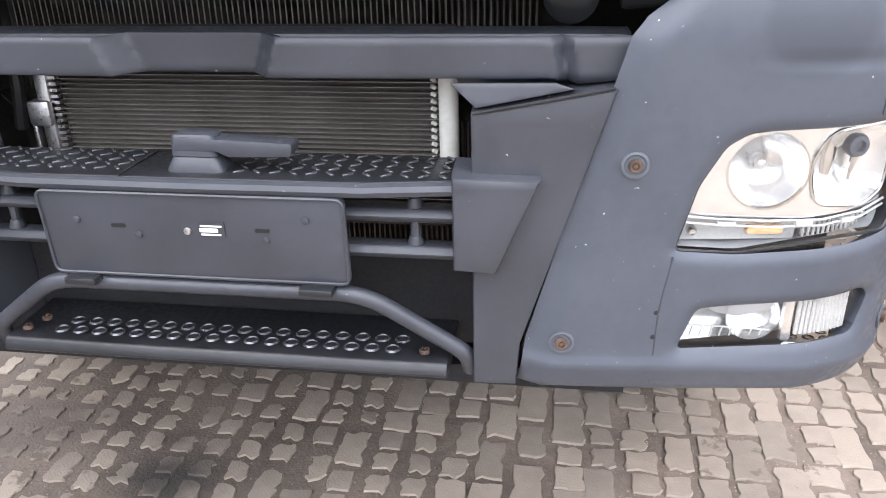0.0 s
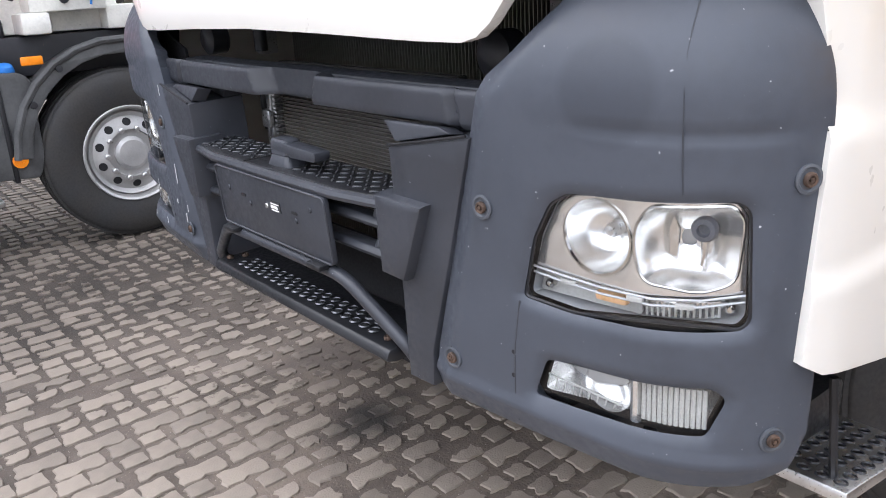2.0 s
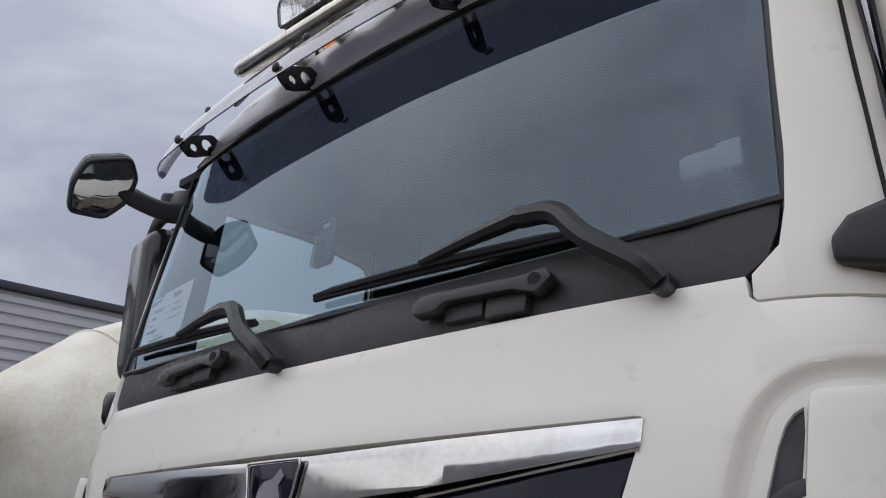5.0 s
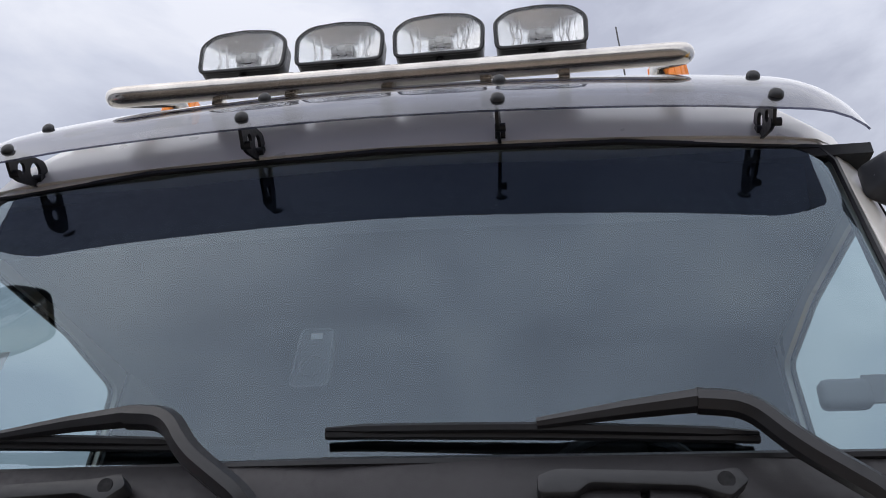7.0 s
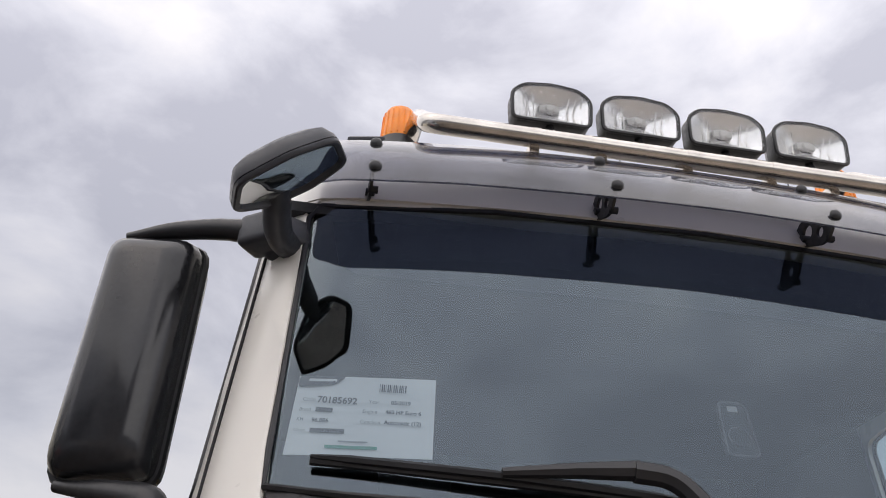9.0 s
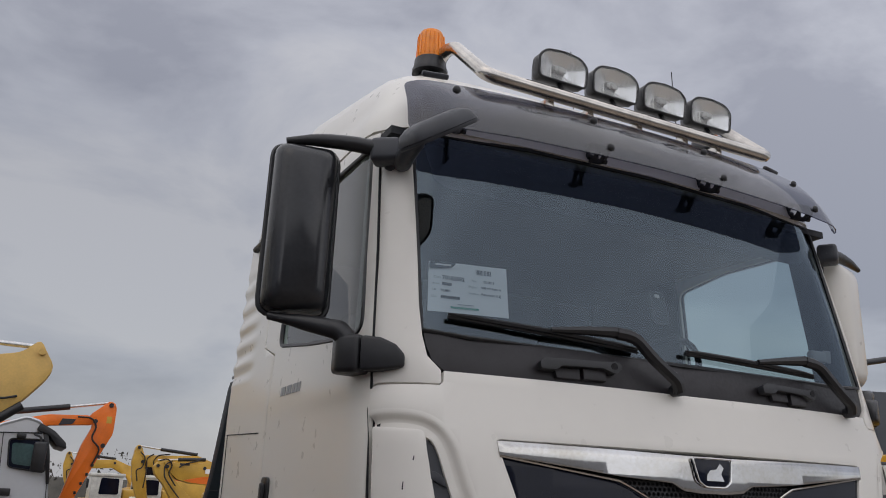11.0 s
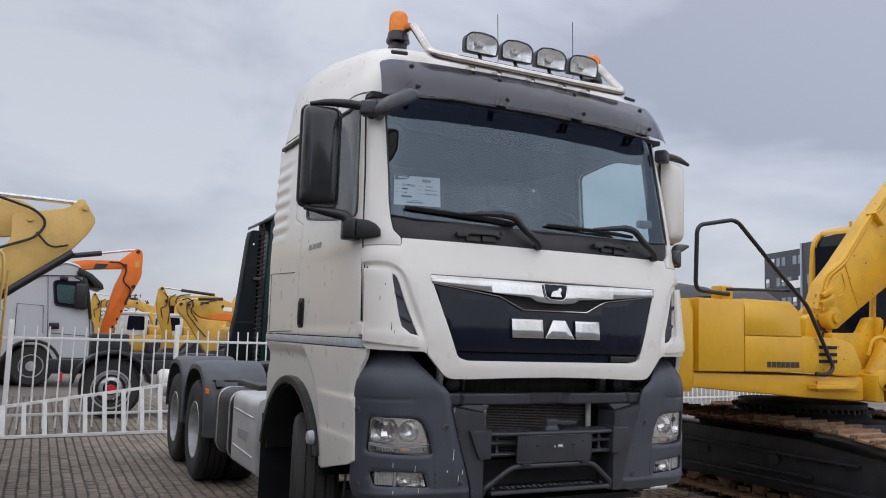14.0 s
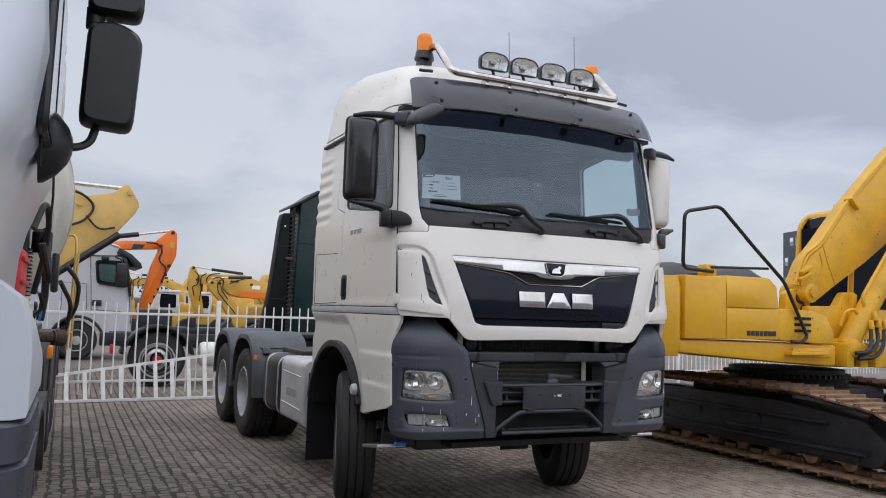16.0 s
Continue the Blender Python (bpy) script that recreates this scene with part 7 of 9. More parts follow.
# ---- tracked excavator ----
digger = thing("excavator", (5.0, 2.4, 0), "yellow tracked excavator with rusty tracks and folded boom", "excavator")
for x0 in (3.72, 5.72):
    fr = part("track_frame", prism(fillet([(0.25, 0.22), (4.5, 0.22), (4.6, 0.45), (4.3, 0.68), (3.4, 0.75), (1.4, 0.75), (0.45, 0.66), (0.12, 0.45)], 0.06, 3), x0 + 0.10, x0 + 0.50, "x", 0.02), UNDER, digger, "black undercarriage frame")
    loop = []
    path_ = [(0.05, 0.10), (4.55, 0.10), (4.82, 0.28), (4.88, 0.48), (4.75, 0.72), (4.5, 0.86), (3.4, 0.95), (1.2, 0.95), (0.25, 0.83), (-0.08, 0.66), (-0.16, 0.44), (-0.10, 0.22)]
    pp = [Vector((0, a, b * 0.93)) for a, b in fillet(path_, 0.12, 3)]
    tot = sum((pp[i] - pp[i - 1]).length for i in range(len(pp)))
    n = int(tot / 0.19)
    shoe = None
    for k in range(n):
        d = k * tot / n
        i = 0
        while d > (pp[(i + 1) % len(pp)] - pp[i]).length:
            d -= (pp[(i + 1) % len(pp)] - pp[i]).length
            i += 1
        t = (pp[(i + 1) % len(pp)] - pp[i]).normalized()
        c = pp[i] + t * d
        ang = math.atan2(t.z, t.y)
        if shoe is None:
            sb = join(box(-0.30, -0.09, -0.012, 0.30, 0.09, 0.012, 0.004, 1), box(-0.30, -0.075, -0.04, 0.30, -0.06, -0.01), box(-0.30, 0.06, -0.03, 0.30, 0.072, -0.01), box(-0.08, -0.08, 0.01, -0.03, 0.08, 0.07, 0.01, 1), box(0.03, -0.08, 0.01, 0.08, 0.08, 0.07, 0.01, 1))
            shoe = part("track_shoe", sb, TRACK, fr)
            so = shoe
        else:
            so = new("track_shoe", shoe.data)
            so.parent = fr
        so.matrix_basis = Matrix.Translation((x0 + 0.30, c.y, c.z)) @ Euler((ang, 0, 0)).to_matrix().to_4x4()
    for y in [0.62 + k * 0.46 for k in range(8)]:
        part("track_roller", lathe([(0.06, -0.16), (0.10, -0.15), (0.10, -0.07), (0.075, -0.06), (0.075, 0.06), (0.10, 0.07), (0.10, 0.15), (0.06, 0.16)], 16, pose(x0 + 0.30, y, 0.235, 0, 90)), TRACK, fr)
    for y in (0.22, 4.5):
        part("idler", lathe([(0.08, -0.1), (0.30, -0.08), (0.33, -0.03), (0.33, 0.03), (0.30, 0.08), (0.08, 0.1)], 28, pose(x0 + 0.30, y, 0.50, 0, 90)), UNDER, fr)
    part("frame_ledge", box(x0 + 0.05, 0.8, 0.58, x0 + 0.12, 3.9, 0.61, 0.006), UNDER, fr)
    part("frame_ledge", box(x0 + 0.06, 1.3, 0.40, x0 + 0.11, 2.2, 0.43, 0.006), UNDER, fr)
    part("lower_flange", box(x0 + 0.02, 0.35, 0.325, x0 + 0.12, 4.35, 0.35, 0.006), UNDER, fr)
    part("lower_plate", box(x0 + 0.07, 0.45, 0.26, x0 + 0.11, 4.25, 0.325, 0.006), UNDER, fr)
    part("grease_cover", lathe([(0.06, 0), (0.06, 0.02), (0.04, 0.03), (0.001, 0.03)], 16, pose(x0 + 0.10, 1.75, 0.52, 0, -90)), UNDER, fr)
    for y in (2.6, 3.2):
        part("frame_slot", prism(fillet([(y, 0.46), (y + 0.05, 0.46), (y + 0.05, 0.55), (y, 0.55)], 0.02, 3), x0 + 0.095, x0 + 0.104, "x"), VOID, fr)
part("cross_frame", join(box(4.2, 1.6, 0.50, 5.8, 3.2, 0.86, 0.06), lathe([(0.70, 0), (0.72, 0.06), (0.68, 0.10), (0.68, 0.20)], 36, pose(5.0, 2.4, 0.84))), UNDER, digger)
row("ring_tooth", box(-0.02, -0.02, 0.95, 0.02, 0.02, 0.99), UNDER, digger, [(5.0 + 0.715 * math.cos(a), 2.4 + 0.715 * math.sin(a), 0) for a in [k * math.pi / 30 for k in range(60)]])
house = part("house", prism(fillet([(1.75, 1.30), (3.48, 1.18), (4.34, 1.14), (4.34, 1.37), (1.72, 1.41)], 0.03, 2), 1.14, 3.72, "y", 0.02), YELLOW, digger, "yellow slewing platform")
part("platform_front", prism(fillet([(4.36, 1.12), (6.2, 1.10), (6.2, 1.34), (4.36, 1.36)], 0.02, 2), 1.34, 3.5, "y", 0.015), CHIPY, digger)
part("cover_plate", box(3.66, 1.118, 1.235, 4.24, 1.138, 1.335, 0.006), YELLOW, digger)
part("counterweight", loft([[(x, y, z) for x, y in fillet([(1.62 + dx, 1.12 + dy), (2.15, 1.08 + dy), (2.15, 3.74 - dy), (1.62 + dx, 3.70 - dy), (1.48 + dx, 2.4)], 0.12, 4)] for z, dx, dy in ((1.24, 0.10, 0.03), (1.32, 0.02, 0.0), (1.92, 0.0, 0.0), (2.02, 0.06, 0.04))]), YELLOW, digger)
for x0, x1, z0, z1, bv in ((2.16, 2.697, 1.41, 2.035, 0.018), (2.703, 3.425, 1.415, 1.728, 0.010)):
    part("side_panel", box(x0, 1.09, z0, x1, 1.5, z1, bv, 2), YELLOW, digger, "yellow engine side panel")
part("side_panel", loft([[(x, y, z) for x, y in fillet([(2.703 + a, 1.09 + d), (3.425 - b, 1.09 + d), (3.425 - b, 1.5), (2.703 + a, 1.5)], 0.012, 2)] for z, a, b, d in ((1.732, 0.0, 0.0, 0.008), (1.742, 0.0, 0.0, 0.0), (1.96, 0.0, 0.03, 0.0), (2.045, 0.035, 0.075, 0.05), (2.055, 0.05, 0.09, 0.07))]), YELLOW, digger, "yellow engine side panel")
part("front_panel", prism(fillet([(3.43, 1.41), (4.22, 1.38), (4.28, 1.46), (4.15, 1.68), (3.95, 1.73), (3.43, 1.74)], 0.05, 4), 1.10, 1.9, "y", 0.012), CHIPY, digger)
part("front_ledge", box(3.55, 1.04, 1.26, 4.1, 1.16, 1.30, 0.006), YELLOW, digger)
for k in range(3):
    part("louvre", box(3.66, 1.088, 1.50 + k * 0.065, 3.90, 1.105, 1.53 + k * 0.065, 0.004), VOID, digger)
for k in range(7):
    part("maker_mark", box(2.97 + k * 0.06, 1.085, 1.452, 3.018 + k * 0.06, 1.092, 1.502), INK, digger)
part("engine_hood", loft([[(x, y + 0.03 * math.sin(x * 9), z + 0.025 * math.sin(x * 7 + y)) for x, y in fillet([(2.15, 1.5 + d), (2.6, 1.52 + d), (3.1, 1.5 + d), (3.75 - d, 1.5 + d), (3.75 - d, 3.5 - d), (2.15, 3.5 - d)], 0.15, 3)] for z, d in ((1.9, 0.0), (2.06, 0.0), (2.15, 0.10), (2.19, 0.35))]), BLACKP, digger, "black engine cover")
part("filler_post", box(2.50, 1.16, 2.0, 2.64, 1.30, 2.16, 0.02), YELLOW, digger)
part("hand_rail", tube(arc_path([(2.58, 1.16, 2.085), (2.17, 1.14, 2.10), (2.17, 1.12, 2.66), (2.62, 1.11, 2.75), (3.08, 1.10, 2.36), (3.49, 1.08, 2.02), (3.80, 1.05, 1.45), (3.70, 1.05, 1.39), (3.60, 1.09, 1.40)], 0.08, 5), 0.019, 10), BLACKP, digger, "black bent hand rail")
part("hand_rail_brace", tube([(2.55, 1.16, 2.13), (3.3, 1.12, 2.15)], 0.014, 8), BLACKP, digger)
cabx = part("operator_cab", box(5.46, 1.80, 1.42, 6.7, 2.62, 1.80, 0.03), YELLOW, digger, "operator cab with dark glass")
for y in (1.80, 2.60):
    part("cab_post", tube(arc_path([(5.42, y, 1.75), (5.46, y, 2.40), (5.50, y, 2.88), (5.64, y, 3.02), (5.98, y, 3.10), (6.5, y, 3.18), (6.7, y, 1.75)], 0.09, 5), 0.034, 8), YELLOW, cabx)
part("cab_roof", prism([(5.60, 2.99), (5.98, 3.08), (6.5, 3.16), (6.5, 3.20), (5.98, 3.13), (5.62, 3.04)], 1.80, 2.60, "y", 0.008), YELLOW, cabx)
part("side_glass", prism([(5.48, 1.80), (6.65, 1.80), (6.46, 3.14), (5.98, 3.06), (5.64, 2.98), (5.54, 2.88)], 1.82, 1.83, "y"), GLOSSB, cabx, "dark cab glass")
part("far_glass", prism([(5.48, 1.80), (6.65, 1.80), (6.46, 3.14), (5.98, 3.06), (5.64, 2.98), (5.54, 2.88)], 2.57, 2.58, "y"), GLOSSB, cabx, "dark cab glass")
part("rear_glass", box(5.48, 1.84, 1.80, 5.49, 2.56, 2.84), GLOSSB, cabx, "dark cab glass")
part("roof_hook", cyl((5.92, 2.4, 3.1), (5.92, 2.4, 3.18), 0.02, 8), YELLOW, cabx)
boom_o = [(4.14, 2.02), (4.29, 2.31), (4.51, 2.51), (5.01, 3.04), (5.68, 3.66), (7.0, 4.75), (8.4, 5.15), (8.5, 4.85), (7.3, 4.1), (5.68, 2.64), (5.2, 2.33), (4.71, 2.05), (4.40, 1.86), (4.28, 1.82), (4.17, 1.88)]
boom = part("boom", prism(fillet([(x + 0.03, z) for x, z in boom_o], 0.05, 3), 1.45, 1.70, "y", 0.012), CHIPY, digger, "yellow boom with oil pipes")
part("boom_pivot", join(cyl((4.28, 1.39, 1.94), (4.28, 1.76, 1.94), 0.11, 20, 0.01), cyl((4.28, 1.36, 1.94), (4.28, 1.79, 1.94), 0.05, 14)), CHIPY, boom)
part("weld_seam", tube([(4.52, 1.447, 2.50), (4.60, 1.447, 2.30), (4.72, 1.447, 2.06)], 0.006, 5), YELLOW, boom)
part("weld_hook", tube(arc_path([(4.47, 1.446, 2.40), (4.52, 1.446, 2.26), (4.48, 1.446, 2.19), (4.40, 1.446, 2.16)], 0.05), 0.008, 5), YELLOW, boom)
part("boom_bracket", prism(fillet([(4.19, 1.36), (4.78, 1.36), (4.92, 1.66), (4.84, 1.97), (4.76, 1.96), (4.64, 1.80), (4.19, 1.79)], 0.03, 3), 1.36, 1.46, "y", 0.008), CHIPY, digger, "yellow boom bracket with rust marks")
part("bracket_rib", prism([(4.80, 1.40), (4.86, 1.40), (4.90, 1.94), (4.84, 1.97)], 1.30, 1.37, "y", 0.006), CHIPY, digger)
sb = part("swivel_block", prism(fillet([(4.00, 1.72), (4.02, 1.94), (4.28, 2.01), (4.40, 1.95), (4.40, 1.74)], 0.03, 3), 1.52, 1.62, "y", 0.008), YELLOW, digger)
part("swivel_port", join(lathe([(0.075, 0.0), (0.078, 0.02), (0.05, 0.025), (0.045, -0.01), (0.001, -0.01)], 20, pose(4.24, 1.52, 1.89, 90)), cyl((4.29, 1.51, 1.80), (4.24, 1.51, 1.75), 0.02, 8)), RUST, sb)
for dx, dy in ((0.05, 1.46), (0.09, 1.46), (0.15, 1.47)):
    part("oil_pipe", tube(arc_path([(4.03 + dx, dy, 2.02), (4.16 + dx, dy, 2.38 - dx * 0.4), (4.45 + dx * 0.8, dy, 2.54 - dx * 0.3), (4.86 + dx * 0.6, dy, 3.00 - dx * 0.3), (5.62 + dx * 0.5, dy, 3.69 - dx * 0.5), (6.9, dy, 4.72)], 0.09), 0.021, 8), YELLOW, boom)
for x, z in ((4.10, 2.12), (4.12, 2.20), (4.93, 3.02)):
    part("pipe_clamp", xf(box(-0.02, -0.07, -0.09, 0.02, 0.05, 0.09, 0.006), pose(x + 0.09, 1.46, z, 0, 62 if z < 2.5 else -45, 0)), YELLOW, boom)
for y in (1.20,):
    cy_ = part("boom_cylinder", cyl((4.57, y, 1.34), (6.0, y, 3.10), 0.115, 20, 0.01), CHIPY, digger, "yellow boom cylinder")
    part("cylinder_rod", cyl((5.95, y, 3.04), (6.6, y, 3.84), 0.055, 14), ALU, cy_)
    part("cylinder_eye", cyl((4.57, y - 0.13, 1.34), (4.57, y + 0.13, 1.34), 0.10, 18, 0.01), YELLOW, cy_)
    part("cylinder_pipe", tube(arc_path([(4.42, y - 0.06, 1.58), (4.46, y - 0.08, 1.74), (4.58, y - 0.1, 1.77), (4.64, y - 0.1, 1.72)], 0.05), 0.018, 8), YELLOW, cy_)
    part("side_pipe", tube(arc_path([(4.70, y - 0.14, 1.80), (4.66, y - 0.14, 1.90), (5.15, y - 0.14, 2.50), (5.6, y - 0.14, 3.05)], 0.06), 0.02, 8), YELLOW, cy_)
    part("boom_pin", cyl((6.5, y, 3.72), (6.5, 1.78, 3.72), 0.07, 14), YELLOW, cy_)
for pts in ([(4.50, 1.02, 1.29), (4.66, 1.00, 1.30), (4.76, 1.02, 1.38), (4.80, 1.06, 1.55)], [(4.56, 1.03, 1.23), (4.80, 1.02, 1.24), (4.98, 1.04, 1.34), (5.05, 1.08, 1.55)], [(4.60, 1.05, 1.26), (4.76, 1.03, 1.30), (4.92, 1.05, 1.42), (4.95, 1.10, 1.58)]):
    part("hydraulic_hose", tube(arc_path(pts, 0.10), 0.022, 8), HOSE, digger)
for x in (4.44, 4.66, 4.9):
    part("cylinder_lug", prism(fillet([(x, 1.13), (x + 0.12, 1.13), (x + 0.10, 1.38), (x + 0.02, 1.40)], 0.02, 2), 1.08, 1.36, "y", 0.006), CHIPY, digger)
for x, z in ((4.82, 1.60), (4.94, 1.62), (5.06, 1.61), (4.88, 1.70)):
    part("hose_fitting", join(cyl((x, 1.06, z - 0.05), (x, 1.08, z + 0.05), 0.032, 10, 0.006), cyl((x, 1.1, z), (x, 1.36, z + 0.02), 0.022, 8)), YELLOW, digger)

# ---- fence and the gate leaf leaning before it ----
fence = thing("fence", (2, 9.6, 0), "white metal picket fence with square posts", "fence")
FD = Vector((0.992, 0.128, 0)).normalized()
FO = Vector((-0.81, 9.42, 0))
pk = part("picket", join(cyl((0, 0, 0.10), (0, 0, 1.56), 0.0125, 8), lathe([(0.0125, 0), (0.008, 0.015), (0.001, 0.022)], 8, pose(0, 0, 1.56))), FENCE, fence)
ps = part("post", box(-0.035, -0.035, 0, 0.035, 0.035, 1.66, 0.006), FENCE, fence)
first = {"pk": True, "ps": True}
for i in range(-3, 9):
    b = FO + FD * (2.36 * i)
    o = ps if first["ps"] else new("post", ps.data)
    first["ps"] = False
    o.parent = fence
    o.matrix_basis = Matrix.Identity(4)
    o.matrix_parent_inverse = Matrix.Translation(-fence.location)
    o.matrix_basis = Matrix.Translation(b)
    for z in (0.30, 1.40):
        part("rail", xf(box(0.03, -0.015, -0.02, 2.33, 0.015, 0.02, 0.003), Matrix.Translation(b + Vector((0, 0, z))) @ Euler((0, 0, math.atan2(FD.y, FD.x))).to_matrix().to_4x4()), FENCE, fence)
    for k in range(13):
        o = pk if first["pk"] else new("picket", pk.data)
        first["pk"] = False
        o.parent = fence
        o.matrix_parent_inverse = Matrix.Translation(-fence.location)
        o.matrix_basis = Matrix.Translation(b + FD * (0.17 + k * 0.168))
leaf = thing("gate_leaf", (-2.0, 9.05, 0), "white steel gate leaf propped against the fence", "gate")
A_, B_ = Vector((-4.6, 8.66, 0.03)), Vector((-0.62, 9.12, 0.03))
part("bottom_rail", tube([A_, B_], 0.03, 4), FENCE, leaf)
part("top_rail", tube([A_ + Vector((0, 0.12, 0.22)), B_ + Vector((0, 0.16, 0.74))], 0.03, 4), FENCE, leaf)
for k in range(15):
    t = (k + 0.5) / 15
    lo, hi = A_.lerp(B_, t), (A_ + Vector((0, 0.12, 0.22))).lerp(B_ + Vector((0, 0.16, 0.74)), t)
    part("bar", tube([lo, hi + Vector((-0.03, 0, 0))], 0.042, 4), FENCE, leaf)

# ---- machines and trucks behind the fence ----
def arm(name, poly, y, w, mt, label, extra=()):
    th = thing(name, (sum(p[0] for p in poly) / len(poly), y, 0), label, "excavator", "excavators behind the fence")
    part("arm", prism(fillet(poly, 0.10, 3), y - w / 2, y + w / 2, "y", 0.02), mt, th)
    return th


tan = arm("excavator", [(-2.20, 4.06), (-1.93, 3.62), (-2.02, 3.42), (-2.32, 3.04), (-3.26, 2.29), (-3.96, 1.66), (-4.4, 1.3), (-4.5, 1.7), (-4.02, 2.10), (-3.36, 3.15), (-3.40, 3.62), (-2.45, 3.82)], 13, 0.42, TAN, "tan excavator arm rising over the fence")
part("boom", prism(fillet([(-3.3, 3.92), (-2.95, 3.75), (-3.0, 3.35), (-3.4, 3.2), (-6.2, 3.0), (-6.2, 3.5)], 0.1, 3), 12.85, 13.15, "y", 0.02), TAN, tan)
part("cylinder", cyl((-3.5, 12.72, 2.05), (-2.3, 12.72, 2.96), 0.075, 14), BLACKP, tan)
part("rod", cyl((-4.2, 12.98, 4.0), (-2.2, 12.98, 3.95), 0.045, 12), ALU, tan)
[part("pin", cyl((x, 12.72, z), (x, 13.28, z), 0.055, 16), TAN, tan) for x, z in ((-2.15, 3.85), (-3.08, 3.55))]
part("hose", tube(arc_path([(-3.6, 12.7, 3.9), (-3.0, 12.7, 3.72), (-2.78, 12.72, 3.5), (-2.95, 12.7, 3.2), (-3.7, 12.7, 2.9), (-3.9, 12.7, 2.4)], 0.25), 0.026, 6), HOSE, tan)
part("hose", tube(arc_path([(-2.95, 12.7, 3.3), (-2.7, 12.7, 3.02), (-2.4, 12.74, 3.1)], 0.2), 0.020, 6), HOSE, tan)
part("house", join(box(-8.5, 11.8, 1.1, -5.2, 14.2, 2.2, 0.1), box(-6.2, 12.2, 2.0, -5.0, 13.2, 3.0, 0.1)), TAN, tan)
part("track", join(box(-8.2, 11.6, 0, -4.6, 12.2, 0.95, 0.2, 3), box(-8.2, 13.8, 0, -4.6, 14.4, 0.95, 0.2, 3)), UNDER, tan)

orange = arm("excavator", [(-0.40, 3.81), (-0.27, 3.76), (-0.22, 3.64), (-0.22, 3.00), (-0.40, 2.60), (-0.86, 1.50), (-1.02, 1.10), (-1.38, 1.10), (-1.20, 1.45), (-0.91, 2.70), (-0.71, 3.19), (-0.84, 3.42)], 20.5, 0.44, ORANGE, "orange excavator with a bent arm behind the fence")
part("boom", prism(fillet([(-0.70, 3.36), (-0.72, 3.20), (-1.1, 3.17), (-1.7, 3.12), (-3.2, 2.55), (-4.4, 1.9), (-4.7, 2.2), (-3.3, 3.0), (-1.75, 3.38), (-0.84, 3.42)], 0.05, 3), 20.33, 20.67, "y", 0.02), ORANGE, orange)
part("rod", cyl((-1.35, 20.5, 3.60), (-0.42, 20.5, 3.77), 0.035, 10), ALU, orange)
part("cylinder", cyl((-2.9, 20.5, 3.34), (-1.30, 20.5, 3.61), 0.075, 12, 0.01), BLACKP, orange)
part("hose", tube(arc_path([(-1.1, 20.24, 3.36), (-0.76, 20.24, 3.36), (-0.62, 20.24, 3.15), (-0.74, 20.24, 2.85), (-0.46, 20.24, 2.62), (-0.62, 20.24, 2.2)], 0.15), 0.022, 6), HOSE, orange)
for k in range(5):
    part("hose_clamp", box(-0.52 - k * 0.10, 20.24, 2.40 - k * 0.22, -0.46 - k * 0.10, 20.30, 2.47 - k * 0.22, 0.01), BLACKP, orange)
for x, z in ((-0.36, 3.70), (-0.68, 3.28), (-0.42, 2.70)):
    part("pin", cyl((x, 20.24, z), (x, 20.76, z), 0.055, 14), UNDER, orange)
part("plain_mark", prism([(-1.50, 3.14), (-1.20, 3.18), (-1.12, 3.30), (-1.44, 3.30)], 20.318, 20.332, "y"), INK, orange)
part("yellow_mark", box(-0.42, 20.27, 3.25, -0.30, 20.285, 3.42), CATY, orange)
part("house", join(box(-6.2, 19.4, 1.1, -3.4, 22.0, 2.0, 0.1), box(-4.7, 19.6, 1.1, -3.6, 20.7, 2.9, 0.1)), ORANGE, orange)
part("track", box(-6.0, 19.4, 0, -2.5, 22.0, 1.0, 0.2, 3), UNDER, orange)


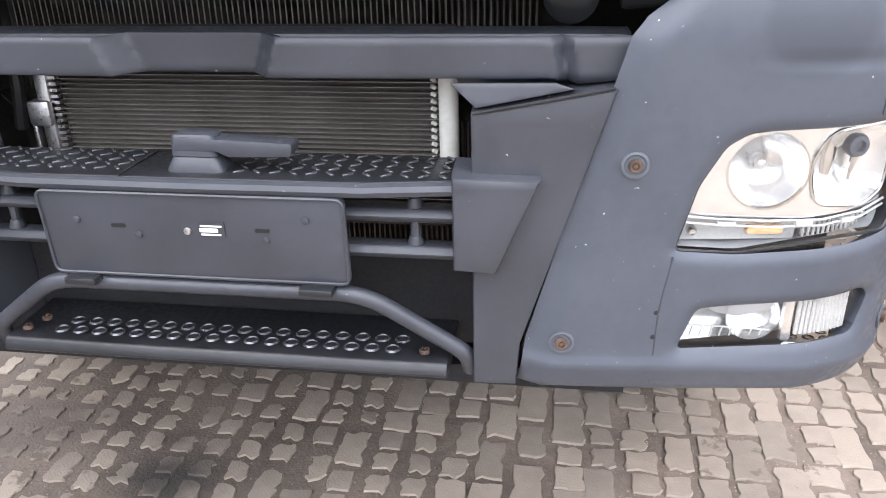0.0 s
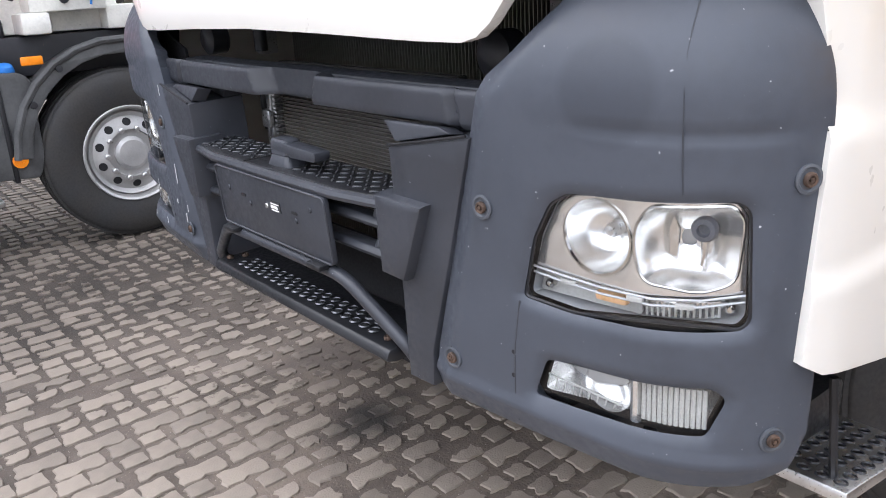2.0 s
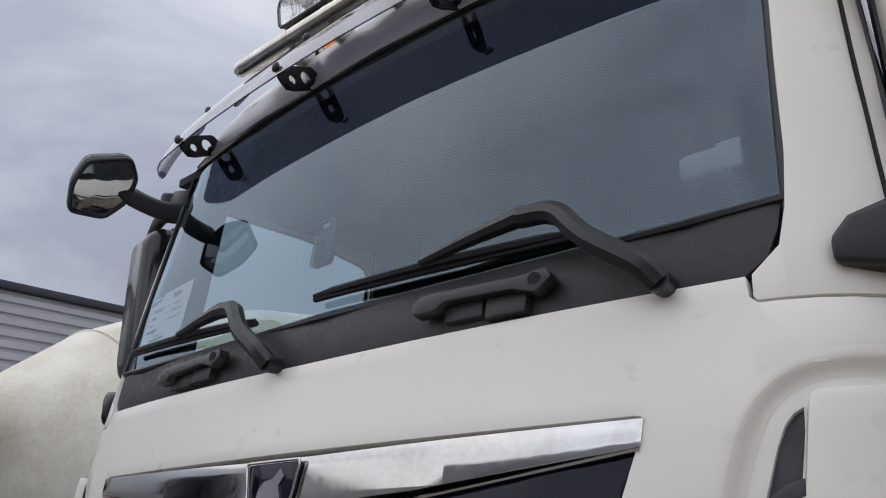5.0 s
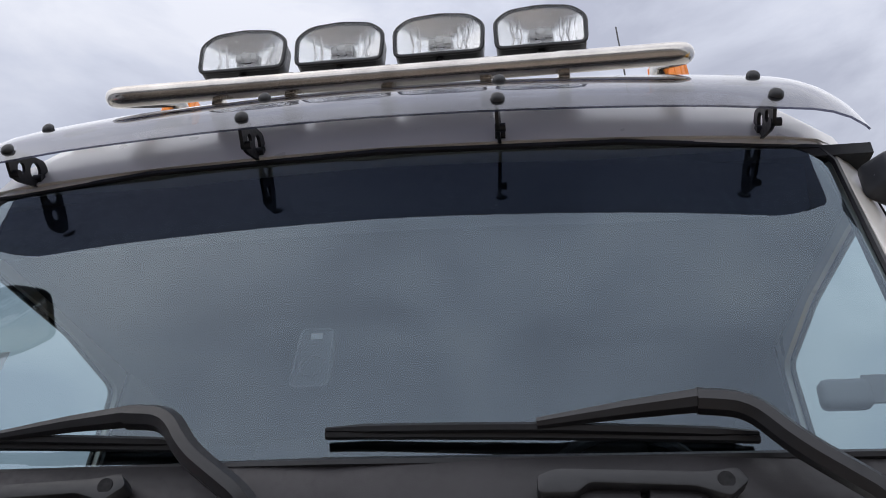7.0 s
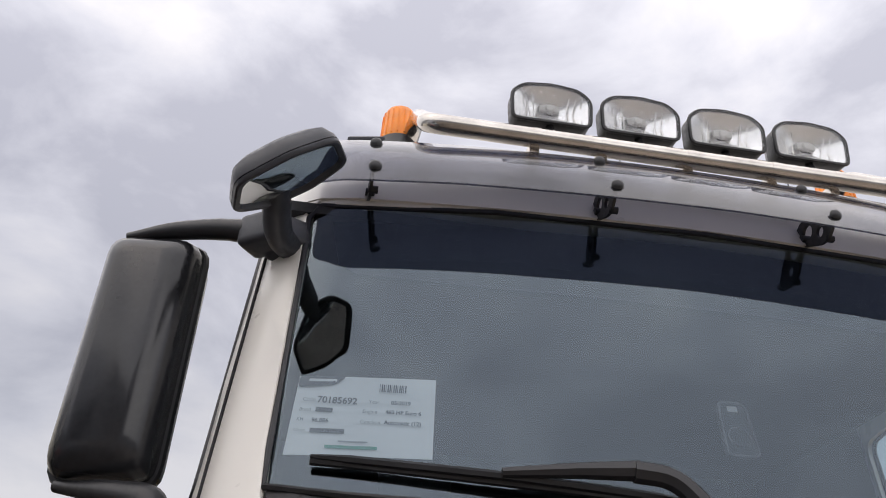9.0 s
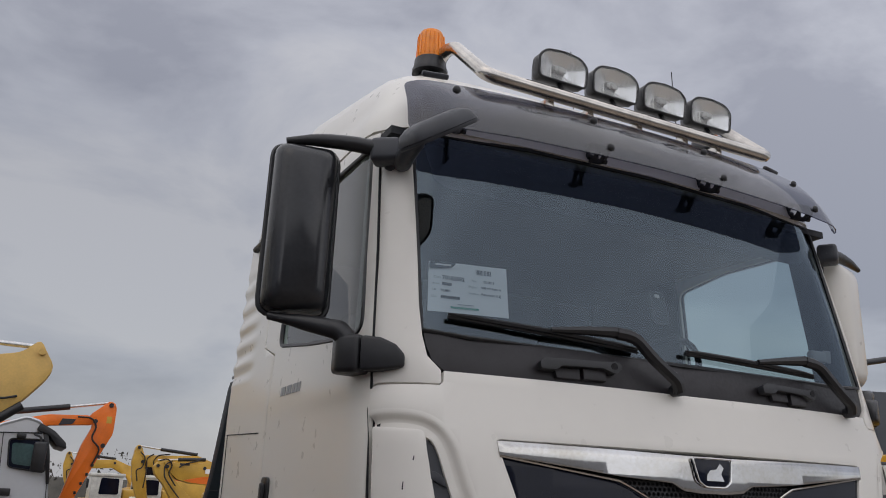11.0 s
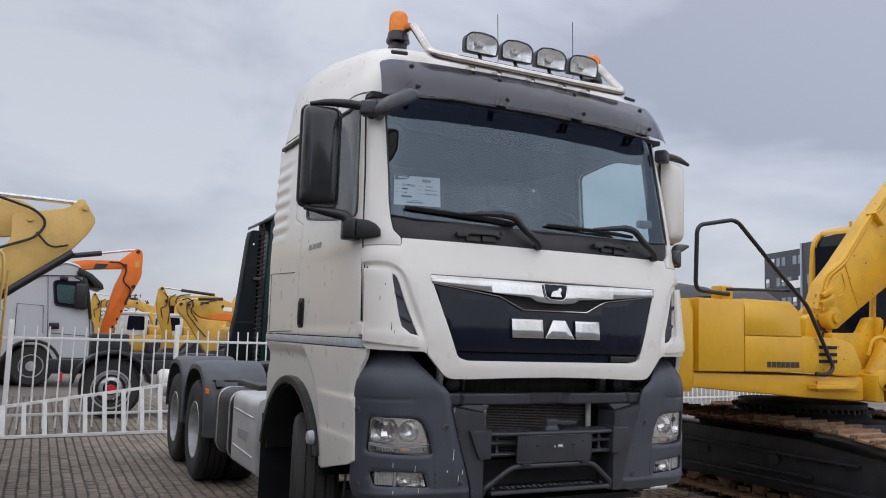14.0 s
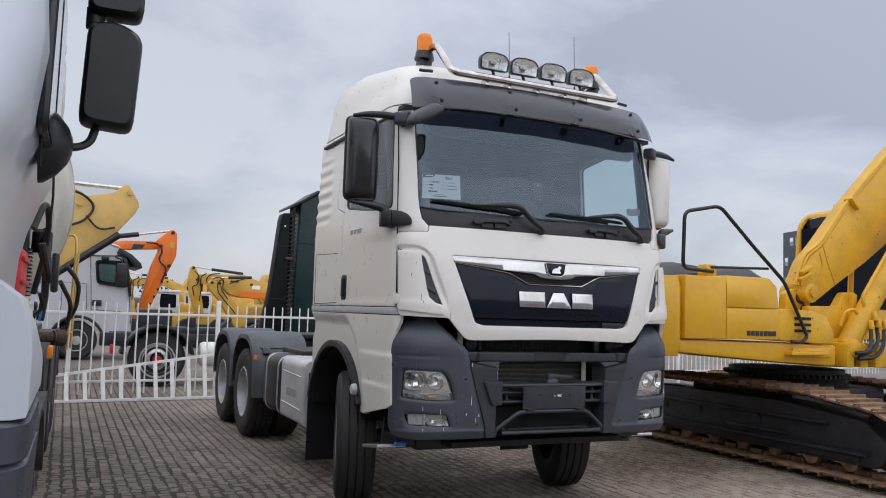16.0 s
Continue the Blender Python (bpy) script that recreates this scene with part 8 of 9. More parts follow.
def far_excavator(x, y, s, mt, label, folded):
    """An excavator resting its stick on the ground; folded tells the two postures that stand in the yard apart."""
    th = thing("excavator", (x, y, 0), label, "excavator", "excavators behind the fence")
    q = lambda pl, r=0.06: fillet([(x + a * s, b * s) for a, b in pl], r * s, 3)
    at = lambda a, b, d=0.0: (x + a * s, y + d, b * s)
    if folded:
        stick, boom_ = [(-0.05, 2.95), (0.04, 3.03), (0.14, 2.92), (0.24, 2.68), (0.34, 2.15), (0.46, 1.48), (0.56, 0.75), (0.16, 0.75), (0.15, 1.40), (-0.04, 1.95), (-0.12, 2.46)], [(0.22, 2.70), (0.9, 2.72), (1.9, 2.76), (2.7, 2.45), (3.3, 1.5), (2.8, 1.4), (2.4, 2.1), (1.8, 2.42), (0.9, 2.36), (0.32, 2.34)]
        rod, ram, joints = ((0.10, 2.98), (0.74, 2.91)), ((0.72, 2.91), (1.9, 2.80)), ((0.04, 2.93), (0.20, 2.50), (1.86, 2.62))
        hoses = ([(0.08, 2.80), (0.26, 2.64), (0.20, 2.30), (0.02, 2.25), (0.10, 1.9)], [(0.5, 2.74), (0.3, 2.62), (0.34, 2.2), (0.30, 1.7)], [(1.0, 2.76), (0.62, 2.72), (0.50, 2.5), (0.58, 2.36)])
    else:
        stick, boom_ = [(-0.02, 2.33), (0.08, 2.46), (0.30, 2.46), (0.52, 2.10), (0.90, 1.72), (1.34, 1.28), (1.42, 0.66), (1.10, 0.66), (0.80, 1.10), (0.34, 1.80), (0.04, 2.12)], [(0.24, 2.50), (1.0, 2.42), (1.5, 2.52), (2.0, 2.47), (2.7, 2.15), (3.2, 1.3), (2.7, 1.25), (2.0, 1.84), (1.1, 1.88), (0.70, 1.98), (0.34, 2.28)]
        rod, ram, joints = ((0.10, 2.52), (0.70, 2.56)), ((0.68, 2.56), (1.5, 2.60)), ((0.10, 2.36), (0.36, 2.34), (1.46, 2.34))
        hoses = ([(0.12, 2.50), (0.34, 2.58), (0.52, 2.40), (0.40, 2.15), (0.66, 1.8)], [(0.5, 2.52), (0.28, 2.40), (0.30, 2.05), (0.62, 1.66), (0.95, 1.3)], [(1.4, 2.62), (1.1, 2.50), (0.9, 2.46), (0.7, 2.34)])
    part("stick", prism(q(stick), y - 0.17, y + 0.17, "y", 0.012), mt, th)
    boom_ob = part("boom", prism(q(boom_), y - 0.22, y + 0.22, "y", 0.012), mt, th)
    part("rod", cyl(at(*rod[0]), at(*rod[1]), 0.028 * s, 8), ALU, th)
    part("cylinder", cyl(at(*ram[0]), at(*ram[1]), 0.055 * s, 10, 0.008), BLACKP, th)
    part("stick_cylinder", cyl(at(stick[2][0] + 0.12, stick[2][1] - 0.5, 0.26), at(stick[6][0] - 0.05, stick[6][1] + 0.55, 0.26), 0.05 * s, 10), BLACKP, th)
    for a, b in joints:
        part("pin", cyl(at(a, b, -0.25), at(a, b, 0.25), 0.05 * s, 12), UNDER, th)
    for pts in hoses:
        part("boom_hose", tube(arc_path([at(a, b, -0.25) for a, b in pts], 0.12 * s), 0.02 * s, 6), HOSE, th)
    if not folded:
        part("stripe", prism(q([(0.86, 1.97), (1.15, 1.90), (2.02, 1.86), (2.06, 2.06), (1.5, 2.10)], 0.02), y - 0.234, y - 0.222, "y"), ORANGE, boom_ob)
        part("plain_mark", box(x + 1.48 * s, y - 0.24, 2.18 * s, x + 1.78 * s, y - 0.225, 2.32 * s), CARD, boom_ob, "white plain mark")
    part("plain_mark", box(x + 0.72 * s, y - 0.24, 2.40 * s, x + 1.0 * s, y - 0.225, 2.46 * s), INK, boom_ob)
    part("house", prism(q([(2.4, 1.05), (5.5, 1.05), (5.6, 1.3), (5.5, 1.95), (3.9, 2.0), (2.4, 1.6)], 0.1), y - 1.2, y + 1.2, "y", 0.05), mt, th)
    cab_ = part("operator_cab", prism(q([(2.6, 1.1), (3.8, 1.1), (3.8, 2.75), (3.6, 2.85), (2.9, 2.85), (2.65, 2.3)], 0.08), y + 0.25, y + 1.2, "y", 0.03), mt, th)
    part("cab_glass", prism(q([(2.8, 1.9), (3.6, 1.9), (3.6, 2.7), (2.98, 2.7), (2.78, 2.3)], 0.05), y + 0.23, y + 0.25, "y"), GLOSSB, cab_)
    for d in (-1.1, 1.1):
        part("track", prism(q([(1.9, 0.3), (2.2, 0.0), (5.6, 0.0), (5.9, 0.3), (5.9, 0.65), (5.6, 0.95), (2.2, 0.95), (1.9, 0.65)], 0.15), y + d - 0.3, y + d + 0.3, "y", 0.02), UNDER, th)
    e = stick[7][0]
    part("bucket", prism(q([(e, 0.85), (e + 0.5, 0.85), (e + 0.75, 0.5), (e + 0.55, 0.1), (e, 0.0), (e - 0.15, 0.4)], 0.08), y - 0.5, y + 0.5, "y", 0.02), UNDER, th)


far_excavator(1.06, 26.0, 1.0, CATY, "yellow excavator with its stick upright in the yard", True)
far_excavator(1.36, 24.0, 1.0, CATY, "yellow excavator with an orange stripe in the yard", False)
far_excavator(-0.5, 36.0, 1.0, CATY, "yellow excavator far back in the yard", True)
far_excavator(3.6, 41.0, 1.05, CATY, "yellow excavator at the yard's end", False)


def site_machine(x, y, w):
    th = thing("wheeled_excavator", (x + w / 2, y, 0), "white-cabbed wheeled machine standing behind the fence", "excavator", "white machines in the yard")
    part("body", join(box(x - 0.3, y - 0.1, 0.55, x + w + 0.8, y + 2.0, 1.25, 0.08), box(x + w + 0.05, y, 1.2, x + w + 0.75, y + 1.9, 1.6, 0.08)), CATY, th, "yellow body")
    cb = part("cab", join(box(x, y - 0.12, 1.2, x + w, y + 1.6, 2.04, 0.05), box(x - 0.05, y - 0.18, 2.03, x + w + 0.05, y + 1.65, 2.14, 0.03)), OFFW, th, "white cab")
    part("window", prism(fillet([(x + 0.28, 1.42), (x + w - 0.12, 1.42), (x + w - 0.14, 1.96), (x + 0.32, 1.98)], 0.05, 2), y - 0.145, y - 0.12, "y"), GLOSSB, cb)
    part("mirror", box(x - 0.16, y - 0.2, 1.62, x - 0.08, y - 0.12, 1.92, 0.02), BLACKP, cb)
    for a in (0.1, w + 0.4):
        part("wheel", lathe([(0.15, -0.15), (0.45, -0.18), (0.5, -0.1), (0.5, 0.1), (0.45, 0.18), (0.15, 0.15)], 24, pose(x + a, y - 0.1, 0.5, 90)), RUBBER, th)


site_machine(0.13, 30.0, 1.06)
site_machine(1.82, 31.5, 0.95)

lorry = thing("lorry", (-2.4, 18.7, 0), "silver truck cab with black sun visor behind the fence", "truck")
lc = part("cab", loft([[(x, y, z) for x, z in fillet([(-4.6, 0.75), (-4.6, 2.30 + dz), (-3.2, 2.70 + dz), (-2.7, 2.98 + dz), (-2.22, 3.17 + dz), (-1.92, 3.09 + dz), (-1.74, 2.86), (-1.64, 2.40), (-1.50, 1.36), (-1.48, 0.55), (-2.1, 0.55), (-2.22, 0.82), (-2.5, 1.08), (-2.85, 1.16), (-3.2, 1.08), (-3.45, 0.75)], 0.08, 4)] for y, dz in ((18.74, -0.05), (18.70, 0.0), (18.80, 0.04), (20.9, 0.04), (21.0, 0.0))]), LSILV, lorry, "silver cab")
lwin = fillet([(-2.42, 2.07), (-1.67, 1.98), (-1.71, 2.69), (-2.49, 2.68)], 0.09, 4)
part("window", prism(lwin, 18.682, 18.70, "y"), GLOSSB, lc)
part("window_light", prism(fillet([(-2.36, 2.14), (-1.95, 2.10), (-1.97, 2.58), (-2.42, 2.60)], 0.08, 4), 18.674, 18.680, "y"), GREENGL, lc)
part("window_frame", tube([(a, 18.69, b) for a, b in lwin], 0.02, 6, close=True), BLACKP, lc)
part("front_corner", prism(fillet([(-1.84, 2.88), (-1.72, 2.84), (-1.62, 2.38), (-1.53, 1.75), (-1.60, 1.72), (-1.70, 2.3)], 0.03, 2), 18.67, 21.02, "y", 0.01), BLACKP, lc)
part("roof_line", tube([(-3.1, 18.69, 2.70), (-2.7, 18.69, 2.80), (-1.85, 18.69, 2.84)], 0.016, 6), BLACKP, lc)
part("visor", prism(fillet([(-1.98, 2.90), (-1.70, 2.80), (-1.52, 2.58), (-1.30, 2.52), (-1.34, 2.66), (-1.60, 2.90), (-1.92, 3.06)], 0.03, 3), 18.62, 21.0, "y", 0.02), BLACKP, lc)
mi = part("mirror", box(-1.98, 18.40, 1.98, -1.70, 18.58, 2.64, 0.06, 3), BLACKP, lc, "large black mirror")
part("mirror_arm", tube(arc_path([(-1.84, 18.5, 2.60), (-1.86, 18.5, 2.74), (-2.0, 18.68, 2.80)], 0.05), 0.025, 8), BLACKP, mi)
part("air_horn", box(-2.36, 18.60, 2.70, -2.16, 18.70, 2.80, 0.03), BLACKP, lc)
for pts in ([(-2.52, 18.69, 1.20), (-2.57, 18.69, 2.0), (-2.63, 18.69, 2.80)], [(-1.60, 18.69, 1.9), (-1.52, 18.69, 1.0)], [(-3.27, 18.69, 1.30), (-3.27, 18.69, 2.07), (-2.68, 18.69, 2.04), (-2.64, 18.69, 1.35)], [(-2.50, 18.69, 1.36), (-1.55, 18.69, 1.30)], [(-4.5, 18.69, 2.62), (-3.2, 18.69, 2.74), (-2.66, 18.69, 2.80)]):
    part("seam", tube(pts, 0.009, 5), BLACKP, lc)
part("door_handle", box(-2.52, 18.66, 1.46, -2.28, 18.70, 1.62, 0.03), BLACKP, lc)
part("arch_lip", tube([(-2.85 + 0.66 * math.cos(a), 18.69, 0.50 + 0.66 * math.sin(a)) for a in [radians(12 + 13 * i) for i in range(13)]], 0.04, 8), BLACKP, lc)
lw = part("wheel", lathe([(0.15, -0.15), (0.45, -0.17), (0.52, -0.1), (0.52, 0.1), (0.45, 0.17), (0.15, 0.15)], 32, pose(-2.85, 18.90, 0.52, 90)), RUBBER, lorry)
part("rim", lathe([(0.30, 0.02), (0.28, 0.05), (0.24, 0.0), (0.14, -0.03), (0.12, 0.03), (0.001, 0.04)], 28, pose(-2.85, 18.77, 0.52, 90), cap=False), RIM, lw)
part("trailer_box", box(-9.5, 18.8, 0.9, -4.75, 21.0, 2.2, 0.05), LSILV, lorry)

chassis = thing("lorry", (-1.5, 11.8, 0), "black truck chassis with a bright wheel rim behind the fence", "truck")
part("frame", join(box(-2.6, 11.6, 0.75, 2.5, 11.75, 1.0, 0.02), box(-2.4, 12.3, 0.75, 2.5, 12.45, 1.0, 0.02)), UNDER, chassis)
part("mudguard", prism([(-1.58 + r * math.cos(a), 0.50 + r * math.sin(a)) for r, aa in ((0.68, range(14)), (0.62, range(13, -1, -1))) for a in [radians(170 - i * 12.3) for i in aa]], 11.15, 11.75, "y", 0.01), BLACKP, chassis)
part("wheel", lathe([(0.28, -0.14), (0.45, -0.16), (0.52, -0.1), (0.52, 0.1), (0.45, 0.16), (0.28, 0.14)], 40, pose(-1.58, 11.4, 0.52, 90), close=True), RUBBER, chassis)
part("rim", join(lathe([(0.345, 0.0), (0.335, 0.03), (0.305, 0.03), (0.295, 0.01), (0.285, -0.02), (0.262, -0.02), (0.25, -0.06)], 40, pose(-1.58, 11.28, 0.50, 90), cap=False), lathe([(0.20, -0.05), (0.16, -0.02), (0.13, -0.02)], 24, pose(-1.58, 11.28, 0.52, 90), cap=False)), ALU, chassis)
part("hub", lathe([(0.29, -0.04), (0.12, -0.03), (0.09, 0.02), (0.06, 0.05), (0.001, 0.06)], 24, pose(-1.58, 11.3, 0.52, 90)), UNDER, chassis)
for k in range(10):
    part("wheel_nut", cyl((-1.58 + 0.165 * math.cos(k * math.pi / 5), 11.22, 0.50 + 0.165 * math.sin(k * math.pi / 5)), (-1.58 + 0.165 * math.cos(k * math.pi / 5), 11.27, 0.50 + 0.165 * math.sin(k * math.pi / 5)), 0.018, 8), ALU, chassis)
part("hub_cap", lathe([(0.09, 0), (0.08, 0.03), (0.001, 0.035)], 18, pose(-1.58, 11.245, 0.50, 90)), RED, chassis)
part("tail_lamp", box(-2.42, 11.3, 0.62, -2.36, 11.5, 0.78, 0.01), RED, chassis)
part("tank", lathe([(0.001, -0.02), (0.2, 0), (0.24, 0.06), (0.24, 0.5), (0.001, 0.55)], 24, pose(-0.80, 11.35, 0.62, 0, 90)), OFFW, chassis)
part("superstructure", join(box(-1.92, 11.75, 1.0, -1.28, 12.4, 1.46, 0.04), box(-1.22, 11.75, 0.98, 0.3, 12.4, 1.12, 0.03), cyl((-0.9, 11.9, 1.1), (-0.9, 11.9, 1.32), 0.09, 14, 0.01), cyl((-0.35, 11.9, 1.1), (-0.1, 12.1, 1.30), 0.05, 10)), UNDER, chassis)

green = thing("crane_truck", (1.1, 12.3, 0), "tall dark green machine with black hoses behind the tractor", "machine")
part("front_shell", prism(fillet([(0.50, 0.9), (0.62, 1.5), (0.70, 1.95), (0.855, 3.45), (0.89, 3.60), (1.05, 3.61), (1.045, 2.4), (1.06, 0.9)], 0.03, 2), 12.0, 12.35, "y", 0.015), BGREEN, green, "black-green tilted shell")
for z in (1.75, 2.88):
    part("shell_joint", box(lerp(z, (1.5, 1.95, 3.45), (0.62, 0.70, 0.855)), 11.992, z, 1.04, 12.0, z + 0.02), VOID, green)
part("plain_mark", box(0.93, 11.99, 3.30, 0.96, 11.998, 3.34), OFFW, green)
part("rear_shell", prism(fillet([(1.19, 0.9), (1.215, 2.5), (1.26, 3.84), (1.61, 4.05), (1.95, 4.05), (2.0, 0.9)], 0.03, 2), 11.95, 12.9, "y", 0.02), GREEN, green)
part("shell_joint", box(1.25, 11.942, 2.96, 1.98, 11.95, 2.975), VOID, green)
part("cap", prism([(1.02, 3.70), (1.30, 3.86), (1.62, 4.07), (2.0, 4.07), (2.0, 4.14), (1.60, 4.14), (1.30, 3.92), (1.02, 3.76)], 11.9, 12.9, "y", 0.01), BLACKP, green)
for k in range(4):
    part("hose", tube([(1.10 + 0.03 * math.sin(k), 12.05 + 0.05 * k, 1.0), (1.10 + 0.03 * math.cos(k), 12.05 + 0.05 * k, 2.4), (1.13, 12.05 + 0.05 * k, 3.75)], 0.045, 8), HOSE, green)
row("hose_fold", tube([(1.04, 12.0, 1.0), (1.19, 12.0, 1.03)], 0.016, 6), HOSE, green, [(0, 0, j * 0.09) for j in range(30)])
part("clamp", box(0.97, 11.93, 2.60, 1.12, 12.0, 2.66, 0.01), RUST, green)
part("base", box(0.2, 11.9, 0.0, 2.6, 13.4, 0.95, 0.05), UNDER, green)

# ---- buildings and the far edge ----
hall = thing("warehouse", (-19, 8, 0), "grey corrugated metal warehouse", "building")
part("wall", box(-22, -30, 0, -16.06, 60, 6.9), PANELG, hall)
for z in [3.5 + k * 0.24 for k in range(14)]:
    part("cladding_rib", prism([(-16.06, z), (-16.0, z + 0.03), (-16.0, z + 0.15), (-16.06, z + 0.18)], -30, 60, "y"), PANELG, hall)
for y in (-6, 4.5, 15, 26):
    part("panel_joint", box(-16.005, y, 0, -15.99, y + 0.04, 6.9), DARKP, hall)
row("low_panel", box(-16.06, -30, 0.2, -16.03, -24.06, 3.4), PANELG, hall, [(0, k * 6, 0) for k in range(15)])
part("roof_edge", box(-22.1, -30, 6.88, -15.9, 60, 7.05, 0.02), DARKP, hall)

office = thing("office_building", (78.9, 66.0, 0), "dark far office building with rows of windows", "building")
OA, OB = Vector((78.95, 68.00, 0)), Vector((76.39, 60.00, 0))
OD, ON = (OB - OA).normalized(), Vector((0.9524, -0.3048, 0))
OM = Matrix(((OD.x, -ON.x, 0, OA.x), (OD.y, -ON.y, 0, OA.y), (0, 0, 1, 0), (0, 0, 0, 1)))
OL = (OB - OA).length
part("wall", xf(box(0, -14, 0, OL, 0, 13.0, 0.05), OM), PANELD, office, "dark facade wing")
part("wall", xf(box(OL + 0.05, -16, 0, OL + 9, 0.4, 13.5, 0.05), OM), PANELD, office, "taller dark facade wing")
part("corner_pipe", xf(box(OL + 0.0, 0.4, 0, OL + 0.2, 0.55, 13.5), OM), STRIP, office)
for f in range(5):
    for k in range(12):
        x, y = 0.5 + k * OL / 7.4, (0.06 if k < 7 else 0.46)
        if (k * 7 + f * 3) % 4 != 0 and x < OL + 8 and abs(x - OL) > 0.8:
            w = part("window", xf(box(x, y - 0.1, 1.4 + f * 2.45, x + 0.75, y, 2.45 + f * 2.45), OM), WINDOW, office)
            part("blind", xf(box(x + 0.05, y, 1.9 + f * 2.45, x + 0.70, y + 0.03, 2.40 + f * 2.45), OM), CARD, w) if (k * 5 + f) % 3 == 0 else None
part("sign", xf(box(OL * 0.66, 0.06, 8.4, OL * 0.95, 0.12, 9.3), OM), CARD, office)

# bare trees and bushes along the horizon
rng = random.Random(4)
vs, fs = [], []
for i in range(6500):
    a = rng.uniform(-38, 95)
    d = rng.uniform(0, 10)
    x, y = a * 1.6, 95 + d - 0.15 * abs(a)
    h = 3.2 + 1.6 * math.sin(a * 0.35) + 1.0 * math.sin(a * 1.3 + 2)
    z = rng.uniform(0, max(1.2, h))
    r = rng.uniform(0.12, 0.42)
    b = len(vs)
    for k in range(3):
        vs.append((x + rng.uniform(-r, r), y + rng.uniform(-r, r), z + rng.uniform(-r, r)))
    fs.append([b, b + 1, b + 2])
tagged(part("far_woods", raw(vs, fs), HILL), "bare brown trees along the horizon", "trees", kind="stuff")
bank = tagged(part("bank", prism([(95, -0.1), (105, -0.1), (104, 2.2), (98, 1.8)], -70, 170, "x"), HILL), "low dark bank of shrubs", "bank", kind="structure")

# ---- paving blocks, half buried in the soil of their joints ----
PA = radians(89.6)
PU, PV = Vector((math.cos(PA), math.sin(PA))), Vector((-math.sin(PA), math.cos(PA)))
TOOTH = [(-0.092, -0.044), (-0.062, -0.049), (-0.03, -0.045), (0.0, -0.041), (0.03, -0.045), (0.062, -0.049), (0.092, -0.044), (0.096, -0.015), (0.089, 0.015), (0.092, 0.044), (0.062, 0.049), (0.03, 0.045), (0.0, 0.041), (-0.03, 0.045), (-0.062, 0.049), (-0.092, 0.044), (-0.088, 0.015), (-0.095, -0.015)]


HALF = [(-0.046, -0.043), (-0.022, -0.047), (0.0, -0.042), (0.024, -0.046), (0.046, -0.043), (0.049, -0.014), (0.044, 0.014), (0.046, 0.043), (0.022, 0.047), (0.0, 0.043), (-0.024, 0.046), (-0.046, 0.042), (-0.043, 0.012), (-0.048, -0.016)]


def block(c, rng, zt, bare, outline):
    """A toothed block, or the half of one that shows; bare says how much of it the soil leaves free."""
    n = len(outline)
    vs = []
    tx, ty = rng.uniform(-0.008, 0.008), rng.uniform(-0.012, 0.012)
    calm = min(1.0, max(0.0, (c.y - 2.0) / 3.5))
    w = (0.003 + 0.009 * (1 - bare)) * (1 - 0.6 * calm)
    j = [(rng.gauss(0, w), rng.gauss(0, w)) for _ in outline]
    sx, sy = bare * rng.uniform(0.85, 1.05), bare * rng.uniform(0.82, 1.04)
    sx, sy = sx + (0.93 - sx) * 0.6 * calm, sy + (0.90 - sy) * 0.7 * calm
    ox, oy = rng.gauss(0, 0.010 * (1.1 - bare)), rng.gauss(0, 0.008 - 0.006 * calm)
    for s, z in ((0.96, 0.0), (1.0, -0.0030), (1.02, -0.012)):
        for (a, b), (p, q) in zip(outline, j):
            a, b = ox + (a * sx + p) * s, oy + (b * sy + q) * s
            vs.append((c.x + PU.x * a + PV.x * b, c.y + PU.y * a + PV.y * b, zt + z + tx * a + ty * b))
    fs = [list(range(n))] + [[r * n + k, (r + 1) * n + k, (r + 1) * n + (k + 1) % n, r * n + (k + 1) % n] for r in (0, 1) for k in range(n)]
    return vs, fs


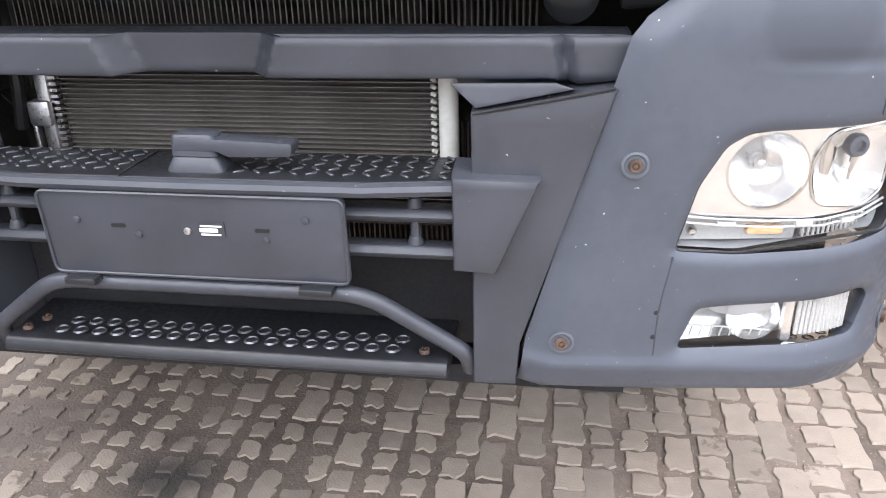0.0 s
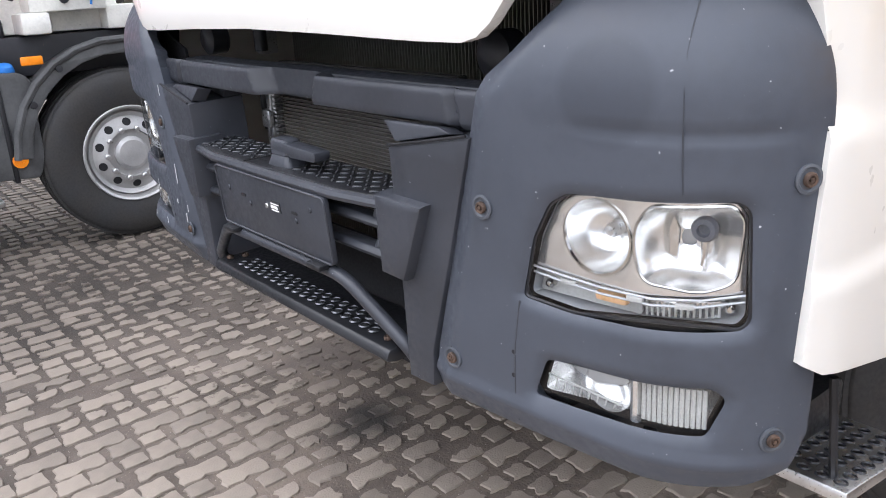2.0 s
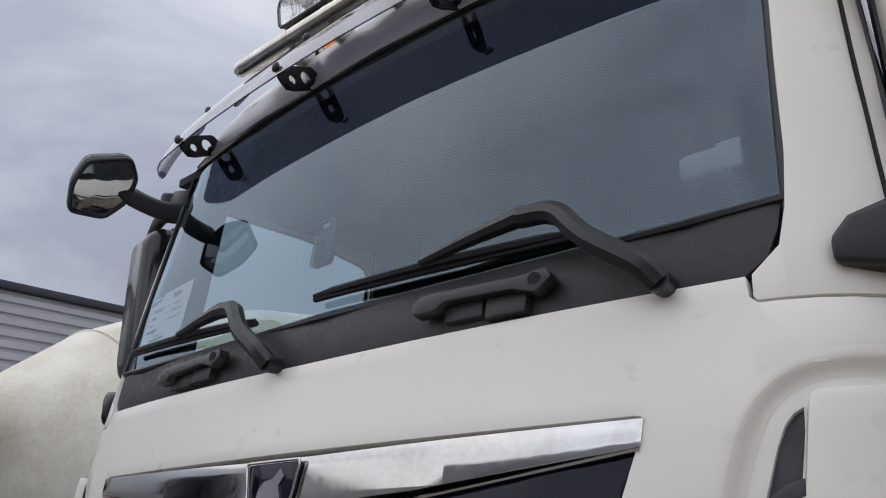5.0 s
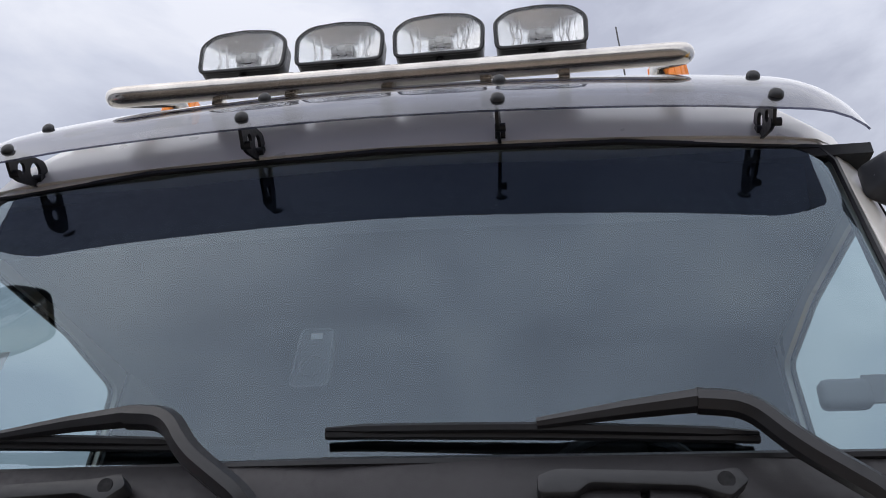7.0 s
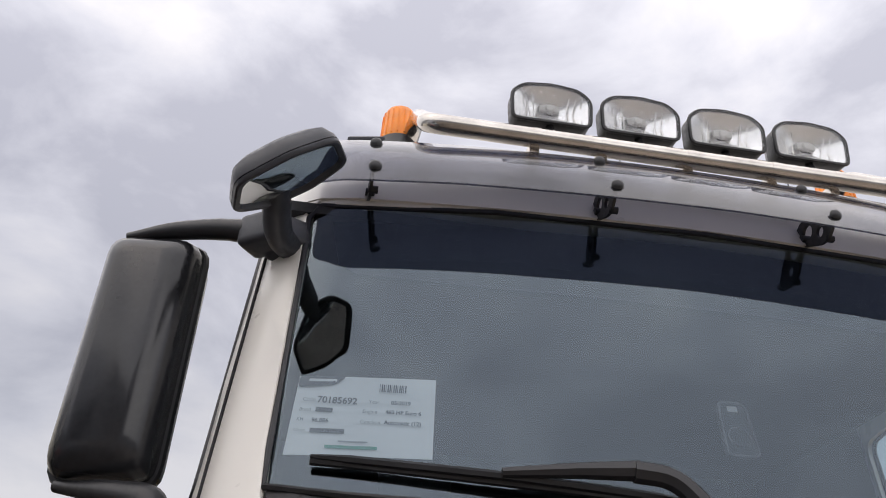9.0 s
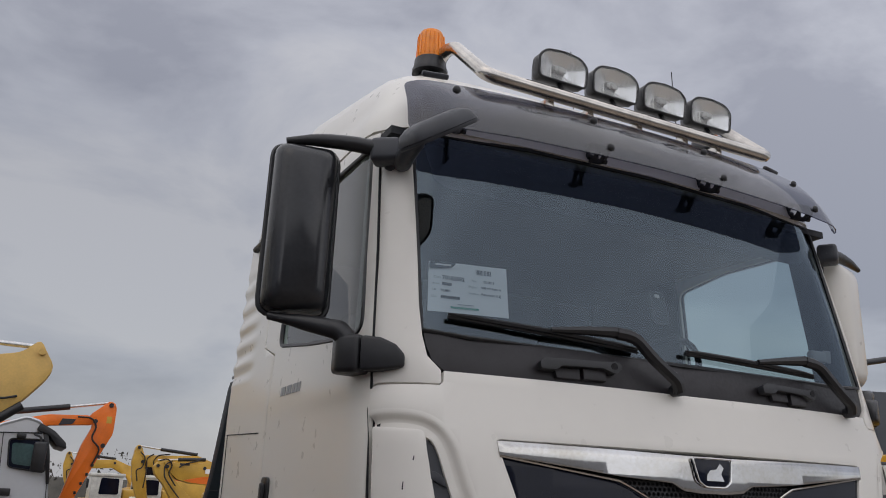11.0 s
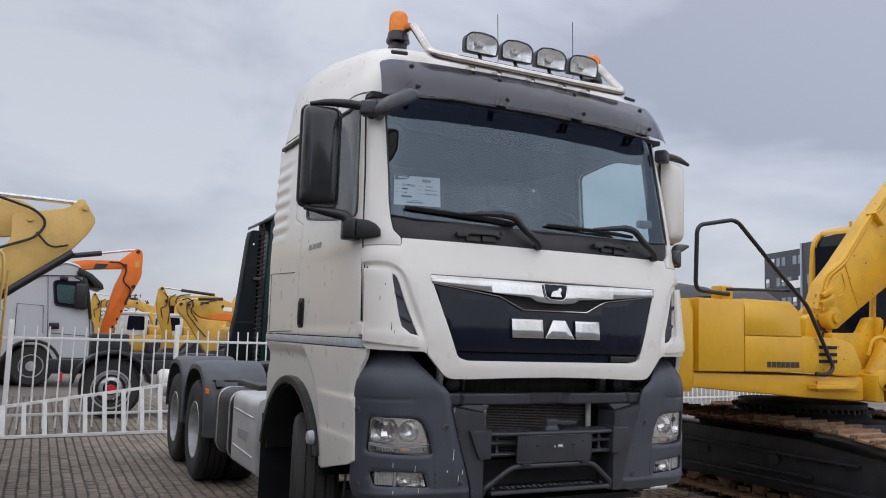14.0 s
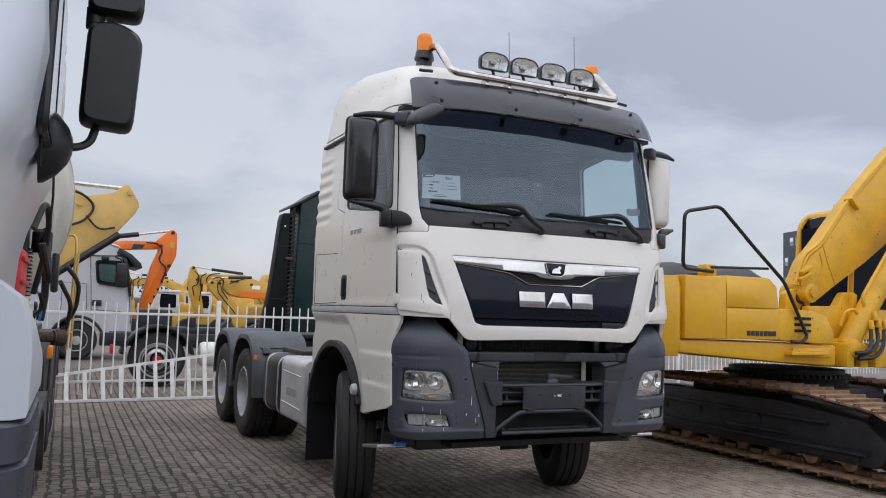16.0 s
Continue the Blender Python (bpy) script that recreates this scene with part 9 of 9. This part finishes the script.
def bareness(c, rng):
    """Soil lies thick in the open yard and thins out by the tractor's near corner and towards the fence."""
    d = noise.noise(Vector((c.x * 0.6 + 7, c.y * 0.6, 0.3))) + 0.5 * noise.noise(Vector((c.x * 1.9, c.y * 1.9, 4.2)))
    swept = max(min(1.0, max(0.0, (c.x + 0.05) / 0.45)) * min(1.0, max(0.0, (2.0 - c.y) / 1.0)), min(1.0, max(0.0, (c.y - 2.5) / 3.0)) * 0.8)
    return max(0.42, min(1.0, 0.80 + 0.18 * swept - 0.34 * (1 - 0.7 * swept) * d + rng.gauss(0, 0.09)))


prng = random.Random(11)
allv, allf = [], []
shared = {}
for kind, outline in (("full", TOOTH), ("half", HALF)):
    for k in range(9):
        v, f = block(Vector((0, 0)), prng, 0.0, 0.46 + 0.064 * k, outline)
        me = bpy.data.meshes.new("paving_block")
        me.from_pydata(v, [], f)
        me.materials.append(PAVE)
        shared[kind, k] = me
count = 0
for line in range(-175, 175):
    for col in range(-110, 110):
        mid = PU * ((col + 0.5 * (line % 2)) * 0.2) + PV * (line * 0.104) + Vector((0.472, 4.0))
        if not (-7 < mid.x < 9.5 and -6.5 < mid.y < 16):
            continue
        whole = prng.random() < 0.38
        for c, kind, outline in ([(mid, "full", TOOTH)] if whole else [(mid - PU * 0.05, "half", HALF), (mid + PU * 0.05, "half", HALF)]):
            zt = prng.gauss(0.0, 0.0006)
            bare = bareness(c, prng)
            if bare < 0.43 and prng.random() < 0.5:
                continue
            if -1.75 < c.x < 0.3 and -0.6 < c.y < 1.5 and count < 300:
                o = new("paving_block", shared[kind, min(8, max(0, int((bare - 0.43) / 0.064)))])
                o.parent = ground
                o.location = (c.x, c.y, zt - GROUND_Z)
                count += 1
                continue
            v, f = block(c, prng, zt, bare, outline)
            b = len(allv)
            allv += v
            allf += [[i + b for i in q] for q in f]
me = bpy.data.meshes.new("paving")
me.from_pydata(allv, [], allf)
me.materials.append(PAVE)
paving = tagged(new("paving", me), "worn toothed concrete paving blocks", "paving", kind="stuff")
